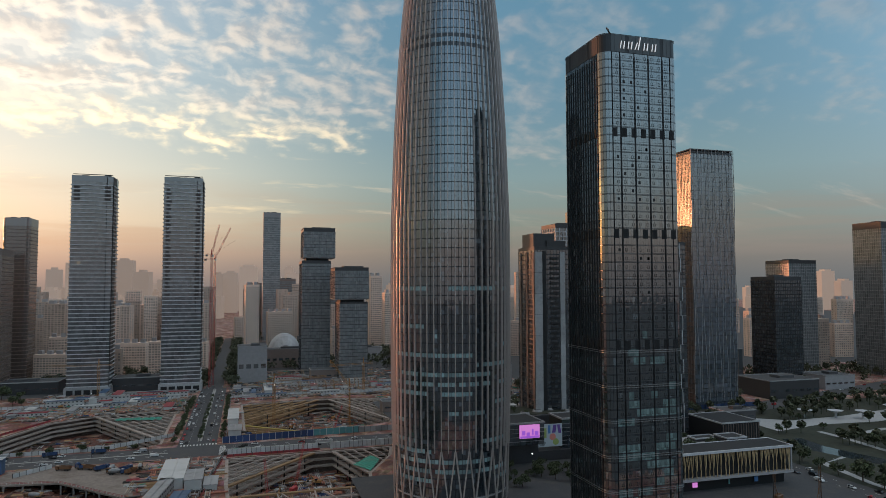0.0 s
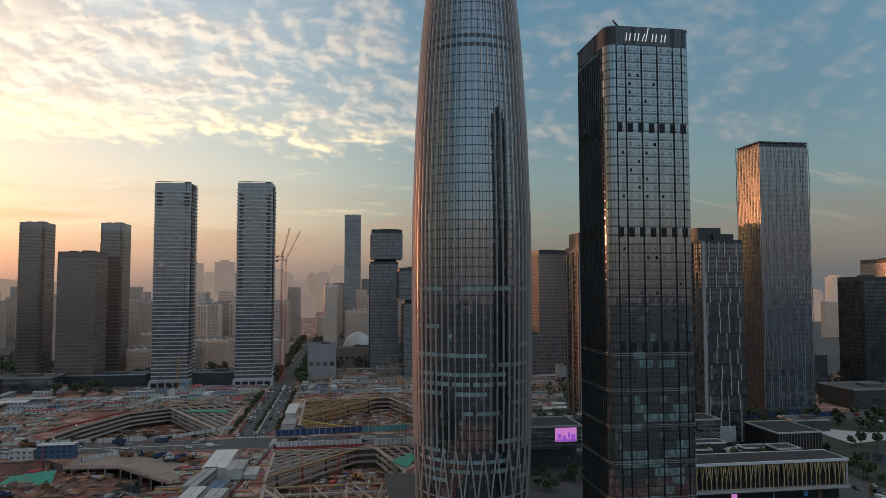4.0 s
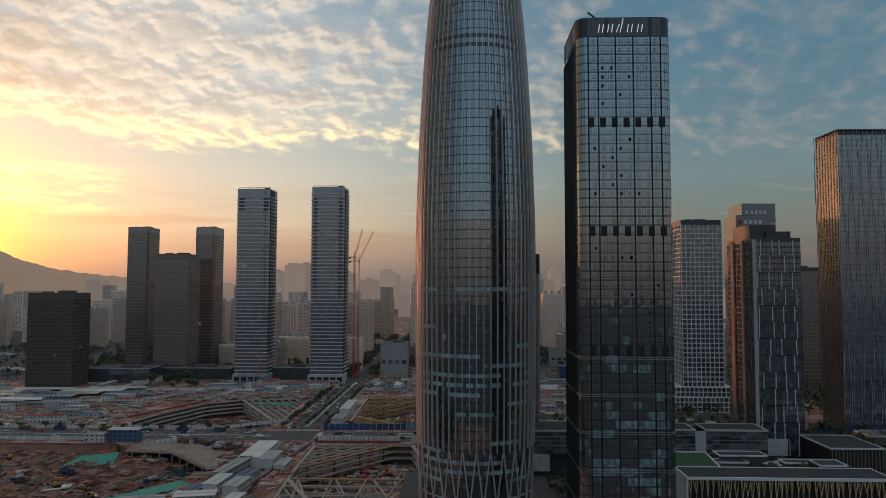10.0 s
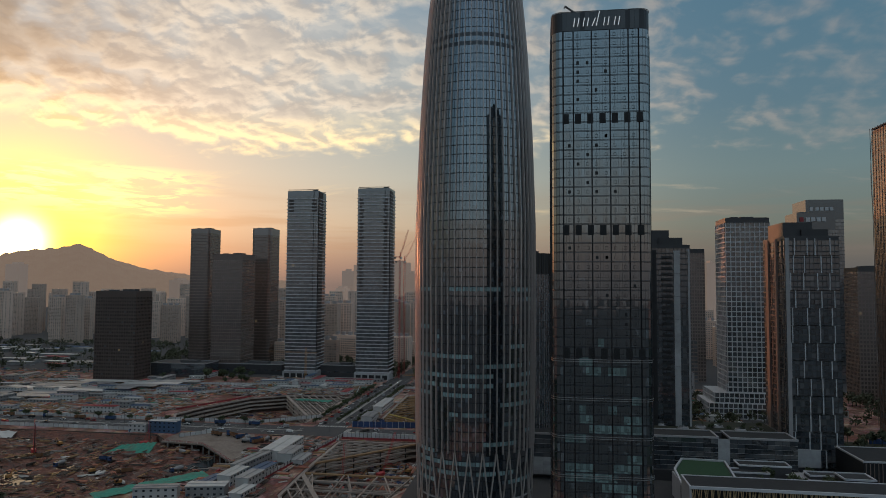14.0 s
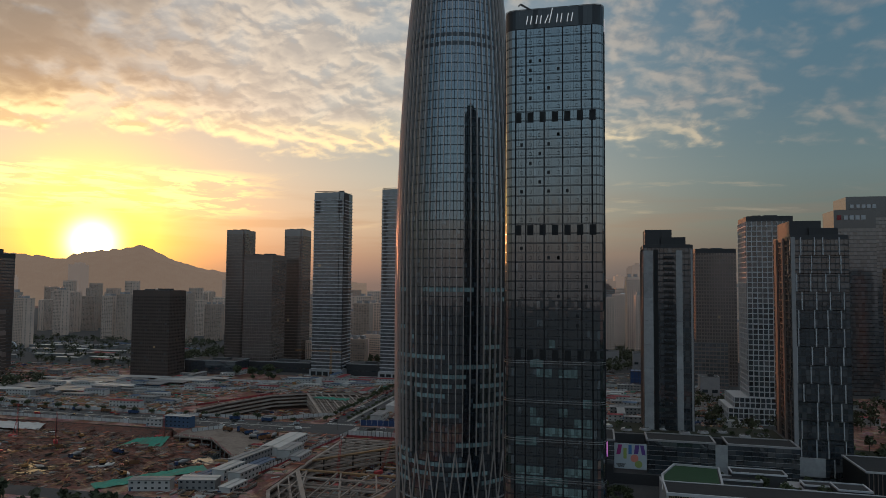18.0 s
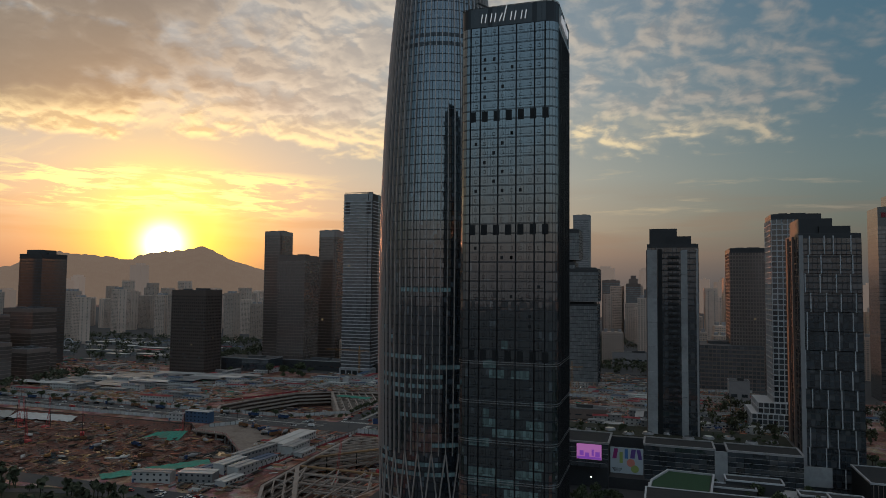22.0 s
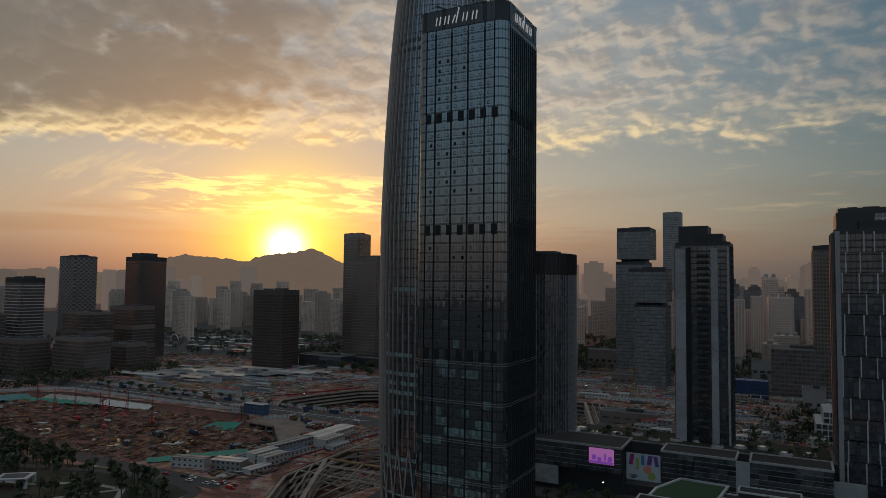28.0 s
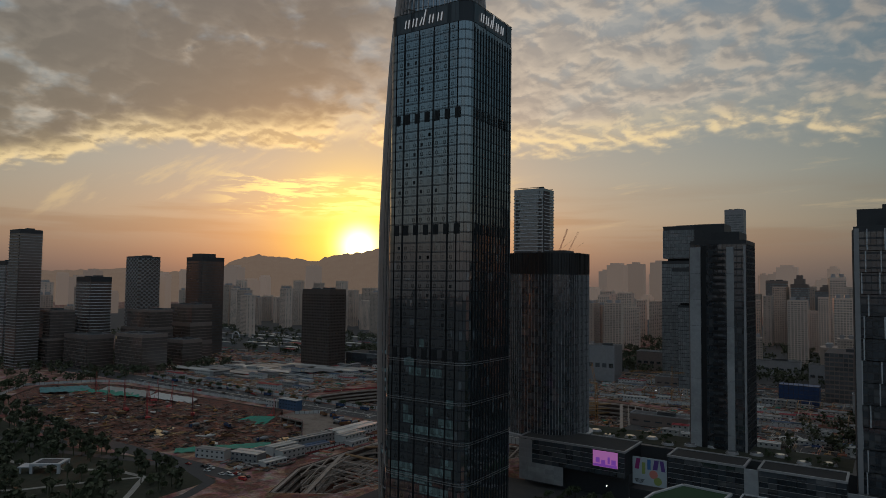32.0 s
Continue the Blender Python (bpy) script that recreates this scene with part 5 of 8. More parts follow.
def strip_tower(x, y, w, d, h, label, name, strip="stone_grey", cap=10.0, cap_mat="dark_panel"):
    """A dark tower with broad upright strips of pale stone."""
    t = tower(name, x, y, w, d, h, label, floor=3.6, bay=2.4, glass="dark_glass", band="dark_panel", band_h=0.22, proud=0.08, mull=0.18, crown=2.0)
    part("cap_block", Mesh().box((-w * 0.18, 0, h + cap / 2), (w * 0.55, d * 0.7, cap)), M[cap_mat], t)
    part("cap_block", Mesh().box((w * 0.12, 0, h + cap * 0.25), (w * 0.5, d * 0.8, cap * 0.5)), M[cap_mat], t)
    return t


# the tower behind the shopping centre, with pale stone uprights
st = strip_tower(214, 455, 30, 29, 139, "tall dark apartment tower with broad pale stone uprights", "apartment_tower")
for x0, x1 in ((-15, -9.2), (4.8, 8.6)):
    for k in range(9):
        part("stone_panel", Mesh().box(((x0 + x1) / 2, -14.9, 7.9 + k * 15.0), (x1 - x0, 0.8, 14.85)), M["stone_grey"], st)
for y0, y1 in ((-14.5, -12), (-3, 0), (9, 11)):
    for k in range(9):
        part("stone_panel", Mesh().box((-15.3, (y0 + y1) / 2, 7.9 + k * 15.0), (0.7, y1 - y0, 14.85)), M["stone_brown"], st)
part("stone_panel", Mesh().box((14.2, -14.6, 68), (1.2, 0.8, 136)), M["slab_grey"], st)
# dark strip on the face stands for the shade of an upright recess
part("recess", Mesh().box((-7.4, -14.85, 68), (2.6, 0.3, 136)), M["louvre"], st)
for k in range(36):
    part("balcony", Mesh().box((0.4, -15.1, 4.6 + k * 3.6), (6.6, 1.4, 0.25)).box((0.4, -15.75, 5.2 + k * 3.6), (6.6, 0.08, 1.0)), M["hotel_frame"], st)

# its neighbour, with staggered slim uprights
ev = strip_tower(296, 441, 31, 39, 143, "tall dark apartment tower with staggered slim pale uprights", "apartment_tower", cap=9.0)
rnd = random.Random(11)
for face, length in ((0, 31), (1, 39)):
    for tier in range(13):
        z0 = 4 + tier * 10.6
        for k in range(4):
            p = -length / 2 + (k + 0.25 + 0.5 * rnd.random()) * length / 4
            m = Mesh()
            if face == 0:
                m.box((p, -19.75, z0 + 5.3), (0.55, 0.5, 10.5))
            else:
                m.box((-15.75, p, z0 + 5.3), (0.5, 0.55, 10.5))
            # west uprights take brown, toning down the low sun's orange in their colour
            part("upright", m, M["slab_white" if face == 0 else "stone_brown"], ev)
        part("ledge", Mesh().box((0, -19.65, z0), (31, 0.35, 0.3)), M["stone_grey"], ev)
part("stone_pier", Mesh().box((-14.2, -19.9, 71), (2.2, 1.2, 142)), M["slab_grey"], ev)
# west piers browned as well, so the sunlit side stays dim
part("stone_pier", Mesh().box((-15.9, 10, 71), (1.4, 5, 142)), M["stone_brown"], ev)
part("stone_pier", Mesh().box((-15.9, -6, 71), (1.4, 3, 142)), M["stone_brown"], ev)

# white gridded office tower on a stepped base
gt = tower("office_tower", 310, 612, 36, 32, 172, "office tower wrapped in a deep white square grid", floor=4.3, bay=4.0, glass="dark_glass", band="slab_white", band_h=0.2, proud=0.55, mull=0.7, mull_d=0.6, mull_mat="slab_white", crown=0.6, base=0)
for z, w, d, ox in ((0, 62, 44, -4), (12.9, 56, 40, -2)):
    bx = [(-w / 2 + ox, -d / 2), (w / 2 + ox, -d / 2), (w / 2 + ox, d / 2), (-w / 2 + ox, d / 2)]
    data = storey_mesh(bx, 4.0, 4.3, 0.2, 0.05, 0.55, 0.7, 0.6).data("base_storey", [M["dark_glass"], M["slab_white"], M["slab_white"]])
    for i in range(3 if z == 0 else 2):
        part("base_storey", data, None, gt, kind="stuff", at=shift(0, 0, z + i * 4.3))
    part("base_roof", Mesh().box((ox, 0, z + (12.9 if z == 0 else 8.6)), (w, d, 0.5)), M["slab_white"], gt)
sq = tower("office_tower", 468, 858, 42, 42, 217, "tall grey office tower with a square head", floor=4.2, bay=3, glass="grey_glass", band="tower_spandrel", band_h=0.22, crown=22, crown_mat="tower_spandrel")
part("sign_emblem", Mesh().box((-15, -21.5, 206), (3.4, 0.5, 4.2)), M["sign_grey"], sq)
for k in range(4):
    part("sign_bar", Mesh().box((-8.5 + 5.4 * k, -21.5, 206), (3.8, 0.5, 4.2)), M["sign_grey"], sq, "pale plain sign bar")
sq = tower("office_tower", 437, 800, 40, 36, 196, "tall grey office tower with a plain head", floor=4.2, bay=3, glass="grey_glass", band="tower_spandrel", band_h=0.22, crown=16, crown_mat="tower_spandrel")
part("sign_emblem", Mesh().box((-15, -18.5, 188), (4.0, 0.5, 5.0)), M["hoard_red"], sq)
for k in range(4):
    part("sign_bar", Mesh().box((-8.5 + 5.6 * k, -18.5, 188), (4.0, 0.5, 4.6)), M["sign_grey"], sq, "pale plain sign bar")
tower("office_tower", 457, 715, 28, 30, 132, "brown office tower with small square windows", floor=4.0, bay=3, glass="brown_glass", band="stone_brown", band_h=0.4, mull=1.0, mull_mat="stone_brown", crown=3)
bt = tower("office_tower", 303, 843, 44, 56, 157, "brown gridded office tower on a glass base", floor=4.0, bay=3, glass="brown_glass", band="stone_brown", band_h=0.35, mull=0.9, mull_mat="stone_brown", crown=4)
bx = [(-62, -40), (10, -40), (10, 22), (-62, 22)]
data = storey_mesh(bx, 4.0, 4.4, 0.3, 0.05, 0.4, 0.5, 0.4).data("base_storey", [M["grey_glass"], M["stone_brown"], M["stone_brown"]])
for i in range(11):
    part("base_storey", data, None, bt, kind="stuff", at=shift(0, 0, i * 4.4))
part("base_core", Mesh().box((-26, -9, 24), (71, 61, 48.2)), M["dark_panel"], bt)
part("base_roof", Mesh().box((-26, -9, 48.6), (72, 62, 0.6)).box((-30, -5, 50.4), (30, 20, 3)), M["roof_grey"], bt)


def wavy_tower():
    """A tower wrapped in slim pale fins that sway in and out."""
    w, d, h = 46.0, 33.0, 236.0
    t = thing("office_tower", 414, 534.5, 0, "tall dark glass tower wrapped in swaying slim pale fins", "tower")
    fl = 4.3
    n = int(h / fl)
    poly = [(-w / 2, -d / 2), (w / 2, -d / 2), (w / 2, d / 2), (-w / 2, d / 2)]
    core = Mesh()
    core.prism([(x * 0.985, y * 0.985) for x, y in poly], 0, h - 1)
    part("core", core, M["dark_panel"], t)
    one = storey_mesh(poly, 2.3, fl, 0.12, 0.05, 0.05)
    xs = [[one.v[i][0] for i in f] for f in one.f]
    # slot 2, west face only: glass tinted with the reflected sunset
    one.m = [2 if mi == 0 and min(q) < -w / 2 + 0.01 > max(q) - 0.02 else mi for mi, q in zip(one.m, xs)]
    data = one.data("wavy_storey", [M["blue_glass"], M["tower_spandrel"], M["sunset_side_glass"]])
    for i in range(n):
        part("storey", data, None, t, at=shift(0, 0, i * fl), kind="stuff")
    for side in range(4):
        length = w if side % 2 == 0 else d
        k = int(length / 3.7)
        for j in range(k + 1):
            m = Mesh()
            prev = None
            for s in range(41):
                z = 6 + s * (h - 5) / 40
                sw = 1.3 * math.sin(z / 18.0 + (0 if j % 2 else math.pi)) * (side % 2 == 0)
                p = -length / 2 + j * length / k + sw * 0.9
                out = 0.35 + 0.55 * (0.5 + 0.5 * math.sin(z / 30.0 + j * 0.3))
                q = ((p, -d / 2 - out, z), (w / 2 + out, p, z), (-p, d / 2 + out, z), (-w / 2 - out, -p, z))[side]
                o = ((0.15, 0.0), (0.0, 0.15))[side % 2]
                nrm = ((0, -0.4), (0.4, 0), (0, 0.4), (-0.4, 0))[side]
                m.v += [(q[0] - o[0], q[1] - o[1], z), (q[0] + nrm[0], q[1] + nrm[1], z), (q[0] + o[0], q[1] + o[1], z)]
                if prev is not None:
                    m.f += [(prev, prev + 1, prev + 4, prev + 3), (prev + 1, prev + 2, prev + 5, prev + 4)]
                    m.m += [0, 0]
                prev = len(m.v) - 3
            part("fin", m, M["fin_side_dim"] if side % 2 else M["fin_pale"], t)
    part("roof", Mesh().box((0, 0, h + 0.3), (w, d, 1)).box((2, 4, h + 2), (20, 14, 2.6)), M["roof_grey"], t)


wavy_tower()
tower("office_tower", 574, 616, 36, 36, 120, "black office block with a broken upright pattern", floor=4.0, bay=2.4, glass="dark_glass", band="louvre", band_h=0.3, mull=0.5, mull_mat="louvre", crown=2)
tower("office_tower", 695, 719, 44, 40, 143, "grey glass tower with open terraces", floor=4.2, bay=3, glass="haze_paled_glass", band="slab_grey", band_h=0.3, mull=0.3, crown=3)
tower("office_tower", 770, 652, 40, 40, 189, "tall grey glass tower", floor=4.3, bay=3, glass="haze_paled_glass", band="slab_grey", band_h=0.2, mull=0.3, crown=6)
tower("office_tower", 730, 560, 40, 40, 152, "grey tower with a fine square grid", floor=3.8, bay=2.4, glass="dark_glass", band="slab_grey", band_h=0.35, mull=0.6, mull_d=0.4, mull_mat="slab_grey", crown=3)


def round_tower():
    """The rounded tower between hotel and apartments, on the shopping centre's roof."""
    poly = rounded(47, 44, 17, 8)
    t = tower("office_tower", 119, 419, 47, 44, 107, "dark rounded glass tower with slim upright ridges", floor=4.1, bay=2.0, poly=poly, glass="dark_glass", band="tower_spandrel", band_h=0.2,
              mull=0.16, mull_d=0.4, mull_mat="slab_grey", base=24.5, crown=12, crown_mat="hotel_frame")
    pts = outline_points(poly, 2.0)
    m = Mesh()
    for (x0, y0), (x1, y1) in pts:
        m.box((x0 * 1.008, y0 * 1.008, 101), (0.4, 0.5, 12.4), rz=math.atan2(y1 - y0, x1 - x0))
    part("crown_fins", m, M["steel_dark"], t, kind="stuff")
    part("foot_slab", Mesh().prism(rounded(52, 49, 19, 8), -1.0, 0.2), M["slab_white"], t)


round_tower()

# ---- distance: hills, far blocks ----
RIDGE = [(20, 0.2), (26, 0.5), (30, 0.8), (33.2, 1.2), (35.2, 1.8), (36.8, 2.5), (37.9, 3.0), (39.0, 2.65), (41.2, 2.45), (43.4, 1.8),
         (46, 2.05), (47.9, 2.25), (49.5, 1.9), (51, 1.1), (54, 0.7), (58, 0.9), (64, 0.6), (72, 0.3)]


def hills():
    """A wooded ridge on the horizon under the sun."""
    m = Mesh()
    n, rows = 220, 7
    ref = (200.0, 0.0)
    for j in range(rows):
        dist = 3700 + j * 130
        for i in range(n + 1):
            az = 20 + 52 * i / n
            el = float(np.interp(az, [a for a, _ in RIDGE], [e for _, e in RIDGE]))
            el += 0.05 * noise.fractal((az * 0.9, j * 0.5, 1.0), 1.0, 2.0, 4)
            prof = (0.0, 0.32, 0.62, 0.86, 1.0, 0.8, 0.3)[j]
            z = (math.tan(radians(max(el, 0.02))) * (3700 + 4 * 130) + 111) * prof - (3 if j == 0 else 0)
            z += 14 * noise.noise((az * 2.2, j * 1.3, 4.0)) * (1 if 0 < j < 6 else 0)
            m.v.append((ref[0] - math.sin(radians(az)) * dist, ref[1] + math.cos(radians(az)) * dist, z))
    w = n + 1
    for j in range(rows - 1):
        for i in range(n):
            m.f.append((j * w + i + 1, j * w + i, (j + 1) * w + i, (j + 1) * w + i + 1))
    m.m = [0] * len(m.f)
    tagged(part("hills", m, M["hazed_hill"]), "wooded ridge of hills with evening haze put in as a glow", "hills", kind="structure")


# evening haze over the ridge is painted in as a faint warm emission
M["hazed_hill"] = material("hazed_hill", (0.05, 0.05, 0.035), rough=1.0, grain=0.3, scale=0.02, emit=(0.28, 0.19, 0.14), strength=0.60)
# skyline materials emit a little warm grey in place of distance haze
for key, tone in (("far_haze_a", 0.9), ("far_haze_b", 1.1)):
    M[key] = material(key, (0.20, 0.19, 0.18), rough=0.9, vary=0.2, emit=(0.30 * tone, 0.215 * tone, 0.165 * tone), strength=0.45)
hills()


def far_skyline():
    """Blocks on the horizon; their haze is a faint glow in the material."""
    rnd = random.Random(3)
    for zone, (a0, a1, n, hmin, hmax) in enumerate(((-52, -20, 26, 60, 190), (-20, 18, 60, 70, 210), (18, 32, 20, 50, 130), (46, 75, 22, 60, 170))):
        for i in range(n):
            az = a0 + (a1 - a0) * (i + rnd.random()) / n
            dist = rnd.uniform(2300, 3400)
            w, d, h = rnd.uniform(28, 75), rnd.uniform(25, 45), rnd.uniform(hmin, hmax)
            mat = M["far_haze_a" if rnd.random() < 0.5 else "far_haze_b"]
            m = Mesh()
            c = rnd.uniform(0.25, 0.6)
            prof = [(-w / 2, 0), (w / 2, 0), (w / 2, h), (w * c / 2, h), (w * c / 2, h + 7), (-w * c / 2, h + 7), (-w * c / 2, h), (-w / 2, h)]
            m.v = [(x, -d / 2, z) for x, z in prof] + [(x, d / 2, z) for x, z in prof]
            m.f = [(k, (k + 1) % 8, 8 + (k + 1) % 8, 8 + k) for k in range(8)] + [tuple(range(7, -1, -1)), tuple(range(8, 16))]
            m.m = [0] * 10
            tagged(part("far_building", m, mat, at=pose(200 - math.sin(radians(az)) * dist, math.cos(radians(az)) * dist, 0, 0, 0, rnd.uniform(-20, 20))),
                   "grey far-off high-rise block with haze put in as a glow", "building", "far skyline")


far_skyline()


def residential(kind):
    """A housing slab or tower: stepped plan, window bays with sills, and roof huts."""
    w, d, h, fl = kind
    walls, wins, roof = Mesh(), Mesh(), Mesh()
    seg = max(2, round(w / 11))
    lo, hi = [], []
    for s in range(seg):
        xa, xb, dd = -w / 2 + w * s / seg, -w / 2 + w * (s + 1) / seg, (1.6 if s % 2 else 0.0)
        lo += [(xa, -d / 2), (xb, -d / 2)]
        hi += [(xa, d / 2 + dd), (xb, d / 2 + dd)]
    walls.prism(lo + hi[::-1], 0, h)
    for s in range(seg):
        x0 = -w / 2 + w * s / seg
        dy = 1.6 if s % 2 else 0.0
        roof.box((x0 + w / seg / 2, 0, h + 2.2), (w / seg * 0.5, d * 0.4, 4.4))
        for side in (-1, 1):
            y = -d / 2 if side < 0 else d / 2 + dy
            for f in range(int(h / fl) - 1):
                z = 1.5 + f * fl + 1.2
                for k in range(3):
                    x = x0 + w / seg * (k + 0.5) / 3
                    hx, hz, yo = w / seg / 6 * 0.62, fl * 0.275, y + side * 0.06
                    wins.quad(*[(x + a * side * hx, yo, z + b * hz) for a, b in ((1, -1), (-1, -1), (-1, 1), (1, 1))][::-1])
    for sx in (-1, 1):
        for f in range(int(h / fl) - 1):
            for k in range(2):
                yy, zz = (k - 0.5) * d * 0.5, 2.7 + f * fl
                wins.quad(*[(sx * (w / 2 + 0.06), yy + a * sx * 1.1, zz + b * fl * 0.25) for a, b in ((-1, -1), (1, -1), (1, 1), (-1, 1))])
    return (walls.data("res_walls", [M["res_wall"]]), wins.data("res_windows", [M["res_glass"]]), roof.data("res_roof", [M["slab_grey"]]))


RES = [residential(k) for k in ((34, 15, 84, 3.0), (26, 18, 96, 3.0), (44, 14, 62, 3.0), (22, 20, 110, 3.1), (52, 14, 36, 3.1), (30, 16, 48, 3.2))]


def place_residential(x, y, k, rz, sz=1.0, group="housing blocks"):
    t = thing("apartment_block", x, y, 0, "pale high-rise housing block with rows of small windows", "apartment block", group, rz=rz)
    wall = part("outer_wall", RES[k][0], None, t, at=Matrix.Diagonal((1, 1, sz, 1)))
    part("window_grid", RES[k][1], None, wall, kind="stuff")
    if y < 1250:
        part("roof_hut", RES[k][2], None, wall, kind="stuff")


rnd = random.Random(21)
ZONES = ((-1250, -420, 1120, 1650, 62, (0, 0, 1, 3), 0.95), (-420, -30, 990, 1500, 44, (0, 1, 1, 2, 3), 0.95), (-320, -20, 860, 960, 9, (4, 5, 4), 1.0),
         (-20, 420, 1120, 1700, 46, (0, 1, 2, 3, 5), 1.1), (120, 640, 930, 1120, 14, (4, 5, 2), 1.0), (420, 1300, 1000, 1800, 26, (1, 2, 3), 1.2),
         (-1500, -760, 560, 1050, 22, (0, 1, 5), 1.0), (700, 1000, 640, 960, 9, (2, 4, 5), 1.0))
taken = []
for x0, x1, y0, y1, n, kinds, sz in ZONES:
    got = tries = 0
    while got < n and tries < n * 30:
        tries += 1
        x, y = rnd.uniform(x0, x1), rnd.uniform(y0, y1)
        if -48 < x < -8 or any(abs(x - a) < 36 and abs(y - b) < 30 for a, b in taken):
            continue
        if (abs(x - 56) < 60 and abs(y - 1010) < 75) or (abs(x - 51) < 40 and abs(y - 1423) < 40) or (260 < x < 350 and 780 < y < 900) or (440 < x < 500 and 820 < y < 900) or (-380 < x < -220 and 840 < y < 950):
            continue
        taken.append((x, y))
        place_residential(x, y, rnd.choice(kinds), rnd.choice((0, 0, 90, 8, -12)), sz * rnd.uniform(0.85, 1.12))
        got += 1

def round_top_block():
    """A white office block under a round drum, far behind the sites."""
    t = thing("office_tower", 222, 1339, 0, "white office block with small square windows and a round top", "tower")
    part("body", Mesh().prism(rounded(36, 30, 6), 0, 84), M["slab_white"], t)
    m = Mesh()
    for f in range(20):
        for k in range(9):
            m.box((-14 + 3.5 * k, -15.05, 5 + f * 3.9), (1.9, 0.3, 2.0))
            if k < 6:
                m.box((18.05, -9 + 3.5 * k, 5 + f * 3.9), (0.3, 1.9, 2.0))
    part("window_grid", m, M["dark_glass"], t, kind="stuff")
    part("drum", Mesh().tube((0, 0), 17, 17, 84, 92, 24), M["slab_grey"], t)
    dm = Mesh()
    for k in range(5):
        dm.tube((0, 0), 16 * math.cos(k * 0.3), 16 * math.cos((k + 1) * 0.3), 92 + 9 * math.sin(k * 0.3), 92 + 9 * math.sin((k + 1) * 0.3), 24)
    part("dome", dm, M["slab_white"], t)


round_top_block()
for x, y, w, d, h, cap in ((150, 1528, 30, 34, 120, 18), (190, 1620, 40, 34, 108, 12), (262, 1600, 46, 40, 96, 16), (95, 1640, 40, 30, 128, 0), (20, 1680, 36, 30, 118, 0)):
    t = tower("office_tower", x, y, w, d, h, "dark far office tower, its glass paled for evening haze", floor=4.2, bay=4.0, glass="haze_paled_glass", band="stone_brown", band_h=0.3, crown=3, crown_mat="stone_brown")
    if cap:
        part("cap_block", Mesh().prism([(-w * 0.3, -d * 0.3), (w * 0.3, -d * 0.3), (w * 0.3, d * 0.3), (-w * 0.3, d * 0.3)], h, h + cap * 0.6).prism([(-w * 0.18, -d * 0.2), (w * 0.18, -d * 0.2), (w * 0.18, d * 0.2), (-w * 0.18, d * 0.2)], h + cap * 0.6, h + cap), M["stone_brown"], t)

ar = thing("gate_arch", -757, 897, 0, "white round arch among far sheds", "arch")
ring = Mesh()
for i in range(20):
    a0, a1 = math.pi * (i - 2) / 16, math.pi * (i - 1) / 16
    ring.beam((10 * math.cos(a0), 0, 5 + 10 * math.sin(a0)), (10 * math.cos(a1), 0, 5 + 10 * math.sin(a1)), 1.6)
part("ring", ring, M["slab_white"], ar)
part("footing", Mesh().box((0, 0, 0.6), (22, 4, 1.2)), M["stone_grey"], ar)
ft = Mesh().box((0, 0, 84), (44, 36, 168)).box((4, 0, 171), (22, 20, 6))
tagged(part("far_building", ft, M["far_haze_a"], at=shift(-1394, 1749, 0)), "grey far-off tower before the hills with haze put in as a glow", "building", "far skyline")

# low halls and podiums behind the sites
for x, y, w, d, h, mat, label in ((9, 822, 33, 28, 41, "slab_grey", "plain pale grey hall with a flat roof"), (-109, 790, 48, 26, 14, "dark_panel", "low dark podium between two towers"),
                                  (-230, 800, 90, 30, 12, "dark_panel", "low dark podium beside the towers"), (-300, 760, 70, 34, 16, "dark_glass", "low dark glass podium"), (105, 812, 60, 22, 12, "stone_brown", "low brown shop block"), (277, 704, 18, 16, 24, "slab_grey", "small pale grey office building"),
                                  (140, 590, 46, 13, 9, "stone_brown", "low brown hall at the edge of the site"), (52, 950, 84, 20, 25, "stone_brown", "brown block under scaffolding"), (290, 960, 70, 26, 34, "stone_brown", "long brown block with dark windows"),
                                  (236, 935, 40, 20, 24, "slab_grey", "plain grey block behind the site"), (170, 1010, 60, 20, 18, "slab_grey", "long grey shed behind the site"),
                                  (520, 560, 60, 46, 17, "dark_panel", "dark low hall with a jagged roof"), (610, 585, 40, 34, 14, "slab_grey", "pale low hall by the wood"), (500, 640, 60, 40, 40, "dark_glass", "dark glass low block"),
                                  (740, 500, 120, 30, 16, "slab_white", "long pale low building by the park"), (390, 470, 30, 20, 8, "dark_panel", "small dark kiosk by the road")):
    t = thing("low_building", x, y, 0, label, "building")
    bd = part("body", Mesh().box((0, 0, h / 2), (w, d, h)), M[mat], t)
    part("parapet", Mesh().box((0, -d / 2, h + 0.4), (w + 0.4, 0.5, 0.9)).box((0, d / 2, h + 0.4), (w + 0.4, 0.5, 0.9)).box((-w / 2, 0, h + 0.4), (0.5, d, 0.9)).box((w / 2, 0, h + 0.4), (0.5, d, 0.9)), M["slab_grey"], t)
    part("roof", Mesh().box((0, 0, h + 0.1), (w - 0.6, d - 0.6, 0.2)).box((w * 0.1, 0, h + 1.4), (w * 0.3, d * 0.3, 2.6)), M["roof_grey"], t)
    for k in range(max(2, int(w / 8))):
        part("window_strip", Mesh().box((-w / 2 + (k + 0.5) * w / max(2, int(w / 8)), -d / 2 - 0.05, h * 0.45), (5.2, 0.3, h * 0.12)), M["dark_glass"], bd)

# the shell-roofed hall
sh = thing("shell_hall", 56, 1010, 0, "hall under a pale curved metal shell roof", "hall")
shell = Mesh()
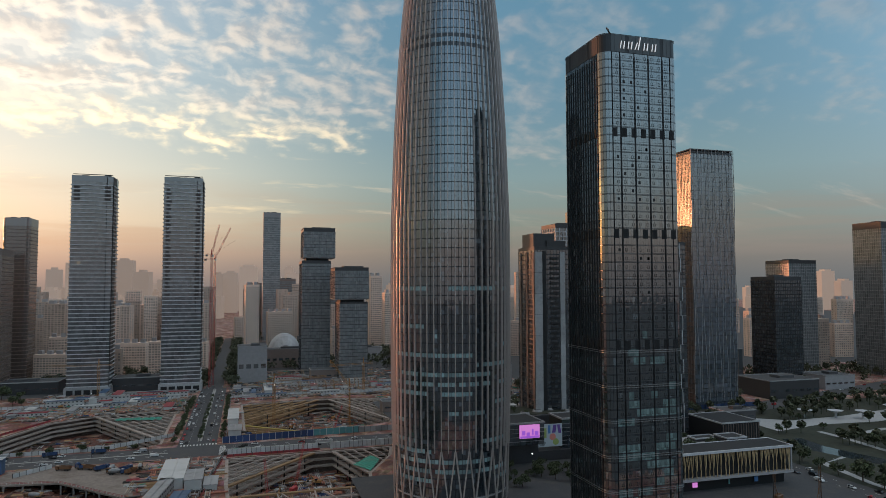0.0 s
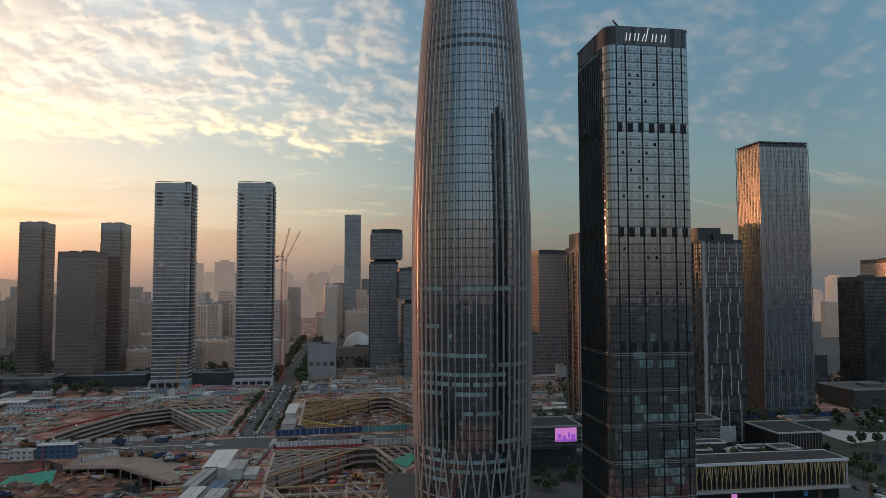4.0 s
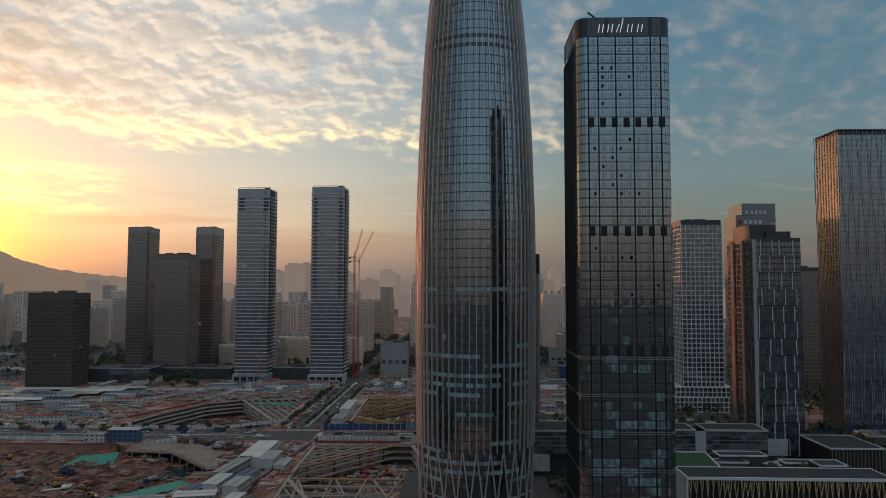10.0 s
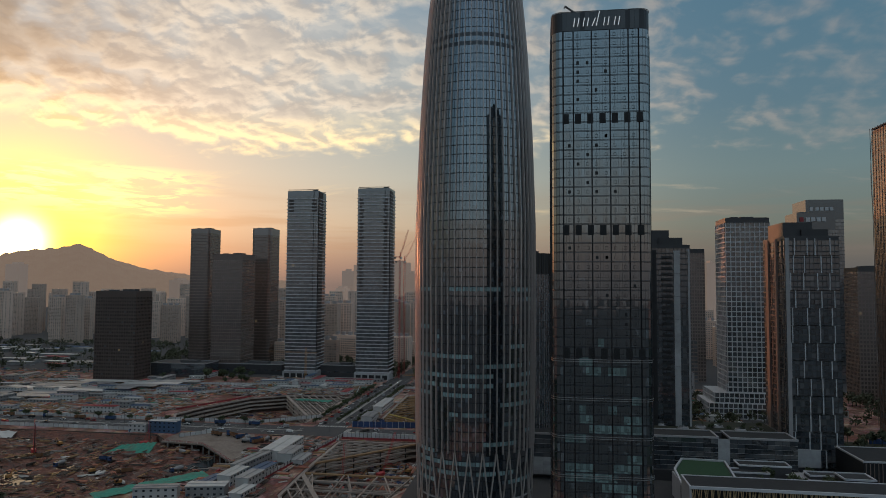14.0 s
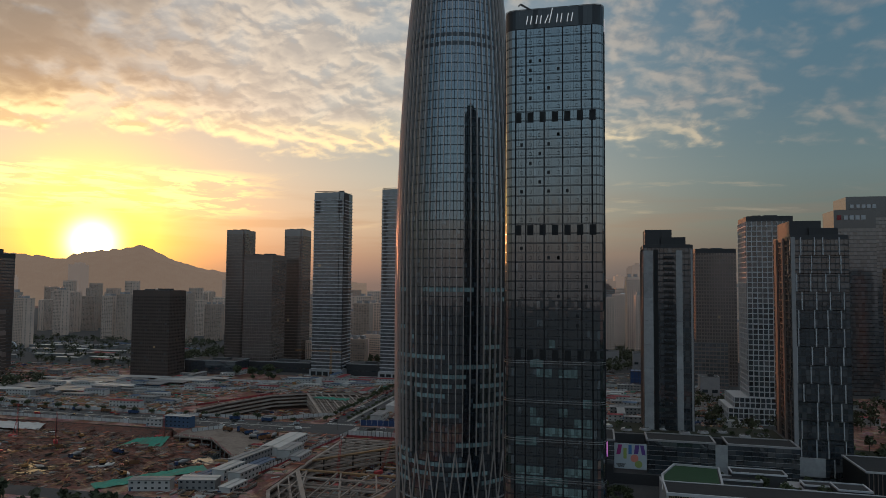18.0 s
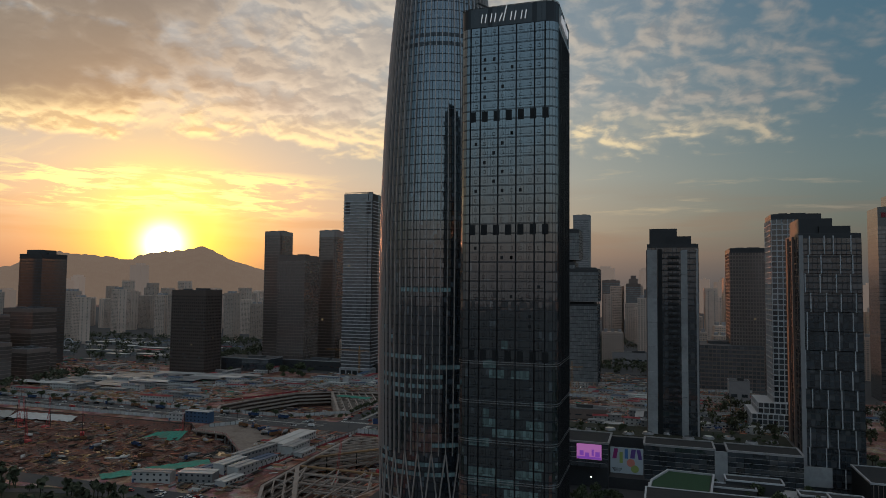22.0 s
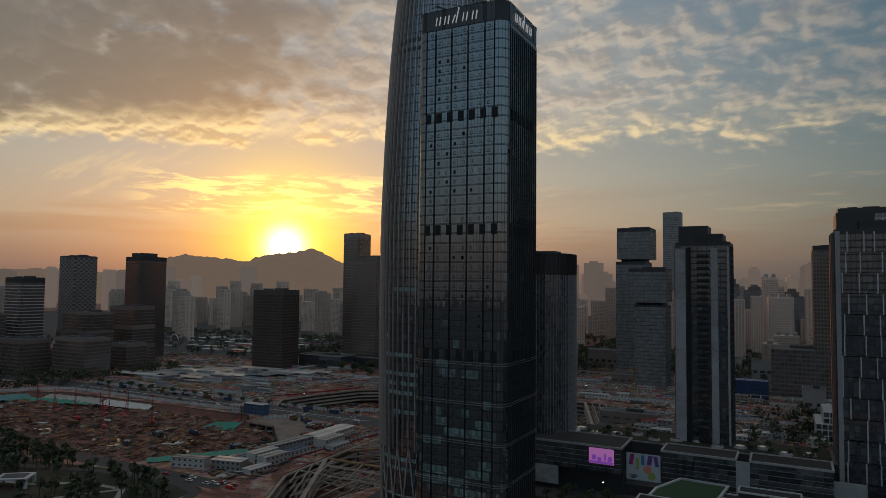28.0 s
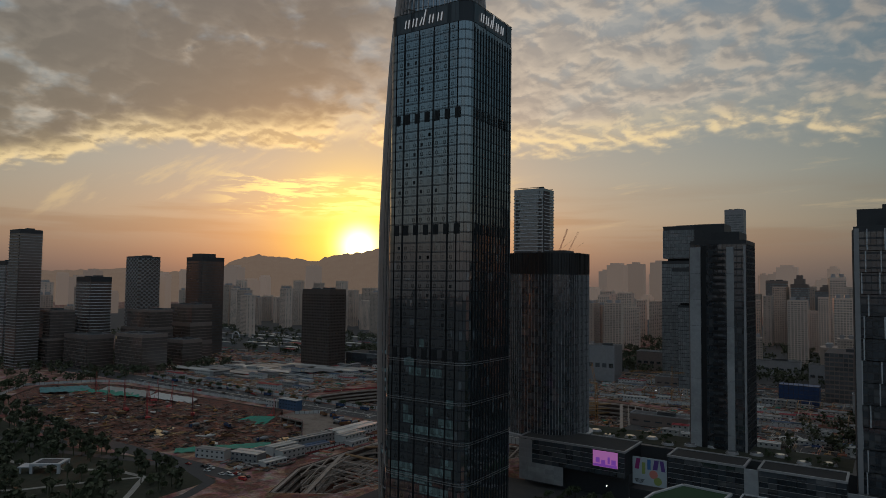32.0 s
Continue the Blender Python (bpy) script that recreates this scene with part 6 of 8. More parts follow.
for i in range(18):
    a0, a1 = math.pi * i / 18, math.pi * (i + 1) / 18
    for j in range(6):
        y0, y1 = -24 + 8 * j, -16 + 8 * j
        s0, s1 = (0.62, 0.80, 0.92, 0.98, 1.0, 0.96, 0.86)[j:j + 2]
        shell.quad((-27 * math.cos(a0) * s0, y0, 42 * math.sin(a0) * s0), (-27 * math.cos(a1) * s0, y0, 42 * math.sin(a1) * s0),
                   (-27 * math.cos(a1) * s1, y1, 42 * math.sin(a1) * s1), (-27 * math.cos(a0) * s1, y1, 42 * math.sin(a0) * s1))
part("shell", shell, M["stone_grey"], sh)
part("glass_front", Mesh().quad(*[(-16.4 * math.cos(math.pi * i / 18), -23.5, 25.6 * math.sin(math.pi * i / 18)) for i in range(19)]), M["dark_glass"], sh)
rib = Mesh()
for i in range(18):
    a0, a1 = math.pi * i / 18, math.pi * (i + 1) / 18
    rib.beam((-16.7 * math.cos(a0), -24.2, 26 * math.sin(a0)), (-16.7 * math.cos(a1), -24.2, 26 * math.sin(a1)), 1.0)
part("front_arch", rib, M["slab_grey"], sh)


# ---- shopping centre and the low halls before it ----
M["roof_dark"] = material("roof_dark", (0.030, 0.030, 0.031), rough=0.9, vary=0.2, grain=0.25, scale=0.4, dirt=0.4, dirt_color=(0.06, 0.055, 0.05))


def glass_bar(x0, x1, y0, y1, z0, z1, label):
    """A long low bar of banded dark glass under a flat white-edged roof."""
    t = thing("shopping_centre", (x0 + x1) / 2, (y0 + y1) / 2, z0, label, "shopping centre")
    w, d, h = x1 - x0, y1 - y0, z1 - z0
    bd = part("body", Mesh().box((0, 0, h / 2), (w - 0.4, d - 0.4, h)), M["louvre"], t)
    n = max(3, int(h / 2.6))
    for i in range(n):
        z = (i + 0.5) * h / n
        k = max(1, int(w / 4))
        for j in range(k):
            part("pane", Mesh().box((-w / 2 + (j + 0.5) * w / k, -d / 2, z), (w / k - 0.15, 0.2, h / n - 0.35)), M["dark_glass"], bd)
        part("band", Mesh().box((0, -d / 2 - 0.12, (i + 1) * h / n - 0.1), (w, 0.3, 0.16)), M["slab_grey"], bd)
    rim = Mesh()
    for c, s in (((0, -d / 2, h + 0.4), (w + 0.8, 1.0, 1.0)), ((0, d / 2, h + 0.4), (w + 0.8, 1.0, 1.0)), ((-w / 2, 0, h + 0.4), (1.0, d, 1.0)), ((w / 2, 0, h + 0.4), (1.0, d, 1.0))):
        rim.box(c, s)
    part("roof_edge", rim, M["slab_grey"], t)
    part("roof", Mesh().box((0, 0, h + 0.25), (w - 1, d - 1, 0.4)), M["roof_dark"], t)
    return t


glass_bar(197.5, 234, 397, 416, 6, 24.5, "long dark glass shopping centre wing with a grey-edged roof")
glass_bar(240.5, 277, 397, 416, 6, 24.5, "long dark glass shopping centre wing with a grey-edged roof")
lw = glass_bar(118, 179, 384, 412, 13, 26, "dark glass shopping centre wing with a video screen")
for k in range(5):
    for j in range(4):
        part("stone_panel", Mesh().box((-27.6 + k * 5.3, -13.9, -8.6 + j * 2.5), (5.2, 0.6, 2.42)), M["stone_grey"], lw)
for j in range(5):
    part("stone_panel", Mesh().box((-26.4, -14.3, 1.4 + j * 2.5), (8.0, 0.6, 2.42)), M["slab_grey"], lw)
part("stone_wall", Mesh().box((-0.2, 4, -6.5), (60.6, 20, 12.9)), M["dark_panel"], lw)
scr = thing("video_screen", 168.8, 383.4, 17.5, "large lit video screen showing magenta and violet shapes", "video screen")
M["screen_pink"] = material("screen_pink", (0.1, 0.05, 0.1), emit=(0.62, 0.22, 0.62), strength=0.55)
M["screen_violet"] = material("screen_violet", (0.1, 0.05, 0.1), emit=(0.30, 0.08, 0.62), strength=0.5)
part("panel", Mesh().box((0, 0, 4), (13.4, 0.5, 8.2)), M["screen_pink"], scr)
part("frame", Mesh().box((0, 0.3, 4), (14.2, 0.4, 9.0)), M["steel_dark"], scr)
for x, z, w, h, mat in ((-4, 3.2, 2.2, 2.6, "screen_violet"), (-1, 2.2, 2.2, 2.6, "screen_violet"), (2, 3.6, 1.2, 3.4, "screen_violet"), (4.6, 2.8, 2.4, 2.6, "screen_violet"), (0, 0.7, 12.8, 1.2, "screen_violet")):
    part("shape", Mesh().box((x, -0.28, z), (w, 0.06, h)), M[mat], scr)
po = thing("poster", 188.2, 396.2, 8.2, "large pale poster of bold coloured shapes", "poster")
# the poster is no lamp: a faint glow is added to its colours
for key, c in (("poster_pale", (0.36, 0.42, 0.46)), ("poster_plum", (0.26, 0.03, 0.16)), ("poster_violet", (0.10, 0.05, 0.22)), ("poster_green", (0.25, 0.32, 0.10)), ("poster_coral", (0.55, 0.20, 0.16)), ("poster_blue", (0.06, 0.16, 0.36))):
    M[key] = material(key, c, rough=0.5, emit=c, strength=0.04)
part("sheet", Mesh().box((0, 0, 7), (17.8, 0.4, 14.2)), M["poster_pale"], po)
for x, z, w, h, lean, mat in ((-6.2, 10.6, 2.2, 5.6, 0.5, "poster_plum"), (-3.0, 8.6, 1.8, 6.0, 0, "poster_green"), (-0.2, 10.8, 1.8, 5.2, 0, "poster_blue"), (3.4, 11.0, 2.4, 5.0, 0.4, "poster_violet"), (6.8, 10.8, 2.0, 5.4, -0.5, "poster_violet")):
    part("shape", Mesh().quad((x - lean - w / 2, -0.26, z - h / 2), (x - lean + w / 2, -0.26, z - h / 2), (x + lean + w / 2, -0.26, z + h / 2), (x + lean - w / 2, -0.26, z + h / 2)), M[mat], po)
for x, z, r, mat in ((2.2, 6.0, 2.2, "poster_coral"), (4.4, 2.8, 2.1, "poster_green")):
    part("shape", Mesh().quad(*[(x + r * math.cos(2 * math.pi * i / 20), -0.27, z + r * math.sin(2 * math.pi * i / 20)) for i in range(20)]), M[mat], po)
for k in range(4):
    part("text_bar", Mesh().box((-5.2, -0.24, 2.6 - k * 0.55), (5.6 - k * 0.8, 0.06, 0.26)), M["louvre"], po)

pod = thing("podium", 200, 408, 0, "dark lower storeys of the shopping centre", "podium")
part("body", Mesh().box((-2, 8, 3), (164, 44, 6.0)).box((-2, 34, 11), (164, 34, 22.0)), M["dark_panel"], pod)
part("white_wall", Mesh().box((37.2, -10.6, 15.2), (6.4, 1.0, 18)), M["stone_grey"], pod)
part("white_wall", Mesh().box((84, -6, 14), (14, 1.0, 10)), M["stone_grey"], pod)
part("garden", Mesh().box((-2, 36, 22.1), (160, 30, 0.3)), M["lawn"], pod)
for k in range(13):
    x = -70 + k * 11.5
    r = Mesh()
    r.tube((x, 30 + 5 * math.sin(k * 2.1), 0), 3.6, 3.0, 22.2, 23.4, 14)
    part("skylight", r, M["slab_grey"], pod)
    g = Mesh()
    g.tube((x, 30 + 5 * math.sin(k * 2.1), 0), 2.6, 2.4, 23.4, 23.6, 14)
    part("skylight_glass", g, M["grey_glass"], pod)

# dark slatted block at the road end
sb = thing("slatted_block", 316, 390, 0, "dark low block with close upright slats and a pale roof edge", "building")
part("body", Mesh().box((0, 0, 10), (30, 34, 20)), M["louvre"], sb)
for k in range(17):
    if k < 15:
        part("slat", Mesh().box((-14 + k * 2, -17.2, 10), (0.3, 0.5, 19)), M["stone_brown"], sb)
    part("slat", Mesh().box((15.2, -16 + k * 2, 10), (0.5, 0.3, 19)), M["stone_brown"], sb)
part("roof", Mesh().box((0, 0, 20.2), (29, 33, 0.4)), M["roof_dark"], sb)
part("roof_edge", Mesh().box((0, -17, 20.3), (31, 0.8, 0.9)).box((0, 17, 20.3), (31, 0.8, 0.9)).box((-15, 0, 20.3), (0.8, 34, 0.9)).box((15, 0, 20.3), (0.8, 34, 0.9)), M["stone_grey"], sb)

# hall with branching timber columns
bh = thing("timber_hall", 248, 318.5, 0, "low dark-roofed hall with branching timber columns before its glass", "hall")
part("base", Mesh().box((0, 2, 3.2), (92, 14, 6.4)), M["louvre"], bh)
part("floor_slab", Mesh().box((0, 0, 6.9), (97, 19.4, 1.2)), M["slab_grey"], bh)
part("glass_wall", Mesh().box((0, 1.2, 14), (93, 15, 13)), M["louvre"], bh)
part("roof", Mesh().box((0, 0, 21.0), (95.5, 17.6, 0.5)), M["roof_dark"], bh)
part("roof_edge", Mesh().box((0, -9.3, 20.8), (97, 0.8, 1.3)).box((0, 9.3, 20.8), (97, 0.8, 1.3)).box((-48.1, 0, 20.8), (0.8, 17.8, 1.3)).box((48.1, 0, 20.8), (0.8, 17.8, 1.3)), M["slab_white"], bh)
part("end_wall", Mesh().box((-47.9, 0, 14), (0.9, 17.8, 13)), M["slab_white"], bh)
part("end_wall", Mesh().box((47.9, 0, 14), (0.9, 17.8, 13)), M["slab_grey"], bh)
rnd = random.Random(8)
for k in range(36):
    x = -46 + k * 2.63 + rnd.uniform(-0.4, 0.4)
    y = -8.6
    l, r = rnd.uniform(0.5, 1.5), rnd.uniform(0.5, 1.5)
    zf = rnd.uniform(10.0, 15.0)
    for a, b in (((x, y, 7.5), (x + rnd.uniform(-0.3, 0.3), y, zf)), ((x, y, zf), (x - l, y, 20.2)), ((x, y, zf), (x + r, y, 20.2)), ((x - l * 0.45, y, zf + 3), (x - l * 0.1, y, 20.2))):
        m = Mesh()
        m.beam(a, b, 0.34, 0.34)
        part("timber_branch", m, M["timber_pale"], bh)
for x, w, mat in ((-14, 3.0, "screen_pink"), (8, 0.8, "hoard_teal"), (26, 2.4, "poster_blue")):
    part("shop_sign", Mesh().box((x, -6.1, 3.4), (w, 0.3, 2.6)), M[mat], bh)
# green-roofed block
gr = thing("green_roof_block", 214, 352, 0, "white-edged block with a green turf roof", "building")
gp = [(-14, -24), (13, -24), (18, 24), (-4, 26), (-12, 4)]
part("body", Mesh().prism(gp, 0, 16.4), M["dark_panel"], gr)
part("turf", Mesh().prism([(x * 0.93, y * 0.93) for x, y in gp], 16.4, 16.7), M["turf"], gr)
rim = Mesh()
for a, b in zip(gp, gp[1:] + gp[:1]):
    rim.beam((*a, 16.7), (*b, 16.7), 1.0, 1.1)
part("roof_edge", rim, M["slab_white"], gr)
part("end_wall", Mesh().box((-13.2, -10, 10), (0.8, 26, 12)), M["slab_white"], gr)
for x0, y0, w, d, h in ((250, 372, 26, 10, 17), (276, 360, 16, 8, 16), (240, 364, 20, 8, 15), (285, 346, 14, 12, 19)):
    t = thing("low_pavilion", x0, y0, 0, "low dark roof terrace with a pale edge", "building")
    part("body", Mesh().box((0, 0, h / 2), (w, d, h)), M["dark_panel"], t)
    part("roof_edge", Mesh().box((0, -d / 2, h + 0.3), (w + 0.5, 0.7, 0.8)).box((0, d / 2, h + 0.3), (w + 0.5, 0.7, 0.8)).box((-w / 2, 0, h + 0.3), (0.7, d, 0.8)).box((w / 2, 0, h + 0.3), (0.7, d, 0.8)), M["slab_white"], t)
    part("roof", Mesh().box((0, 0, h + 0.1), (w - 0.6, d - 0.6, 0.2)), M["roof_dark"], t)
tc = thing("court_floor", 255, 362, 0, "raised planted court between the halls", "court")
part("slab", Mesh().box((0, 0, 5.5), (70, 40, 11)), M["path_stone"], tc)
part("canopy", Mesh().prism([(8, -8), (26, -12), (30, 2), (16, 8), (4, 2)], 14, 14.4), M["slab_grey"], tc)
part("canopy_post", Mesh().tube((16, -2, 0), 0.5, 0.5, 11, 14, 10), M["slab_grey"], tc)


# ---- building sites ----
def hoarding(p, q, mats, label, h=2.6, step=3.6, category="fence", far=False, post_mat="steel_dark"):
    """A site fence of separate panels with posts."""
    (x0, y0), (x1, y1) = p, q
    l = math.hypot(x1 - x0, y1 - y0)
    a = math.degrees(math.atan2(y1 - y0, x1 - x0))
    t = thing("site_fence", x0, y0, 0.05, label, category, rz=a)
    n = max(1, round(l / step))
    st = l / n
    post = Mesh().box((0, 0.1, h / 2 + 0.1), (0.3, 0.3, h + 0.2)).data("post", [M[post_mat]])
    pans = [Mesh().box((0, 0, h / 2), (st - 0.25, 0.09, h)).data("fence_panel", [M[m]]) for m in mats]
    if far:
        m = Mesh()
        for i in range(n):
            m.box(((i + 0.5) * st, 0, h / 2), (st - 0.25, 0.09, h), mi=i % len(mats)).box((i * st, 0.1, h / 2 + 0.1), (0.22, 0.25, h + 0.2), mi=len(mats))
        part("fence_run", m, [M[k] for k in mats] + [M["steel_dark"]], t, kind="stuff")
        return t
    for i in range(n):
        part("fence_panel", pans[i % len(pans)], None, t, at=shift((i + 0.5) * st, 0, 0))
        part("post", post, None, t, at=shift(i * st, 0, 0))
    return t


hoarding((-10, 466), (48, 466), ["hoard_white"], "white panelled site fence along the avenue", 4.2, 3.0)
hoarding((58, 466), (104, 466), ["hoard_white"], "white panelled site fence along the avenue", 4.2, 3.0)
hoarding((-14, 503.5), (50, 509), ["hoard_blue", "hoard_blue", "hoard_blue"], "blue printed site hoarding along the avenue", 4.6, 4.6, post_mat="hoard_white")
hoarding((50, 509), (84, 511), ["hoard_teal"], "teal printed site hoarding along the avenue", 4.6, 4.6, post_mat="hoard_white")
hoarding((84, 511), (120, 512), ["cabin_grey"], "grey site hoarding along the avenue", 4.0, 4.6)
for a, b in (((-430, 503), (-190, 503)), ((-188, 503), (-92, 505)), ((-92, 505), (-50, 536)), ((-50, 536), (-48, 628)), ((-48, 628), (-62, 700)),
             ((-402, 464), (-162, 464)), ((-128, 448), (-112, 466)), ((-12, 470), (-26, 350)), ((-462, 385), (-436, 440)), ((-436, 440), (-402, 464)), ((-462, 385), (-405, 330)), ((-405, 330), (-290, 298)), ((-290, 298), (-170, 280)),
             ((-430, 690), (-250, 690)), ((-250, 690), (-60, 712)), ((-14, 700), (150, 706)), ((-430, 560), (-200, 640)), ((-200, 640), (-190, 690)), ((-12, 512), (-12, 690))):
    hoarding(a, b, ["hoard_white", "cabin_white"], "low white site fence of sheet panels", 2.6, 4.2, far=min(a[1], b[1]) > 520 or min(a[0], b[0]) < -300)
hoarding((366, 513), (452, 513), ["hoard_blue", "truck_blue"], "blue printed site hoarding at the tower's foot", 4.0, 4.2, far=True)
# red cloth round the pit's edge
for a, b in (((-188, 545), (-152, 624)), ((-10, 463), (50, 464)), ((-24, 352), (-12, 460))):
    hoarding(a, b, ["hoard_red"], "red cloth railing at a pit's edge", 1.5, 4.0, "railing")
# gate frame over the fence
gf = thing("site_gate", 53, 466, 0, "white site gate frame with a slatted top", "gate")
for x in (-5, 5):
    part("gate_post", Mesh().box((x, 0, 3), (1.4, 1.4, 6)), M["hoard_white"], gf)
part("gate_beam", Mesh().box((0, 0, 5.6), (11, 1.2, 1.4)), M["hoard_white"], gf)
for k in range(9):
    part("slat", Mesh().box((-4.6 + k * 1.15, -0.8, 6.6), (0.5, 2.6, 0.3)), M["hoard_white"], gf)


M["cabin_glass"] = material("cabin_glass", (0.04, 0.045, 0.05), rough=0.15, ior=1.6, vary=0.4)


def cabin(x, y, w, d, storeys, rz, body, roof_mat, label, near=True):
    """A prefabricated site cabin with windows, door and roof."""
    t = thing("site_cabin", x, y, 0, label, "site cabin", "site cabins", rz=rz)
    h = storeys * 2.9
    bd = part("body", Mesh().box((0, 0, h / 2), (w, d, h)), M[body], t)
    rf = Mesh()
    rf.prism([(-w / 2 - 0.4, -d / 2 - 0.4), (w / 2 + 0.4, -d / 2 - 0.4), (w / 2 + 0.4, d / 2 + 0.4), (-w / 2 - 0.4, d / 2 + 0.4)], h, h + 0.25)
    rf.prism([(-w / 2 - 0.2, -0.3), (w / 2 + 0.2, -0.3), (w / 2 + 0.2, 0.3), (-w / 2 - 0.2, 0.3)], h + 0.2, h + 0.55)
    part("roof", rf, M[roof_mat], t)
    far = Mesh()
    for s in range(storeys):
        for k in range(max(1, int(w / 3.2))):
            xx = -w / 2 + (k + 0.5) * w / max(1, int(w / 3.2))
            for side in (-1, 1):
                if near:
                    part("window", Mesh().box((xx, side * (d / 2 + 0.02), s * 2.9 + 1.7), (1.3, 0.1, 1.0)), M["cabin_glass"], bd)
                else:
                    far.box((xx, side * (d / 2 + 0.02), s * 2.9 + 1.7), (1.3, 0.1, 1.0))
    if not near:
        part("far_window", far, M["cabin_glass"], bd, kind="stuff")
    if near:
        part("door", Mesh().box((-w / 2 + 0.9, -d / 2 - 0.04, 1.05), (0.9, 0.1, 2.1)), M["cabin_blue"], bd)
    return t


for x, y, w, d, s, rz, b, r in ((-38, 420, 44, 13, 2, 90, "cabin_white", "cabin_white"), (-26, 404, 22, 9, 2, 90, "cabin_white", "cabin_grey"), (-17, 400, 18, 7, 1, 90, "cabin_white", "cabin_grey"),
                                (-42, 382, 36, 7, 2, 82, "cabin_grey", "cabin_grey"), (-32, 372, 24, 8, 1, 82, "cabin_white", "cabin_blue"), (-40, 352, 20, 8, 2, 85, "cabin_white", "cabin_white"),
                                (-28, 348, 18, 8, 2, 85, "cabin_white", "cabin_grey"), (-50, 344, 22, 7, 1, 80, "cabin_blue", "cabin_blue"), (-42, 326, 20, 9, 2, 12, "cabin_grey", "cabin_white"),
                                (-66, 318, 22, 7, 2, 15, "cabin_white", "cabin_grey"), (-24, 330, 16, 7, 1, 85, "cabin_white", "cabin_white"), (-148, 462, 22, 7, 3, 0, "cabin_blue", "cabin_white"),
                                (-168, 461, 14, 6, 2, 0, "cabin_white", "cabin_grey"), (-8, 585, 46, 8, 2, 90, "cabin_white", "cabin_white"), (-6, 528, 22, 9, 2, 90, "cabin_white", "cabin_grey")):
    cabin(x, y, w, d, s, rz, b, r, f"{'two-storey' if s > 1 else 'single-storey'} {'blue' if b == 'cabin_blue' else 'pale'} prefabricated site cabin")
rnd = random.Random(31)
for x0, x1, y0, y1, n in ((-430, -215, 515, 680, 46), (-190, -60, 650, 755, 30), (-10, 150, 694, 765, 18), (-420, -200, 700, 770, 16), (150, 290, 470, 600, 26), (-700, -440, 640, 760, 20), (330, 420, 610, 760, 8), (160, 290, 600, 770, 24), (20, 150, 775, 860, 9)):
    for i in range(n):
        x, y = rnd.uniform(x0, x1), rnd.uniform(y0, y1)
        if abs(x - 214) < 24 and abs(y - 455) < 24 or abs(x + 357) < 40 and abs(y - 720) < 30:
            continue
        b, r = rnd.choice((("cabin_white", "cabin_white"), ("cabin_white", "cabin_blue"), ("cabin_grey", "cabin_grey"), ("cabin_white", "cabin_grey"), ("cabin_white", "hoard_red")))
        cabin(x, y, rnd.choice((12, 18, 24, 30)), rnd.choice((6, 7)), rnd.choice((1, 1, 2)), rnd.choice((0, 0, 90, 4)), b, r, "pale prefabricated site cabin with a sheet roof", False)
for a, b in (((75, 690), (300, 722)), ((130, 640), (290, 652)), ((20, 782), (150, 800)), ((150, 768), (300, 796)), ((118, 516), (190, 600)), ((60, 730), (200, 742))):
    hoarding(a, b, ["hoard_white", "cabin_white"], "low white site fence of sheet panels", 2.6, 4.2, far=True)
# open steel frames of halls under construction
for x, y, w, d in ((40, 830, 70, 40), (120, 840, 60, 34), (110, 745, 70, 26), (236, 740, 60, 30), (78, 735, 60, 24), (250, 680, 40, 30)):
    fr = thing("hall_frame", x, y, 0, "open steel frame of a hall being built", "steel frame", "hall frames")
    for k in range(int(w / 9) + 1):
        xx = -w / 2 + k * 9
        m = Mesh()
        m.beam((xx, -d / 2, 0), (xx, -d / 2, 7), 0.5).beam((xx, d / 2, 0), (xx, d / 2, 7), 0.5).beam((xx, -d / 2, 7), (xx, 0, 9), 0.6).beam((xx, 0, 9), (xx, d / 2, 7), 0.6)
        part("portal", m, M["beam_rust" if k % 3 else "beam"], fr)
    for yy, zz in ((-d / 2, 7), (0, 9), (d / 2, 7)):
        part("purlin", Mesh().beam((-w / 2, yy, zz), (w / 2, yy, zz), 0.5), M["beam"], fr)
bw = thing("wrapped_block", 222, 767, 0, "building shell wrapped in dark blue dust netting", "building")
part("body", Mesh().box((0, 0, 10), (34, 16, 20)), M["hoard_blue"], bw)
for k in range(9):
    part("scaffold_pole", Mesh().box((-17 + k * 4.25, -8.4, 11), (0.25, 0.25, 22)), M["steel_dark"], bw)
for z in (4, 8, 12, 16, 20):
    part("scaffold_deck", Mesh().box((0, -8.5, z), (34.4, 0.5, 0.2)), M["steel_dark"], bw)
# wide pale sheet roofs of the material yard
for k in range(14):
    x, y = -436 + 15 * (k % 7) + 72 * (k // 7), 566 + 19 * (k % 7) + 12 * (k // 7)
    sd = thing("yard_shed", x, y, 0, "wide low shed with a pale sheet roof", "shed", "yard sheds", rz=4)
    part("roof", Mesh().box((0, 0, 3.2), (62, 16, 0.3)), M["cabin_white" if k % 3 == 0 else "cabin_grey"], sd)
    for px in (-28, -9, 9, 28):
        for py in (-7, 7):
            part("post", Mesh().box((px, py, 1.6), (0.3, 0.3, 3.2)), M["steel_dark"], sd)

yard = random.Random(52)
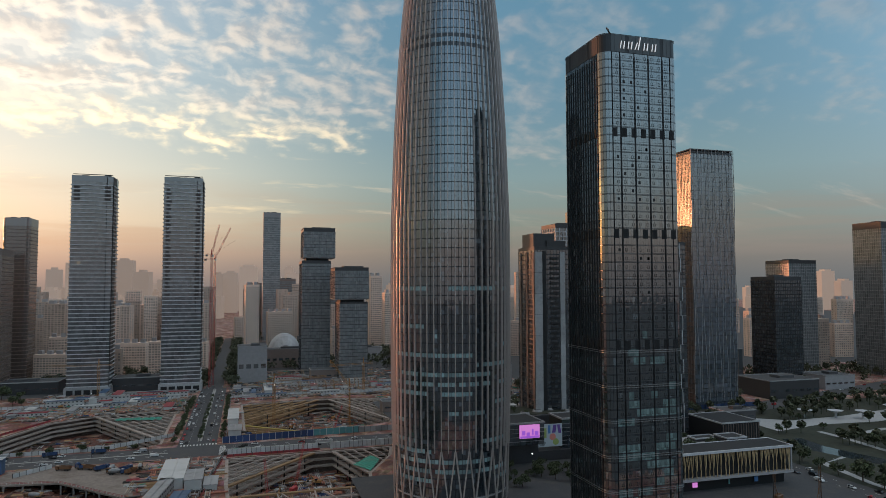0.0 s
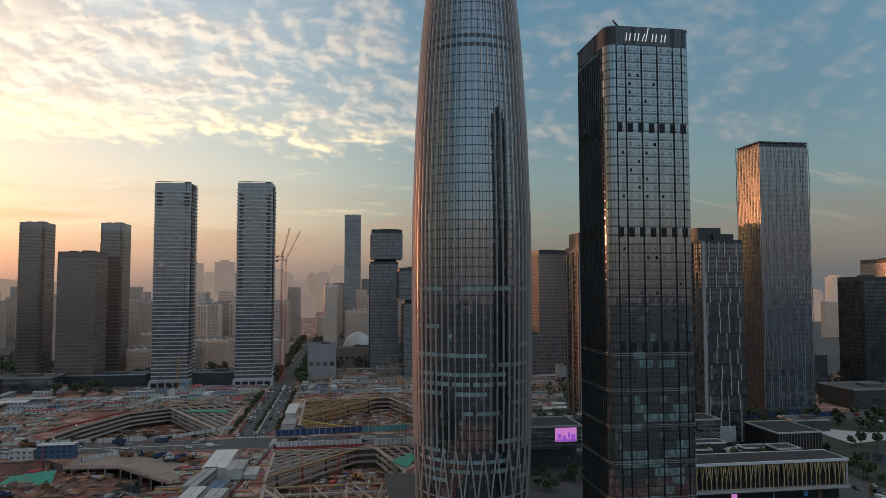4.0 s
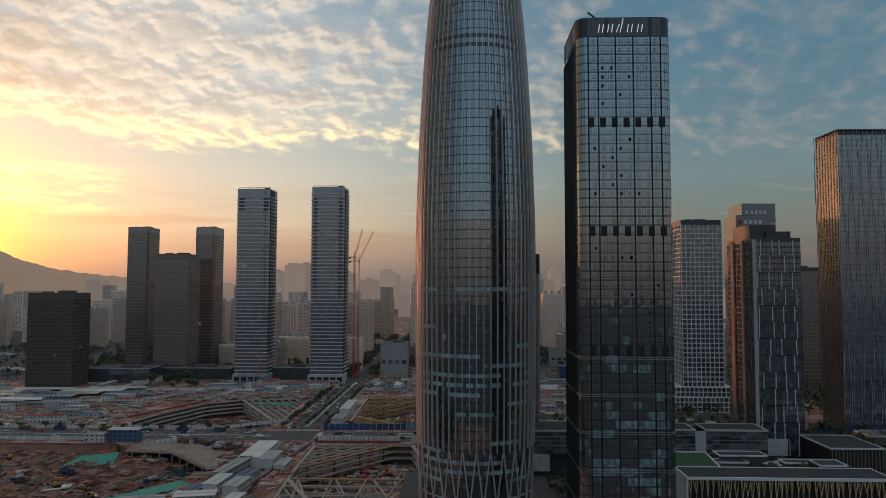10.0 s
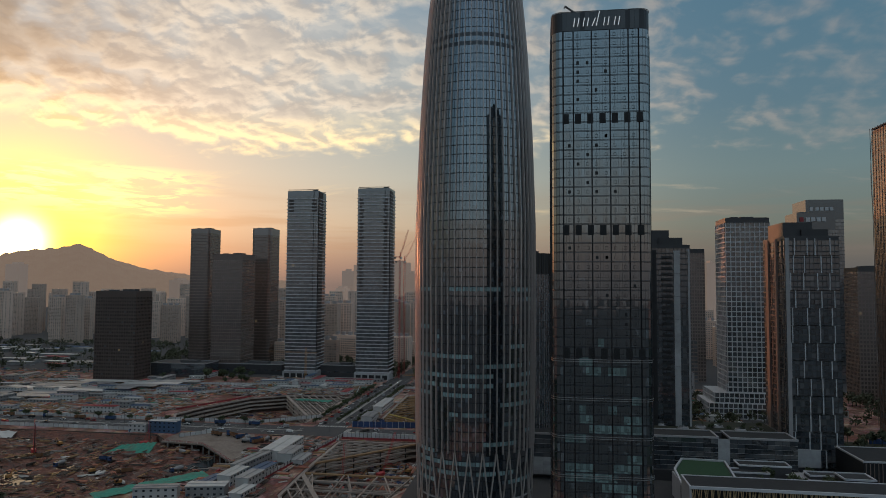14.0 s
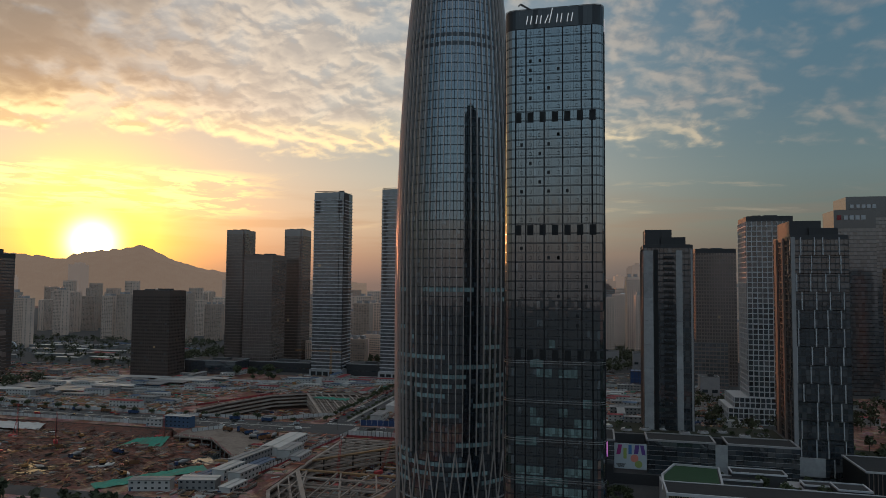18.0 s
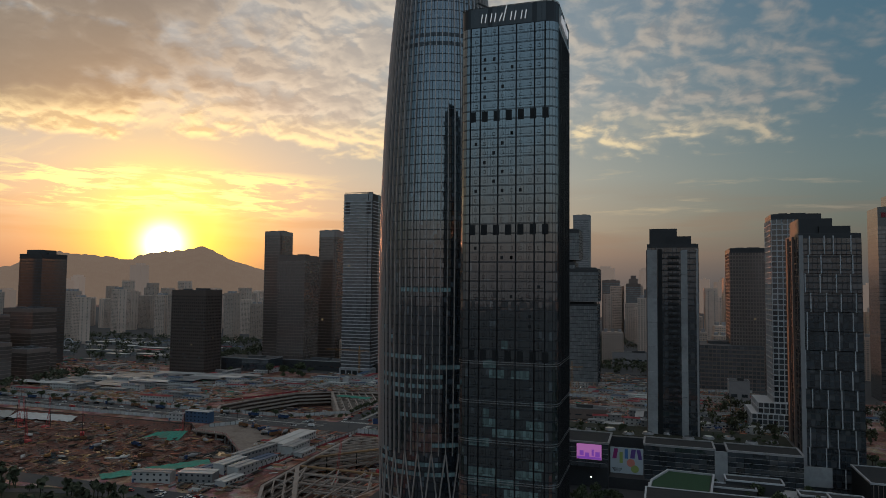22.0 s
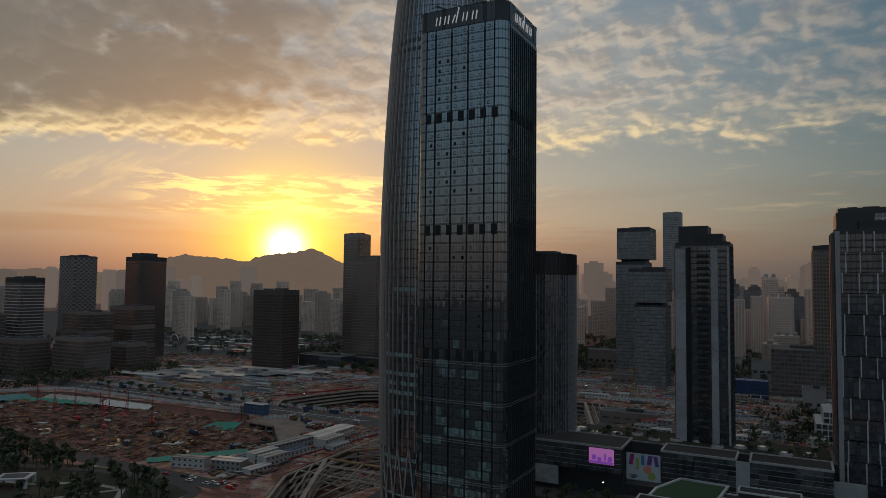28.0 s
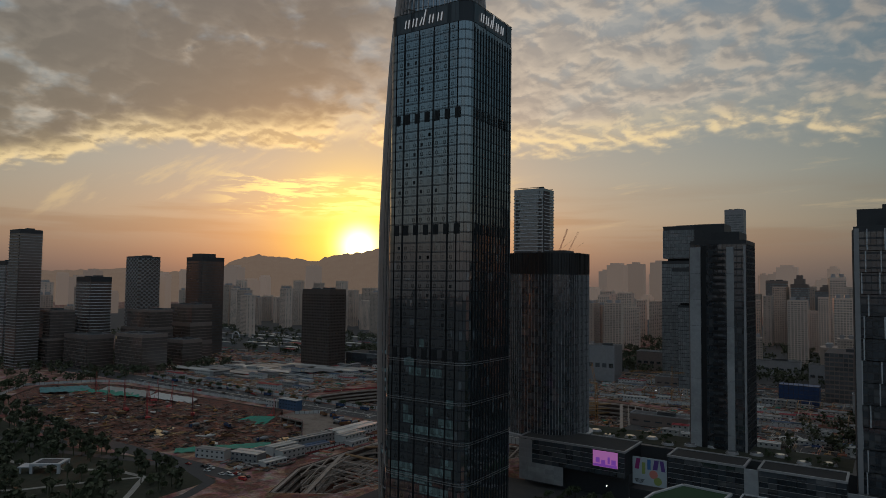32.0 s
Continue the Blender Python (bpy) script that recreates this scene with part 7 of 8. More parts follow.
for k in range(56):
    x, y = yard.uniform(-1020, -470), yard.uniform(800, 1060)
    l = yard.choice((24, 36, 48, 60))
    sd = thing("long_shed", x, y, 0, "long low shed with a pale sheet roof among trees", "shed", "long sheds", rz=yard.uniform(-8, 8))
    part("body", Mesh().box((0, 0, 2.4), (l, 10, 4.8)), M["cabin_grey"], sd)
    part("roof", Mesh().prism([(-l / 2 - 1, -6), (l / 2 + 1, -6), (l / 2 + 1, 6), (-l / 2 - 1, 6)], 4.8, 5.3), M[("cabin_white", "cabin_grey", "hoard_red", "cabin_blue")[min(3, yard.randrange(9) // 2)] if k % 4 else "cabin_white"], sd)
# standing water in the hollows of the mud, and plastic sheets
low_ground = sorted(heap_height(x, y, 3.4) for x in range(-380, -110, 6) for y in range(330, 440, 6))
tagged(part("puddles", Mesh().prism(inset(PIT_D, 16), -8.5, -5.2 + low_ground[int(len(low_ground) * 0.13)]), M["water"]), "shallow pools of water on red mud", "puddles", kind="stuff")
rnd = random.Random(41)
sheets = Mesh()
for i in range(46):
    x, y = rnd.uniform(-400, -100), rnd.uniform(320, 446)
    if not inside((x, y), inset(PIT_D, 18)):
        continue
    r, z = rnd.uniform(0.8, 2.4), -4.6 + heap_height(x, y, 3.4)
    a = rnd.uniform(0, 3.14)
    sheets.prism([(x + r * rnd.uniform(0.6, 1.4) * (2.2 * math.cos(q) * math.cos(a) - math.sin(q) * math.sin(a)), y + r * rnd.uniform(0.6, 1.4) * (2.2 * math.cos(q) * math.sin(a) + math.sin(q) * math.cos(a)))
                  for q in (0.1, 0.9, 1.7, 2.6, 3.4, 4.3, 5.2)], z - 0.8, z)
tagged(part("plastic_sheets", sheets, M["cabin_white"]), "pale plastic sheets lying on the mud", "sheets", kind="stuff")

M["deck"] = material("deck", (0.22, 0.18, 0.15), rough=0.85, grain=0.25, scale=0.5, dirt=0.7, dirt_color=(0.12, 0.085, 0.065))
# platform on columns above the excavation
pl = thing("site_platform", -100, 432, 0, "concrete deck on columns with a red-and-white railing", "platform")
deck = [(-36, 24), (-34, 2), (0, -2), (40, -42), (44, -38), (36, 2), (22, 34), (-30, 34)]
part("deck", Mesh().prism(deck, -0.75, 0.10), M["deck"], pl)
for x, y in ((-30, 12), (-20, 10), (-10, 8), (2, 6), (12, -2), (20, -10), (-28, 1), (-18, -1), (-8, -2), (2, -5), (10, -12), (18, -20), (26, -28), (34, -36), (38, -30)):
    part("column", Mesh().tube((x, y, 0), 0.5, 0.5, -9, -0.7, 10), M["concrete"], pl)
for a, b in zip([(-34, 4), (0, -1.6), (40, -41.6)], [(0, -1.6), (40, -41.6), (42, -40)]):
    for z in (0.6, 1.2):
        part("rail", Mesh().beam((*a, z), (*b, z), 0.16), M["hoard_red"], pl)
    k = int(math.hypot(b[0] - a[0], b[1] - a[1]) / 2.4) + 1
    for i in range(k):
        x, y = a[0] + (b[0] - a[0]) * i / k, a[1] + (b[1] - a[1]) * i / k
        part("rail_post", Mesh().box((x, y, 0.65), (0.14, 0.14, 1.3)), M["hoard_white"], pl)


def cloth(pts, label, mat="net_green", name="dust_net"):
    """A crumpled dust net laid over a bank."""
    (a, b, c, d) = [Vector(p) for p in pts]
    n, k = 26, 8
    m = Mesh()
    for j in range(k + 1):
        for i in range(n + 1):
            p = a.lerp(b, i / n).lerp(d.lerp(c, i / n), j / k)
            m.v.append((p.x, p.y, p.z + 0.5 * noise.noise((p.x * 0.25, p.y * 0.25, 2.0)) + 0.25 * math.sin(i * 1.7)))
    for j in range(k):
        for i in range(n):
            m.f.append((j * (n + 1) + i, j * (n + 1) + i + 1, (j + 1) * (n + 1) + i + 1, (j + 1) * (n + 1) + i))
    m.m = [0] * len(m.f)
    tagged(part(name, m, M[mat]), label, "dust net" if name == "dust_net" else "slab")


cloth([(-104, 317, 0.6), (-66, 366, 1.0), (-57, 357, 0.9), (-94, 309, 0.5)], "bright green dust net over an earth bank")
cloth([(-160, 428, -2.0), (-138, 436, -1.0), (-134, 420, -5.2), (-165, 408, -5.6)], "green dust net over an earth bank")
cloth([(-420, 420, -2.6), (-330, 446, -2.6), (-330, 432, -4.2), (-412, 404, -4.2)], "green dust net over an earth bank")
cloth([(-446, 392, -1.2), (-424, 430, -1.2), (-400, 424, -3.6), (-428, 384, -3.6)], "teal dust net over the slab edge", "hoard_teal")
cloth([(-400, 440, -1.0), (-330, 449, -1.0), (-322, 436, -3.8), (-395, 424, -3.8)], "pale new concrete strip at the pit edge", "path_stone", "concrete_strip")
cloth([(-326, 449, -1.2), (-262, 451, -1.2), (-258, 440, -3.8), (-322, 436, -3.8)], "pale new concrete strip at the pit edge", "cabin_white", "concrete_strip")
cloth([(-100, 622, 0.4), (-66, 618, 0.4), (-66, 606, 0.4), (-104, 612, 0.4)], "green dust net over pit struts")
cloth([(66, 420, 0.2), (80, 440, 0.2), (84, 428, 0.2), (74, 404, 0.2)], "pale green dust net over pit struts")
cloth([(20, 560, -12.2), (60, 566, -12.2), (60, 548, -12.2), (16, 544, -12.2)], "green dust net on a pit floor")


def lattice_mast(m, p, q, w, n):
    """Four chords and zigzag braces from p to q."""
    p, q = Vector(p), Vector(q)
    d = (q - p).normalized()
    s = d.cross(Vector((0, 0, 1)))
    s = s.normalized() if s.length > 0.01 else Vector((1, 0, 0))
    u = s.cross(d)
    cs = [s * (a * w / 2) + u * (b * w / 2) for a, b in ((-1, -1), (1, -1), (1, 1), (-1, 1))]
    for c in cs:
        m.beam(p + c, q + c, w * 0.10)
    for i in range(n):
        a, b = p.lerp(q, i / n), p.lerp(q, (i + 1) / n)
        for j in range(4):
            m.beam(a + cs[j], b + cs[(j + 1) % 4], w * 0.06)


def tower_crane(x, y, h, jib, rz, mat, z0=0.0, tilt=0.0):
    t = thing("tower_crane", x, y, z0, "lattice tower crane standing over a building site", "crane", rz=rz)
    for name, a, b, w, n in (("mast", (0, 0, 0), (0, 0, h), 1.8, int(h / 2.4)), ("jib", (0, 0, h), (jib * math.cos(radians(tilt)), 0, h + jib * math.sin(radians(tilt))), 1.3, int(jib / 2.4)), ("counter_jib", (0, 0, h), (-jib * 0.28, 0, h), 1.3, 5)):
        m = Mesh()
        lattice_mast(m, a, b, w, n)
        part(name, m, M[mat], t)
    part("cab", Mesh().box((0.4, -1.4, h - 1), (1.6, 1.4, 2.2)), M["cabin_white"], t)
    part("counterweight", Mesh().box((-jib * 0.26, 0, h - 1.2), (2.4, 1.4, 2.0)), M["concrete"], t)
    part("apex", Mesh().beam((0, 0, h), (0, 0, h + 6), 0.7), M[mat], t)
    part("stay", Mesh().beam((0, 0, h + 6), (jib * 0.6, 0, h + 0.8 + jib * 0.6 * math.sin(radians(tilt))), 0.12), M["steel_dark"], t)
    part("base", Mesh().box((0, 0, -0.4), (4, 4, 1.0)), M["concrete"], t)


tower_crane(24, 577, 46, 48, 20, "crane_yellow", -13.5)
tower_crane(88, 585, 38, 34, 120, "crane_yellow", -13.5, 35)
tower_crane(-140, 745, 32, 50, 172, "crane_yellow")
tower_crane(-36.5, 783, 146, 38, 62, "crane_red", 0, 66)
tower_crane(-33.5, 796, 142, 40, 20, "crane_red", 0, 64)
tower_crane(120, 700, 30, 40, 200, "crane_yellow")


def drill_rig(x, y, z, h, mat, rz):
    t = thing("drill_rig", x, y, z, "tall dark red piling rig standing in the excavation", "piling rig", "piling rigs", rz=rz)
    ld = Mesh()
    lattice_mast(ld, (0, 0, 0.5), (0, 0, h), 0.9, 9)
    part("leader", ld, M[mat], t)
    part("stay", Mesh().beam((-3.5, 0, 2.5), (-0.4, 0, h * 0.6), 0.28), M[mat], t)
    part("body", chamfer_box((-3.4, 0, 2.0), (5.5, 3.0, 2.2), 0.3), M[mat], t)
    for s in (-1, 1):
        part("track", chamfer_box((-2.6, s * 1.5, 0.5), (6, 0.8, 1.1), 0.25), M["tyre"], t)
    part("drill_string", Mesh().tube((0.9, 0, 0), 0.22, 0.22, -0.5, h * 0.85, 8), M["steel_dark"], t)


for x, y, h in ((-277, 408, 24), (-256, 418, 26), (-150, 445, 18), (-381, 416, 24), (-283, 388, 28), (-233, 378, 26), (-212, 408, 24), (-330, 400, 22), (-300, 432, 22)):
    drill_rig(x, y, -5.8, h, "crane_red", (x * 7) % 360)
for x, y, z, rz in ((66, 545, -13.4, 30), (30, 420, -13.4, 60), (14, 384, -13.4, 100)):
    t = thing("crawler_crane", x, y, z, "red crawler crane with a leaning lattice boom", "crane", rz=rz)
    m = Mesh()
    lattice_mast(m, (1, 0, 2), (13, 0, 27), 1.0, 14)
    part("boom", m, M["crane_red"], t)
    part("body", chamfer_box((-1, 0, 2.2), (6, 3, 2.4), 0.3), M["crane_red"], t)
    for s in (-1, 1):
        part("track", chamfer_box((0, s * 1.7, 0.6), (6.5, 0.9, 1.2), 0.3), M["tyre"], t)

# heaps of stock: timber, steel, pipes, sheets
rnd = random.Random(77)
STOCK_MUD = ("mud", "mud", "steel_dark", "steel_dark", "shaded_shotcrete", "tarp", "mud", "beam_rust", "steel_dark", "mud", "concrete")
STOCK = ("beam_rust", "tarp", "beam_rust", "cabin_white", "concrete", "timber", "steel_dark", "steel_dark", "hoard_red", "cabin_grey", "beam", "beam", "tarp", "hoard_blue", "net_green")
for zi, (x0, x1, y0, y1, n, z) in enumerate(((-430, -195, 508, 690, 1300, 0.0), (-190, -55, 632, 765, 800, 0.0), (-10, 150, 686, 770, 600, 0.0), (-700, -430, 560, 780, 700, 0.0), (-14, 10, 352, 690, 60, 0.0), (-420, -80, 312, 452, 300, -5.0),
                                             (5, 120, 530, 665, 320, -13.0), (-5, 70, 360, 452, 170, -13.0), (-160, -70, 520, 610, 120, -14.2), (140, 300, 470, 640, 420, 0.0), (130, 300, 640, 800, 520, 0.0), (-10, 160, 775, 900, 260, 0.0), (-60, -14, 310, 460, 110, 0.0))):
    kinds = {}
    for i in range(n):
        x, y = rnd.uniform(x0, x1), rnd.uniform(y0, y1)
        if z == 0.0 and any(inside((x, y), p) for p in (PIT_A, PIT_B, PIT_C, PIT_D)):
            continue
        if z == -5.0 and not inside((x, y), inset(PIT_D, 8)):
            continue
        if 196 < x < 232 and 438 < y < 472 or 278 < x < 314 and 415 < y < 465:
            continue
        if z == -5.0 and rnd.random() < 0.45:
            continue
        k = rnd.choice(STOCK_MUD if z == -5.0 else STOCK)
        m = kinds.setdefault(k, Mesh())
        l, w, h = rnd.uniform(1.5, 8), rnd.uniform(0.8, 3), rnd.uniform(0.4, 1.8)
        a = rnd.choice((0, 0, 1.57, rnd.uniform(0, 3)))
        for j in range(rnd.randint(2, 5)):
            m.box((x + rnd.uniform(-1, 1), y + (j - 1.5) * 0.5, z + 0.3 + h * (j + 1) / 10), (l * rnd.uniform(0.7, 1), w * 0.35, h * 0.5), rz=a)
    for k, m in kinds.items():
        tagged(part("stock_piles", m, M[k]), "stacks of building stock lying about the site", "building stock", kind="stuff")


# steel, pipes and timbers lying in rows all over the sites
rnd = random.Random(99)
for x0, x1, y0, y1, n, z, dense in ((-430, -192, 506, 692, 2600, 0.12, 1), (-192, -50, 628, 770, 1600, 0.12, 1), (-12, 150, 684, 775, 1300, 0.12, 1), (-420, -70, 312, 452, 1500, -4.7, 2),
                                    (4, 125, 528, 668, 700, -12.6, 1), (-10, 75, 356, 454, 300, -12.6, 1), (130, 300, 470, 640, 900, 0.12, 1), (120, 300, 640, 900, 1100, 0.12, 1), (-14, 150, 775, 900, 500, 0.12, 1), (-60, -14, 310, 465, 240, 0.12, 1), (-170, -62, 516, 612, 220, -13.6, 1), (-700, -430, 560, 760, 500, 0.12, 1)):
    kinds = {}
    for i in range(n):
        x, y = rnd.uniform(x0, x1), rnd.uniform(y0, y1)
        if z > 0 and any(inside((x, y), p) for p in (PIT_A, PIT_B, PIT_C, PIT_D)):
            continue
        if dense == 2 and not inside((x, y), inset(PIT_D, 10)):
            continue
        if z > 0 and (196 < x < 232 and 438 < y < 472 or 278 < x < 314 and 415 < y < 465 or 270 < x < 350 and 585 < y < 640 or abs(x + 357) < 30 and abs(y - 720) < 20):
            continue
        a = rnd.choice((0.0, 0.0, 1.571, 1.571, rnd.uniform(0, 3.1)))
        l, w = (rnd.uniform(1.5, 9) if dense == 2 else rnd.uniform(3, 16)), rnd.uniform(0.25, 0.7)
        if dense == 2:
            z = -4.7 + heap_height(x, y, 3.4)
        # among the mud's debris, pale beam and timber pieces double as painted glints
        m = kinds.setdefault(rnd.choice(("steel_dark", "mud", "tarp", "shaded_shotcrete", "beam_rust", "steel_dark", "concrete", "timber", "beam", "mud") if dense == 2 else ("beam", "beam_rust", "steel_dark", "tarp", "beam", "concrete", "cabin_white", "steel_dark")), Mesh())
        for j in range(rnd.randint(1, 3)):
            m.box((x - math.sin(a) * j * 1.1, y + math.cos(a) * j * 1.1, z + rnd.uniform(0.1, 0.7)), (l, w, rnd.uniform(0.2, 0.6)), rz=a)
    for k, m in kinds.items():
        tagged(part("building_steel", m, M[k]), "bars, pipes and timbers lying in rows on the ground", "building stock", kind="stuff")


# ---- trees ----
def tree_meshes(seed, h, r, leaves, mat):
    """A tapered trunk with limbs, and a crown of many small leaf clumps with gaps."""
    rnd = random.Random(seed)
    tr = Mesh()
    tr.tube((0, 0), 0.035 * h, 0.02 * h, 0, h * 0.45, 7)
    tips = []
    for i in range(7):
        a, el = rnd.uniform(0, 6.28), rnd.uniform(0.5, 1.2)
        s = Vector((0, 0, h * rnd.uniform(0.25, 0.45)))
        e = s + Vector((math.cos(a) * math.cos(el), math.sin(a) * math.cos(el), math.sin(el))) * h * rnd.uniform(0.28, 0.5)
        tr.beam(s, e, 0.016 * h)
        tips.append(e)
    cr = Mesh()
    for i in range(leaves):
        c = rnd.choice(tips)
        d = Vector((rnd.gauss(0, 1), rnd.gauss(0, 1), rnd.gauss(0, 0.75)))
        d = d.normalized() * r * (rnd.random() ** 0.4) * 0.62
        p = c + d
        s = rnd.uniform(0.05, 0.11) * r * 1.6
        n = Vector((rnd.gauss(0, 1), rnd.gauss(0, 1), rnd.gauss(0.6, 1))).normalized()
        u = n.orthogonal().normalized() * s
        v = n.cross(u)
        cr.quad(p - u - v * 0.6, p + u - v * 0.6, p + u * 0.7 + v, p - u * 0.7 + v)
    return tr.data("trunk", [M["bark"]]), cr.data("crown", [M[mat]])


TREES = [tree_meshes(1, 8.0, 3.6, 420, "leaf"), tree_meshes(2, 9.5, 3.4, 460, "leaf"), tree_meshes(3, 6.5, 3.0, 360, "leaf"), tree_meshes(4, 11.0, 4.2, 520, "leaf")]


def tree(x, y, z=0.0, k=0, s=1.0, rz=0.0, label="leafy dark green tree", group="trees"):
    t = thing("tree", x, y, z, label, "tree", group)
    t.matrix_basis = pose(x, y, z, 0, 0, rz) @ Matrix.Scale(s, 4)
    part("trunk", TREES[k][0], None, t)
    part("crown", TREES[k][1], None, t)


rnd = random.Random(4)


def grove(x0, x1, y0, y1, n, keep=lambda x, y: True, z=0.0, smin=0.55, smax=1.0, label="leafy dark green park tree", group="park trees"):
    got = tries = 0
    while got < n and tries < n * 20:
        tries += 1
        x, y = rnd.uniform(x0, x1), rnd.uniform(y0, y1)
        if keep(x, y):
            tree(x, y, z, rnd.randrange(4), rnd.uniform(smin, smax), rnd.uniform(0, 360), label, group)
            got += 1


def woods(x0, x1, y0, y1, n, label, keep=lambda x, y: True, size=4.5, clumps=34):
    """A far wood: crowns of small clumps, in one mesh."""
    m = Mesh()
    for i in range(n):
        x, y = rnd.uniform(x0, x1), rnd.uniform(y0, y1)
        if not keep(x, y):
            continue
        h = rnd.uniform(7, 13)
        m.beam((x, y, 0), (x, y, h * 0.6), 0.4)
        for j in range(clumps):
            p = Vector((x, y, h * 0.68)) + Vector((rnd.gauss(0, 1), rnd.gauss(0, 1), rnd.gauss(0, 0.8))).normalized() * size * rnd.random() ** 0.4
            nn = Vector((rnd.gauss(0, 1), rnd.gauss(0, 1), rnd.gauss(0.5, 1))).normalized()
            u = nn.orthogonal().normalized() * rnd.uniform(0.7, 1.5)
            v = nn.cross(u)
            m.quad(p - u - v * 0.6, p + u - v * 0.6, p + u * 0.6 + v, p - u * 0.6 + v)
    tagged(part("woods", m, M["leaf_far"]), label, "trees", kind="stuff")


park_line = lambda x, y: y < 286 + (0 if x > -110 else min(60, (-110 - x) * 0.16)) and not (-136 < x < -98 and 222 < y < 264) and not (x > -100 and abs(y - 262 + (x + 66) * 0.6) < 5)
off_road = lambda x, y: park_line(x, y) and not (x > -60 and y > 282 - (x + 60) * 0.25) and not (x > -22 and y < 290)
grove(-240, -22, 200, 300, 80, off_road, smin=0.4, smax=0.72)
woods(-430, -20, 170, 332, 950, "dark leafy trees of the park beside the site", off_road, 2.0, 34)
grove(-470, -400, 330, 470, 26, lambda x, y: not inside((x, y), PIT_D) and x < -452 + abs(y - 400) * 0.5)
for k in range(20):
    tree(-46.5 + rnd.uniform(-.4, .4), 512 + k * 10, 0, rnd.randrange(3), rnd.uniform(0.45, 0.8), k * 50, "small street tree beside the side street", "street trees")
    tree(-30 + rnd.uniform(-.4, .4), 520 + k * 10, 0.1, rnd.randrange(3), rnd.uniform(0.3, 0.55), k * 70, "small street tree on the central strip", "street trees")
    tree(-14.5, 515 + k * 10, 0, rnd.randrange(3), rnd.uniform(0.4, 0.7), k * 30, "small street tree beside the side street", "street trees")
for k in range(22):
    tree(-410 + k * 16 + rnd.uniform(-3, 3), 502 + rnd.uniform(-.5, .5), 0, rnd.randrange(3), rnd.uniform(0.5, 0.85), k * 40, "small street tree by the avenue", "street trees")
for k in range(20):
    tree(334 + rnd.uniform(-1, 2), 230 + k * 14, 0.05, rnd.randrange(4), rnd.uniform(0.8, 1.2), k * 40, "street tree between road and park", "street trees")
pond = PLAZA
chan = [(360, 400), (356, 340), (380, 180), (430, 180), (400, 340), (396, 400)]
grove(340, 620, 190, 515, 34, lambda x, y: not inside((x, y), inset(pond, -6)) and not inside((x, y), inset(chan, -6)))
grove(120, 275, 432, 452, 34, lambda x, y: abs(x - 214) > 18 and not (abs(x - 119) < 26), 22.2, 0.2, 0.4, "small planted tree on the roof garden", "roof garden trees")
grove(228, 286, 348, 384, 22, lambda x, y: True, 11.0, 0.4, 0.7, "small planted tree in the court", "court trees")
grove(140, 192, 345, 380, 22, lambda x, y: True, 0.0, 0.5, 0.8, "tree on the plaza by the tower", "plaza trees")
grove(-350, -180, 700, 760, 14, lambda x, y: abs(x + 357) > 40 and y < 770, 0.0, 0.8, 1.3, "dark tree at the edge of the site", "far trees")


woods(-1150, -400, 760, 1130, 900, "dark belt of trees before the housing", lambda x, y: y > 1040 or (x * 7 + y * 3) % 190 < 70, clumps=24)
woods(-430, -60, 840, 1000, 420, "dark belt of trees behind the towers", lambda x, y: not (-380 < x < -225 and y < 925))
woods(-20, 240, 900, 1150, 320, "dark belt of trees behind the towers")
woods(-54, -41, 770, 1400, 160, "dark trees along the far street")
woods(-21, -6, 770, 1400, 160, "dark trees along the far street")
woods(-420, -60, 1000, 1500, 380, "dark trees between the far housing blocks")
woods(0, 700, 1150, 1600, 420, "dark trees between the far housing blocks")
woods(345, 620, 180, 515, 330, "dark leafy trees of the park by the ponds", lambda x, y: not inside((x, y), inset(pond, -6)) and not inside((x, y), inset(chan, -8)), 3.0, 80)
woods(560, 1300, 180, 620, 900, "dark green wood beyond the park", lambda x, y: abs(y - 473 - (x - 330) * 0.3) > 24)
woods(420, 900, 620, 700, 200, "dark green wood beyond the road")
woods(-700, -430, 380, 640, 260, "dark trees round the office park", lambda x, y: not inside((x, y), inset(PIT_D, -10)))
woods(230, 480, 560, 700, 130, "dark trees round the office towers", lambda x, y: not (275 < x < 345 and 585 < y < 640))

# garden pavilion
gpv = thing("park_pavilion", -117, 243, 0, "white open park pavilion with a thick flat roof", "pavilion", rz=38)
part("roof", Mesh().box((0, 0, 5.2), (17, 13, 0.9)), M["slab_white"], gpv)
part("roof_inset", Mesh().box((0, 0, 5.75), (12, 8, 0.3)), M["roof_grey"], gpv)
part("wing_roof", Mesh().box((-11, -2, 3.8), (8, 9, 0.6)), M["slab_white"], gpv)
for x, y in ((-7.6, -5.6), (7.6, -5.6), (-7.6, 5.6), (7.6, 5.6)):
    part("pillar", Mesh().box((x, y, 2.4), (1.5, 1.5, 4.8)), M["slab_white"], gpv)
part("wing_pillar", Mesh().box((-14, -5, 1.8), (0.8, 0.8, 3.6)), M["slab_white"], gpv)
# white mushroom shelters in the park
for k in range(4):
    ms = thing("park_shelter", *((452, 457), (474, 447), (494, 439), (540, 452))[k], 0.1, "white mushroom-shaped park shelter", "shelter", "park shelters")
    part("canopy", Mesh().tube((0, 0), 0.8, 6.0, 4.2, 6.4, 14), M["slab_white"], ms)
    part("stem", Mesh().tube((0, 0), 0.9, 0.7, 0, 4.4, 10), M["slab_white"], ms)


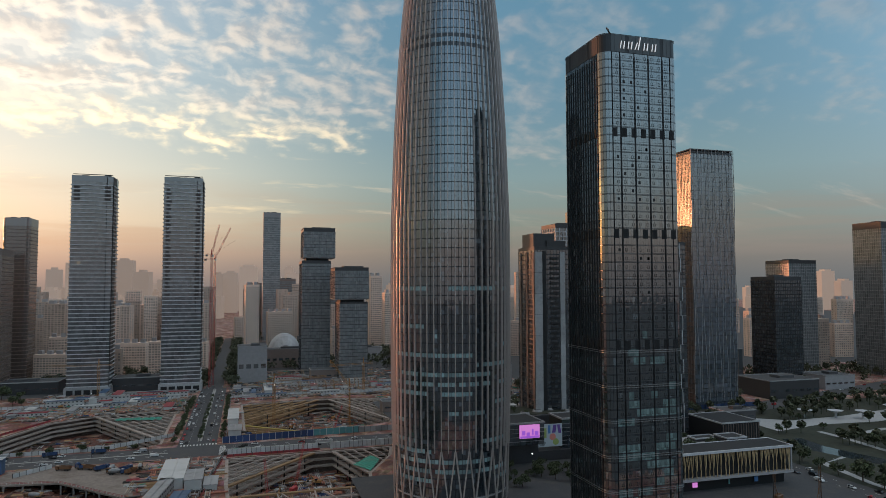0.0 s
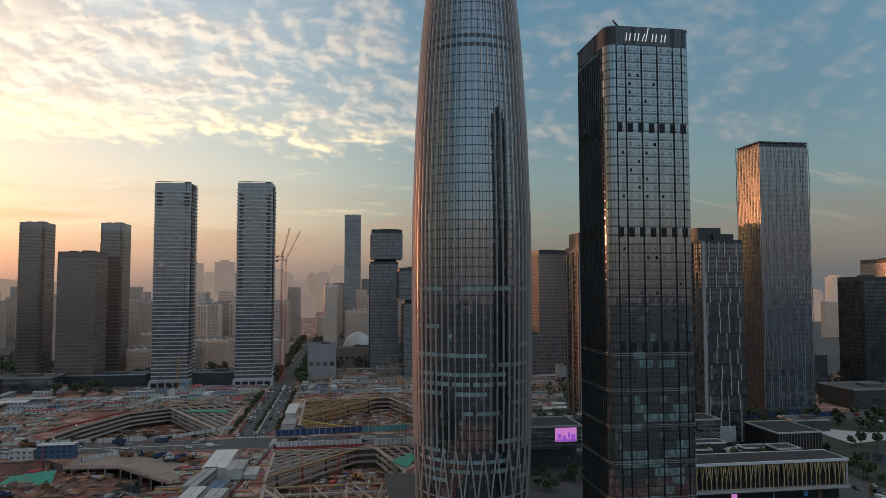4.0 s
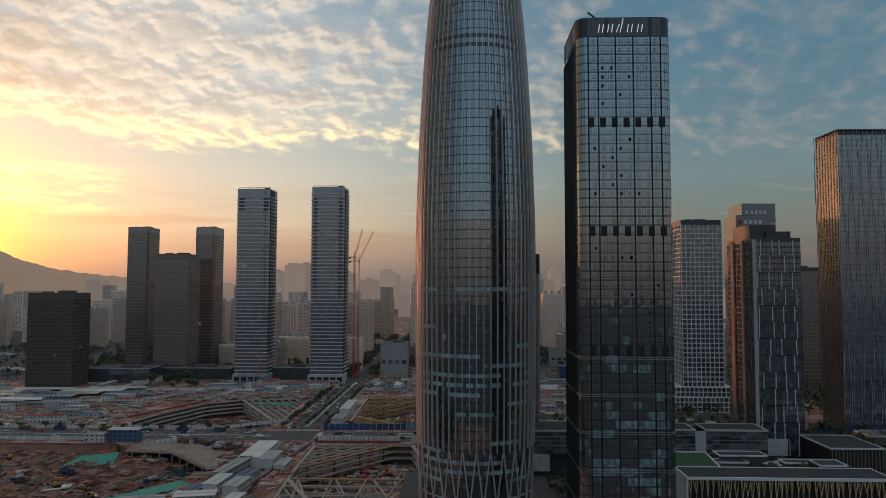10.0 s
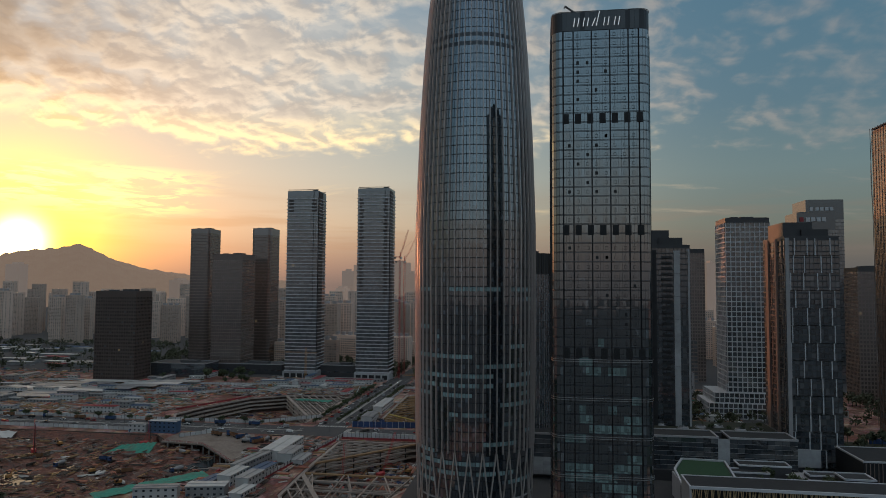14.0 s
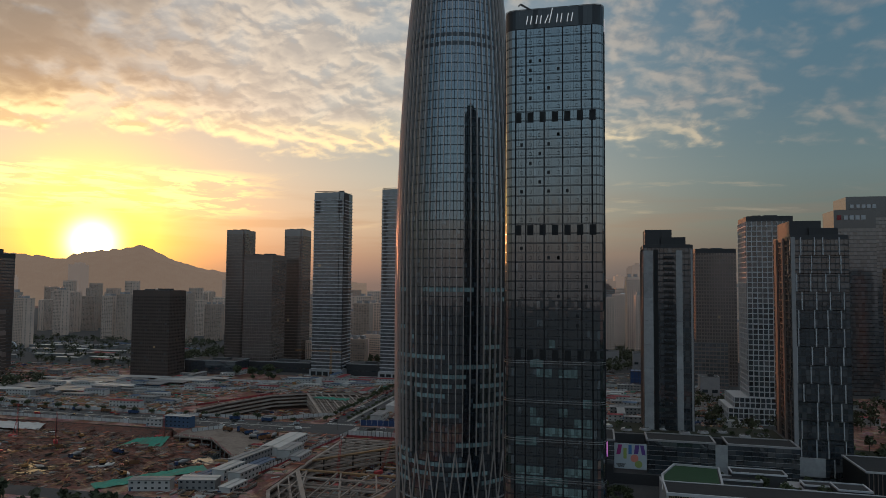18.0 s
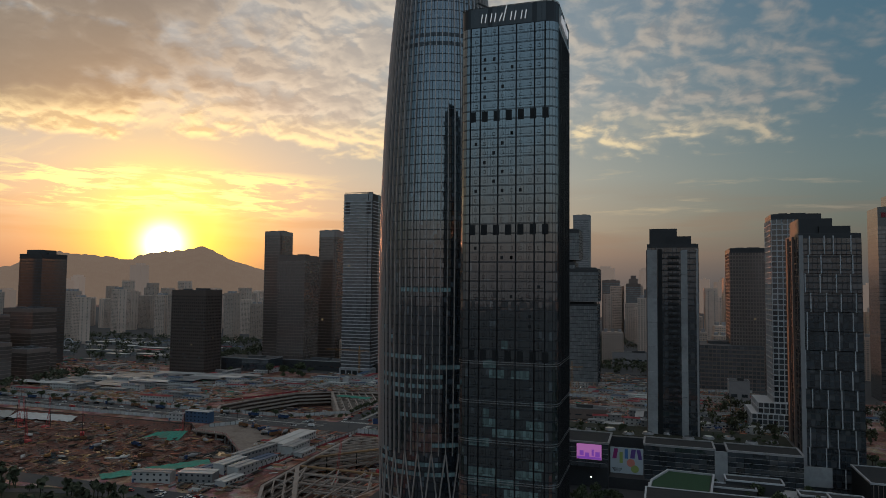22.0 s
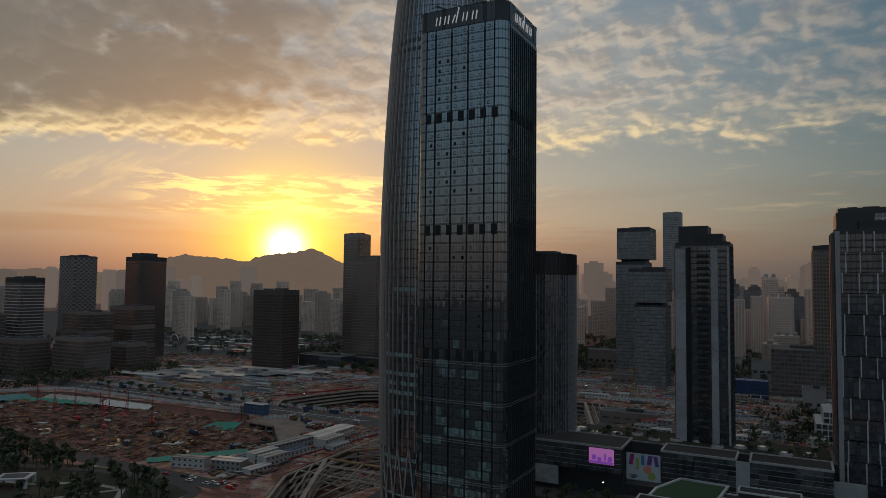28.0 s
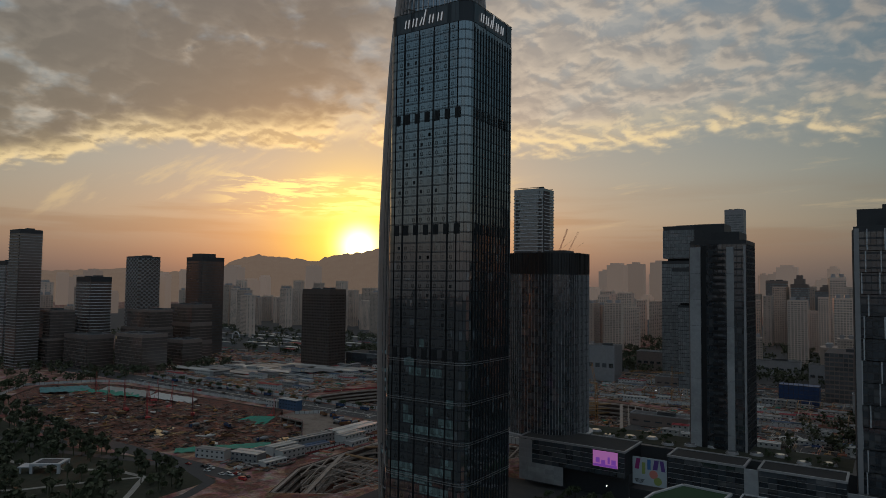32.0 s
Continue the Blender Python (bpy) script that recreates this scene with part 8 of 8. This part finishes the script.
# ---- vehicles ----
def car_parts(l, w, h, kind):
    """Body, glasshouse and a wheel of a car or van."""
    b = Mesh()
    hw = w / 2
    if kind == "car":
        prof = [(-l / 2, 0.35), (-l / 2, 0.78), (-l * 0.42, 0.92), (l * 0.16, 0.95), (l * 0.46, 0.76), (l / 2, 0.6), (l / 2, 0.32)]
        top = [(-l * 0.40, 0.90), (-l * 0.28, h), (l * 0.04, h), (l * 0.20, 0.92)]
    else:
        prof = [(-l / 2, 0.4), (-l / 2, h - 0.1), (l * 0.30, h - 0.1), (l * 0.42, 1.2), (l / 2, 1.0), (l / 2, 0.4)]
        top = [(l * 0.12, h * 0.55), (l * 0.12, h - 0.14), (l * 0.31, h - 0.14), (l * 0.40, 1.25)]
    n = len(prof)
    b.v = [(x, -hw, z) for x, z in prof] + [(x, hw, z) for x, z in prof]
    b.f = [(i, (i + 1) % n, n + (i + 1) % n, n + i) for i in range(n)] + [tuple(range(n - 1, -1, -1)), tuple(range(n, 2 * n))]
    b.m = [0] * len(b.f)
    g = Mesh()
    k = len(top)
    ww = hw * (0.86 if kind == "car" else 1.01)
    g.v = [(x, -ww if i in (1, 2) else -hw * 0.97, z) for i, (x, z) in enumerate(top)] + [(x, ww if i in (1, 2) else hw * 0.97, z) for i, (x, z) in enumerate(top)]
    g.f = [(i, (i + 1) % k, k + (i + 1) % k, k + i) for i in range(k)] + [tuple(range(k - 1, -1, -1)), tuple(range(k, 2 * k))]
    g.m = [0] * len(g.f)
    rf = Mesh().box(((top[1][0] + top[2][0]) / 2, 0, h + 0.02), (top[2][0] - top[1][0] + 0.1, ww * 2, 0.06))
    return b, g, rf


WHEEL = Mesh()
for i in range(10):
    a0, a1 = 2 * math.pi * i / 10, 2 * math.pi * (i + 1) / 10
    WHEEL.quad((0.33 * math.cos(a0), -0.11, 0.33 * math.sin(a0)), (0.33 * math.cos(a1), -0.11, 0.33 * math.sin(a1)), (0.33 * math.cos(a1), 0.11, 0.33 * math.sin(a1)), (0.33 * math.cos(a0), 0.11, 0.33 * math.sin(a0)))
for s in (-0.11, 0.11):
    WHEEL.quad(*[(0.33 * math.cos(2 * math.pi * i / 10), s, 0.33 * math.sin(2 * math.pi * i / 10)) for i in range(10)])
WHEEL = WHEEL.data("wheel", [M["tyre"]])
CARS = {}
for col in ("car_white", "car_black", "car_silver", "car_red"):
    for kind, (l, w, h) in (("car", (4.6, 1.82, 1.45)), ("van", (5.2, 1.95, 2.1))):
        b, g, rf = car_parts(l, w, h, kind)
        CARS[col, kind] = (b.data("car_body", [M[col]]), g.data("car_windows", [M["car_glass"]]), rf.data("car_roof", [M[col]]), l, w)


def car(x, y, rz, col, kind="car", z=0.06, group="cars on the roads"):
    words = {"car_white": "white", "car_black": "black", "car_silver": "silver-grey", "car_red": "dark red"}[col]
    t = thing(kind, x, y, z, f"{words} {'saloon car' if kind == 'car' else 'delivery van'} standing on the asphalt", kind, group, rz=rz)
    b, g, rf, l, w = CARS[col, kind]
    part("body", b, None, t)
    part("glasshouse", g, None, t)
    part("roof", rf, None, t)
    for sx in (-0.31, 0.31):
        if y > 545:
            part("axle", Mesh().box((sx * l, 0, 0.33), (0.6, w - 0.05, 0.6)), M["tyre"], t)
            continue
        for sy in (-1, 1):
            part("wheel", WHEEL, None, t, at=shift(sx * l, sy * (w / 2 - 0.1), 0.33))


rnd = random.Random(12)
COLS = ("car_white", "car_white", "car_white", "car_silver", "car_black", "car_black", "car_red")
spots = []
for lane, y, rz in ((0, 474.7, 0), (1, 478.4, 0), (2, 490.6, 180), (3, 494.3, 180)):
    x = -400 + rnd.uniform(0, 20)
    while x < 112:
        if not -50 < x < -10:
            spots.append((x, y, rz))
        x += rnd.uniform(22, 62)
for x, rz in ((-41.8, 270), (-38.6, 270), (-20.5, 90), (-24.2, 90)):
    y = 508 + rnd.uniform(0, 10)
    while y < 760:
        spots.append((x, y, rz))
        y += rnd.uniform(7, 24) if x == -41.8 else rnd.uniform(20, 60)
for x, rz in ((313.5, 270), (319.5, 270), (326.5, 90)):
    y = 215 + rnd.uniform(0, 10)
    while y < 620:
        spots.append((x, y, rz))
        y += rnd.uniform(16, 50)
for k in range(14):
    x = 340 + k * 26 + rnd.uniform(-6, 6)
    spots.append((x, 473 + max(0, x - 380) * 0.3 + rnd.choice((-7, -3, 3, 7)) + 18, 16 if k % 2 else 196))
for k in range(12):
    spots.append((-45 + rnd.uniform(0, 60) - 20, 296 + rnd.uniform(0, 8), rnd.choice((0, 180))))
for x, y, rz in spots:
    car(x, y, rz + rnd.uniform(-2, 2), rnd.choice(COLS), "van" if rnd.random() < 0.14 else "car")


def truck(x, y, rz, col, z=0.06, mixer=False):
    t = thing("truck", x, y, z, f"{'orange' if col == 'truck_orange' else 'blue'} {'concrete mixer' if mixer else 'tipper'} truck on the site", "truck", "site trucks", rz=rz)
    part("cab", chamfer_box((3.6, 0, 1.9), (2.0, 2.4, 2.4), 0.25), M[col], t)
    part("windscreen", Mesh().box((4.62, 0, 2.3), (0.06, 2.0, 0.9)), M["car_glass"], t)
    part("chassis", Mesh().box((0, 0, 0.85), (9.0, 1.2, 0.4)), M["steel_dark"], t)
    if mixer:
        d = Mesh()
        for (xa, ra), (xb, rb) in zip(((-4.2, 0.5), (-2.6, 1.2), (0.2, 1.35), (2.2, 0.8)), ((-2.6, 1.2), (0.2, 1.35), (2.2, 0.8), (2.3, 0.1))):
            for i in range(12):
                a0, a1 = 2 * math.pi * i / 12, 2 * math.pi * (i + 1) / 12
                d.quad((xa, ra * math.cos(a0), 2.3 + ra * math.sin(a0)), (xa, ra * math.cos(a1), 2.3 + ra * math.sin(a1)), (xb, rb * math.cos(a1), 2.3 + rb * math.sin(a1)), (xb, rb * math.cos(a0), 2.3 + rb * math.sin(a0)))
        part("drum", d, M["cabin_grey"], t)
    else:
        tub = Mesh().box((-1.2, 0, 1.2), (6.2, 2.4, 0.2))
        for s in (-1, 1):
            tub.box((-1.2, s * 1.15, 2.0), (6.2, 0.12, 1.6))
        tub.box((-4.25, 0, 2.0), (0.12, 2.4, 1.6)).box((1.85, 0, 2.1), (0.12, 2.4, 1.8))
        part("tipper_body", tub, M[col], t)
    for sx in (3.5, -1.6, -3.0):
        for sy in (-1, 1):
            part("wheel", WHEEL, None, t, at=pose(sx, sy * 1.05, 0.5) @ Matrix.Scale(1.5, 4))


for i, (x, y) in enumerate(((-72, 440), (-68, 446), (-64, 440), (-76, 448), (-82, 452), (-90, 456), (-60, 448), (-96, 460), (-104, 458), (-110, 420), (-130, 405), (-150, 396), (-90, 380), (-120, 372), (-200, 395), (-170, 380), (-260, 372))):
    inpit = inside((x, y), PIT_D) and not (-105 < x < -60 and y > 430)
    truck(x, y, rnd.uniform(0, 360), rnd.choice(("truck_orange", "truck_orange", "truck_blue")), -4.6 if inpit else 0.12, i % 3 == 0)
for i in range(11):
    x = -400 + i * 31 + rnd.uniform(-4, 4)
    if x < -60:
        truck(x, 497.0, 180, rnd.choice(("truck_orange", "truck_blue")), 0.06, i % 4 == 0)


def excavator(x, y, z, rz):
    t = thing("excavator", x, y, z, "yellow tracked excavator on loose earth", "excavator", "excavators", rz=rz)
    part("body", chamfer_box((-0.6, 0, 2.0), (3.6, 2.6, 1.6), 0.3), M["crane_yellow"], t)
    part("cab", chamfer_box((0.6, 0.8, 2.7), (1.5, 1.0, 1.5), 0.15), M["car_glass"], t)
    for s in (-1, 1):
        part("track", chamfer_box((0, s * 1.15, 0.55), (4.2, 0.6, 1.0), 0.25), M["tyre"], t)
    part("boom", Mesh().beam((1.0, 0, 2.2), (4.0, 0, 4.8), 0.5), M["crane_yellow"], t)
    part("arm", Mesh().beam((4.0, 0, 4.8), (6.2, 0, 2.4), 0.4), M["crane_yellow"], t)
    part("bucket", chamfer_box((6.2, 0, 1.8), (1.0, 1.2, 1.0), 0.2), M["steel_dark"], t)


for x, y, z in ((-140, 370, -4.8), (-180, 350, -4.8), (-230, 340, -4.8), (-300, 360, -4.8), (-110, 350, -4.8), (-210, 430, -4.8), (-120, 560, -13.6), (40, 600, -12.8), (80, 630, -12.8), (20, 410, -12.8), (45, 430, -12.8), (-260, 560, 0), (-300, 620, 0), (-160, 690, 0), (-100, 720, 0), (200, 520, 0)):
    excavator(x, y, z, rnd.uniform(0, 360))


def street_lamp(x, y, rz):
    t = thing("street_lamp", x, y, 0.05, "slim grey street lamp with a single arm", "street lamp", "street lamps", rz=rz)
    part("pole", LAMP[0], None, t)
    part("arm", LAMP[1], None, t)
    part("head", LAMP[2], None, t)


LAMP = (Mesh().tube((0, 0), 0.14, 0.08, 0, 10, 8).data("lamp_pole", [M["steel_dark"]]), Mesh().beam((0, 0, 9.9), (2.4, 0, 10.5), 0.1).data("lamp_arm", [M["steel_dark"]]),
        Mesh().box((2.7, 0, 10.5), (0.9, 0.3, 0.14)).data("lamp_head", [M["trim_alu"]]))
for k in range(15):
    street_lamp(-400 + k * 34, 484.5, 90 if k % 2 else 270)
for k in range(10):
    street_lamp(-30, 515 + k * 26, 0 if k % 2 else 180)
for k in range(14):
    street_lamp(331, 200 + k * 28, 180)
# work lamps that burn on the sites at dusk
M["lamp_glow"] = material("lamp_glow", (0.9, 0.9, 0.85), emit=(1.0, 0.95, 0.85), strength=6.0)
for x, y, z in ((-141, 719, 8), (30, 715, 9), (70, 712, 9), (100, 716, 9), (-170, 552, 3), (128, 706, 9), (170, 382.6, 8), (-20, 700, 7), (-250, 690, 9)):
    t = thing("work_lamp", x, y, 0, "burning white work lamp on a slim mast", "work lamp", "work lamps")
    part("mast", Mesh().tube((0, 0), 0.12, 0.08, 0, z, 6), M["steel_dark"], t)
    part("head", chamfer_box((0, -0.2, z + 0.2), (0.5, 0.3, 0.4), 0.08), M["lamp_glow"], t)


# piling rigs with orange masts at the edge of the plaza
for x, y, rz in ((279, 274, 20), (262, 286, 200)):
    drill_rig(x, y, 0.1, 20 if x > 270 else 14, "truck_orange", rz)
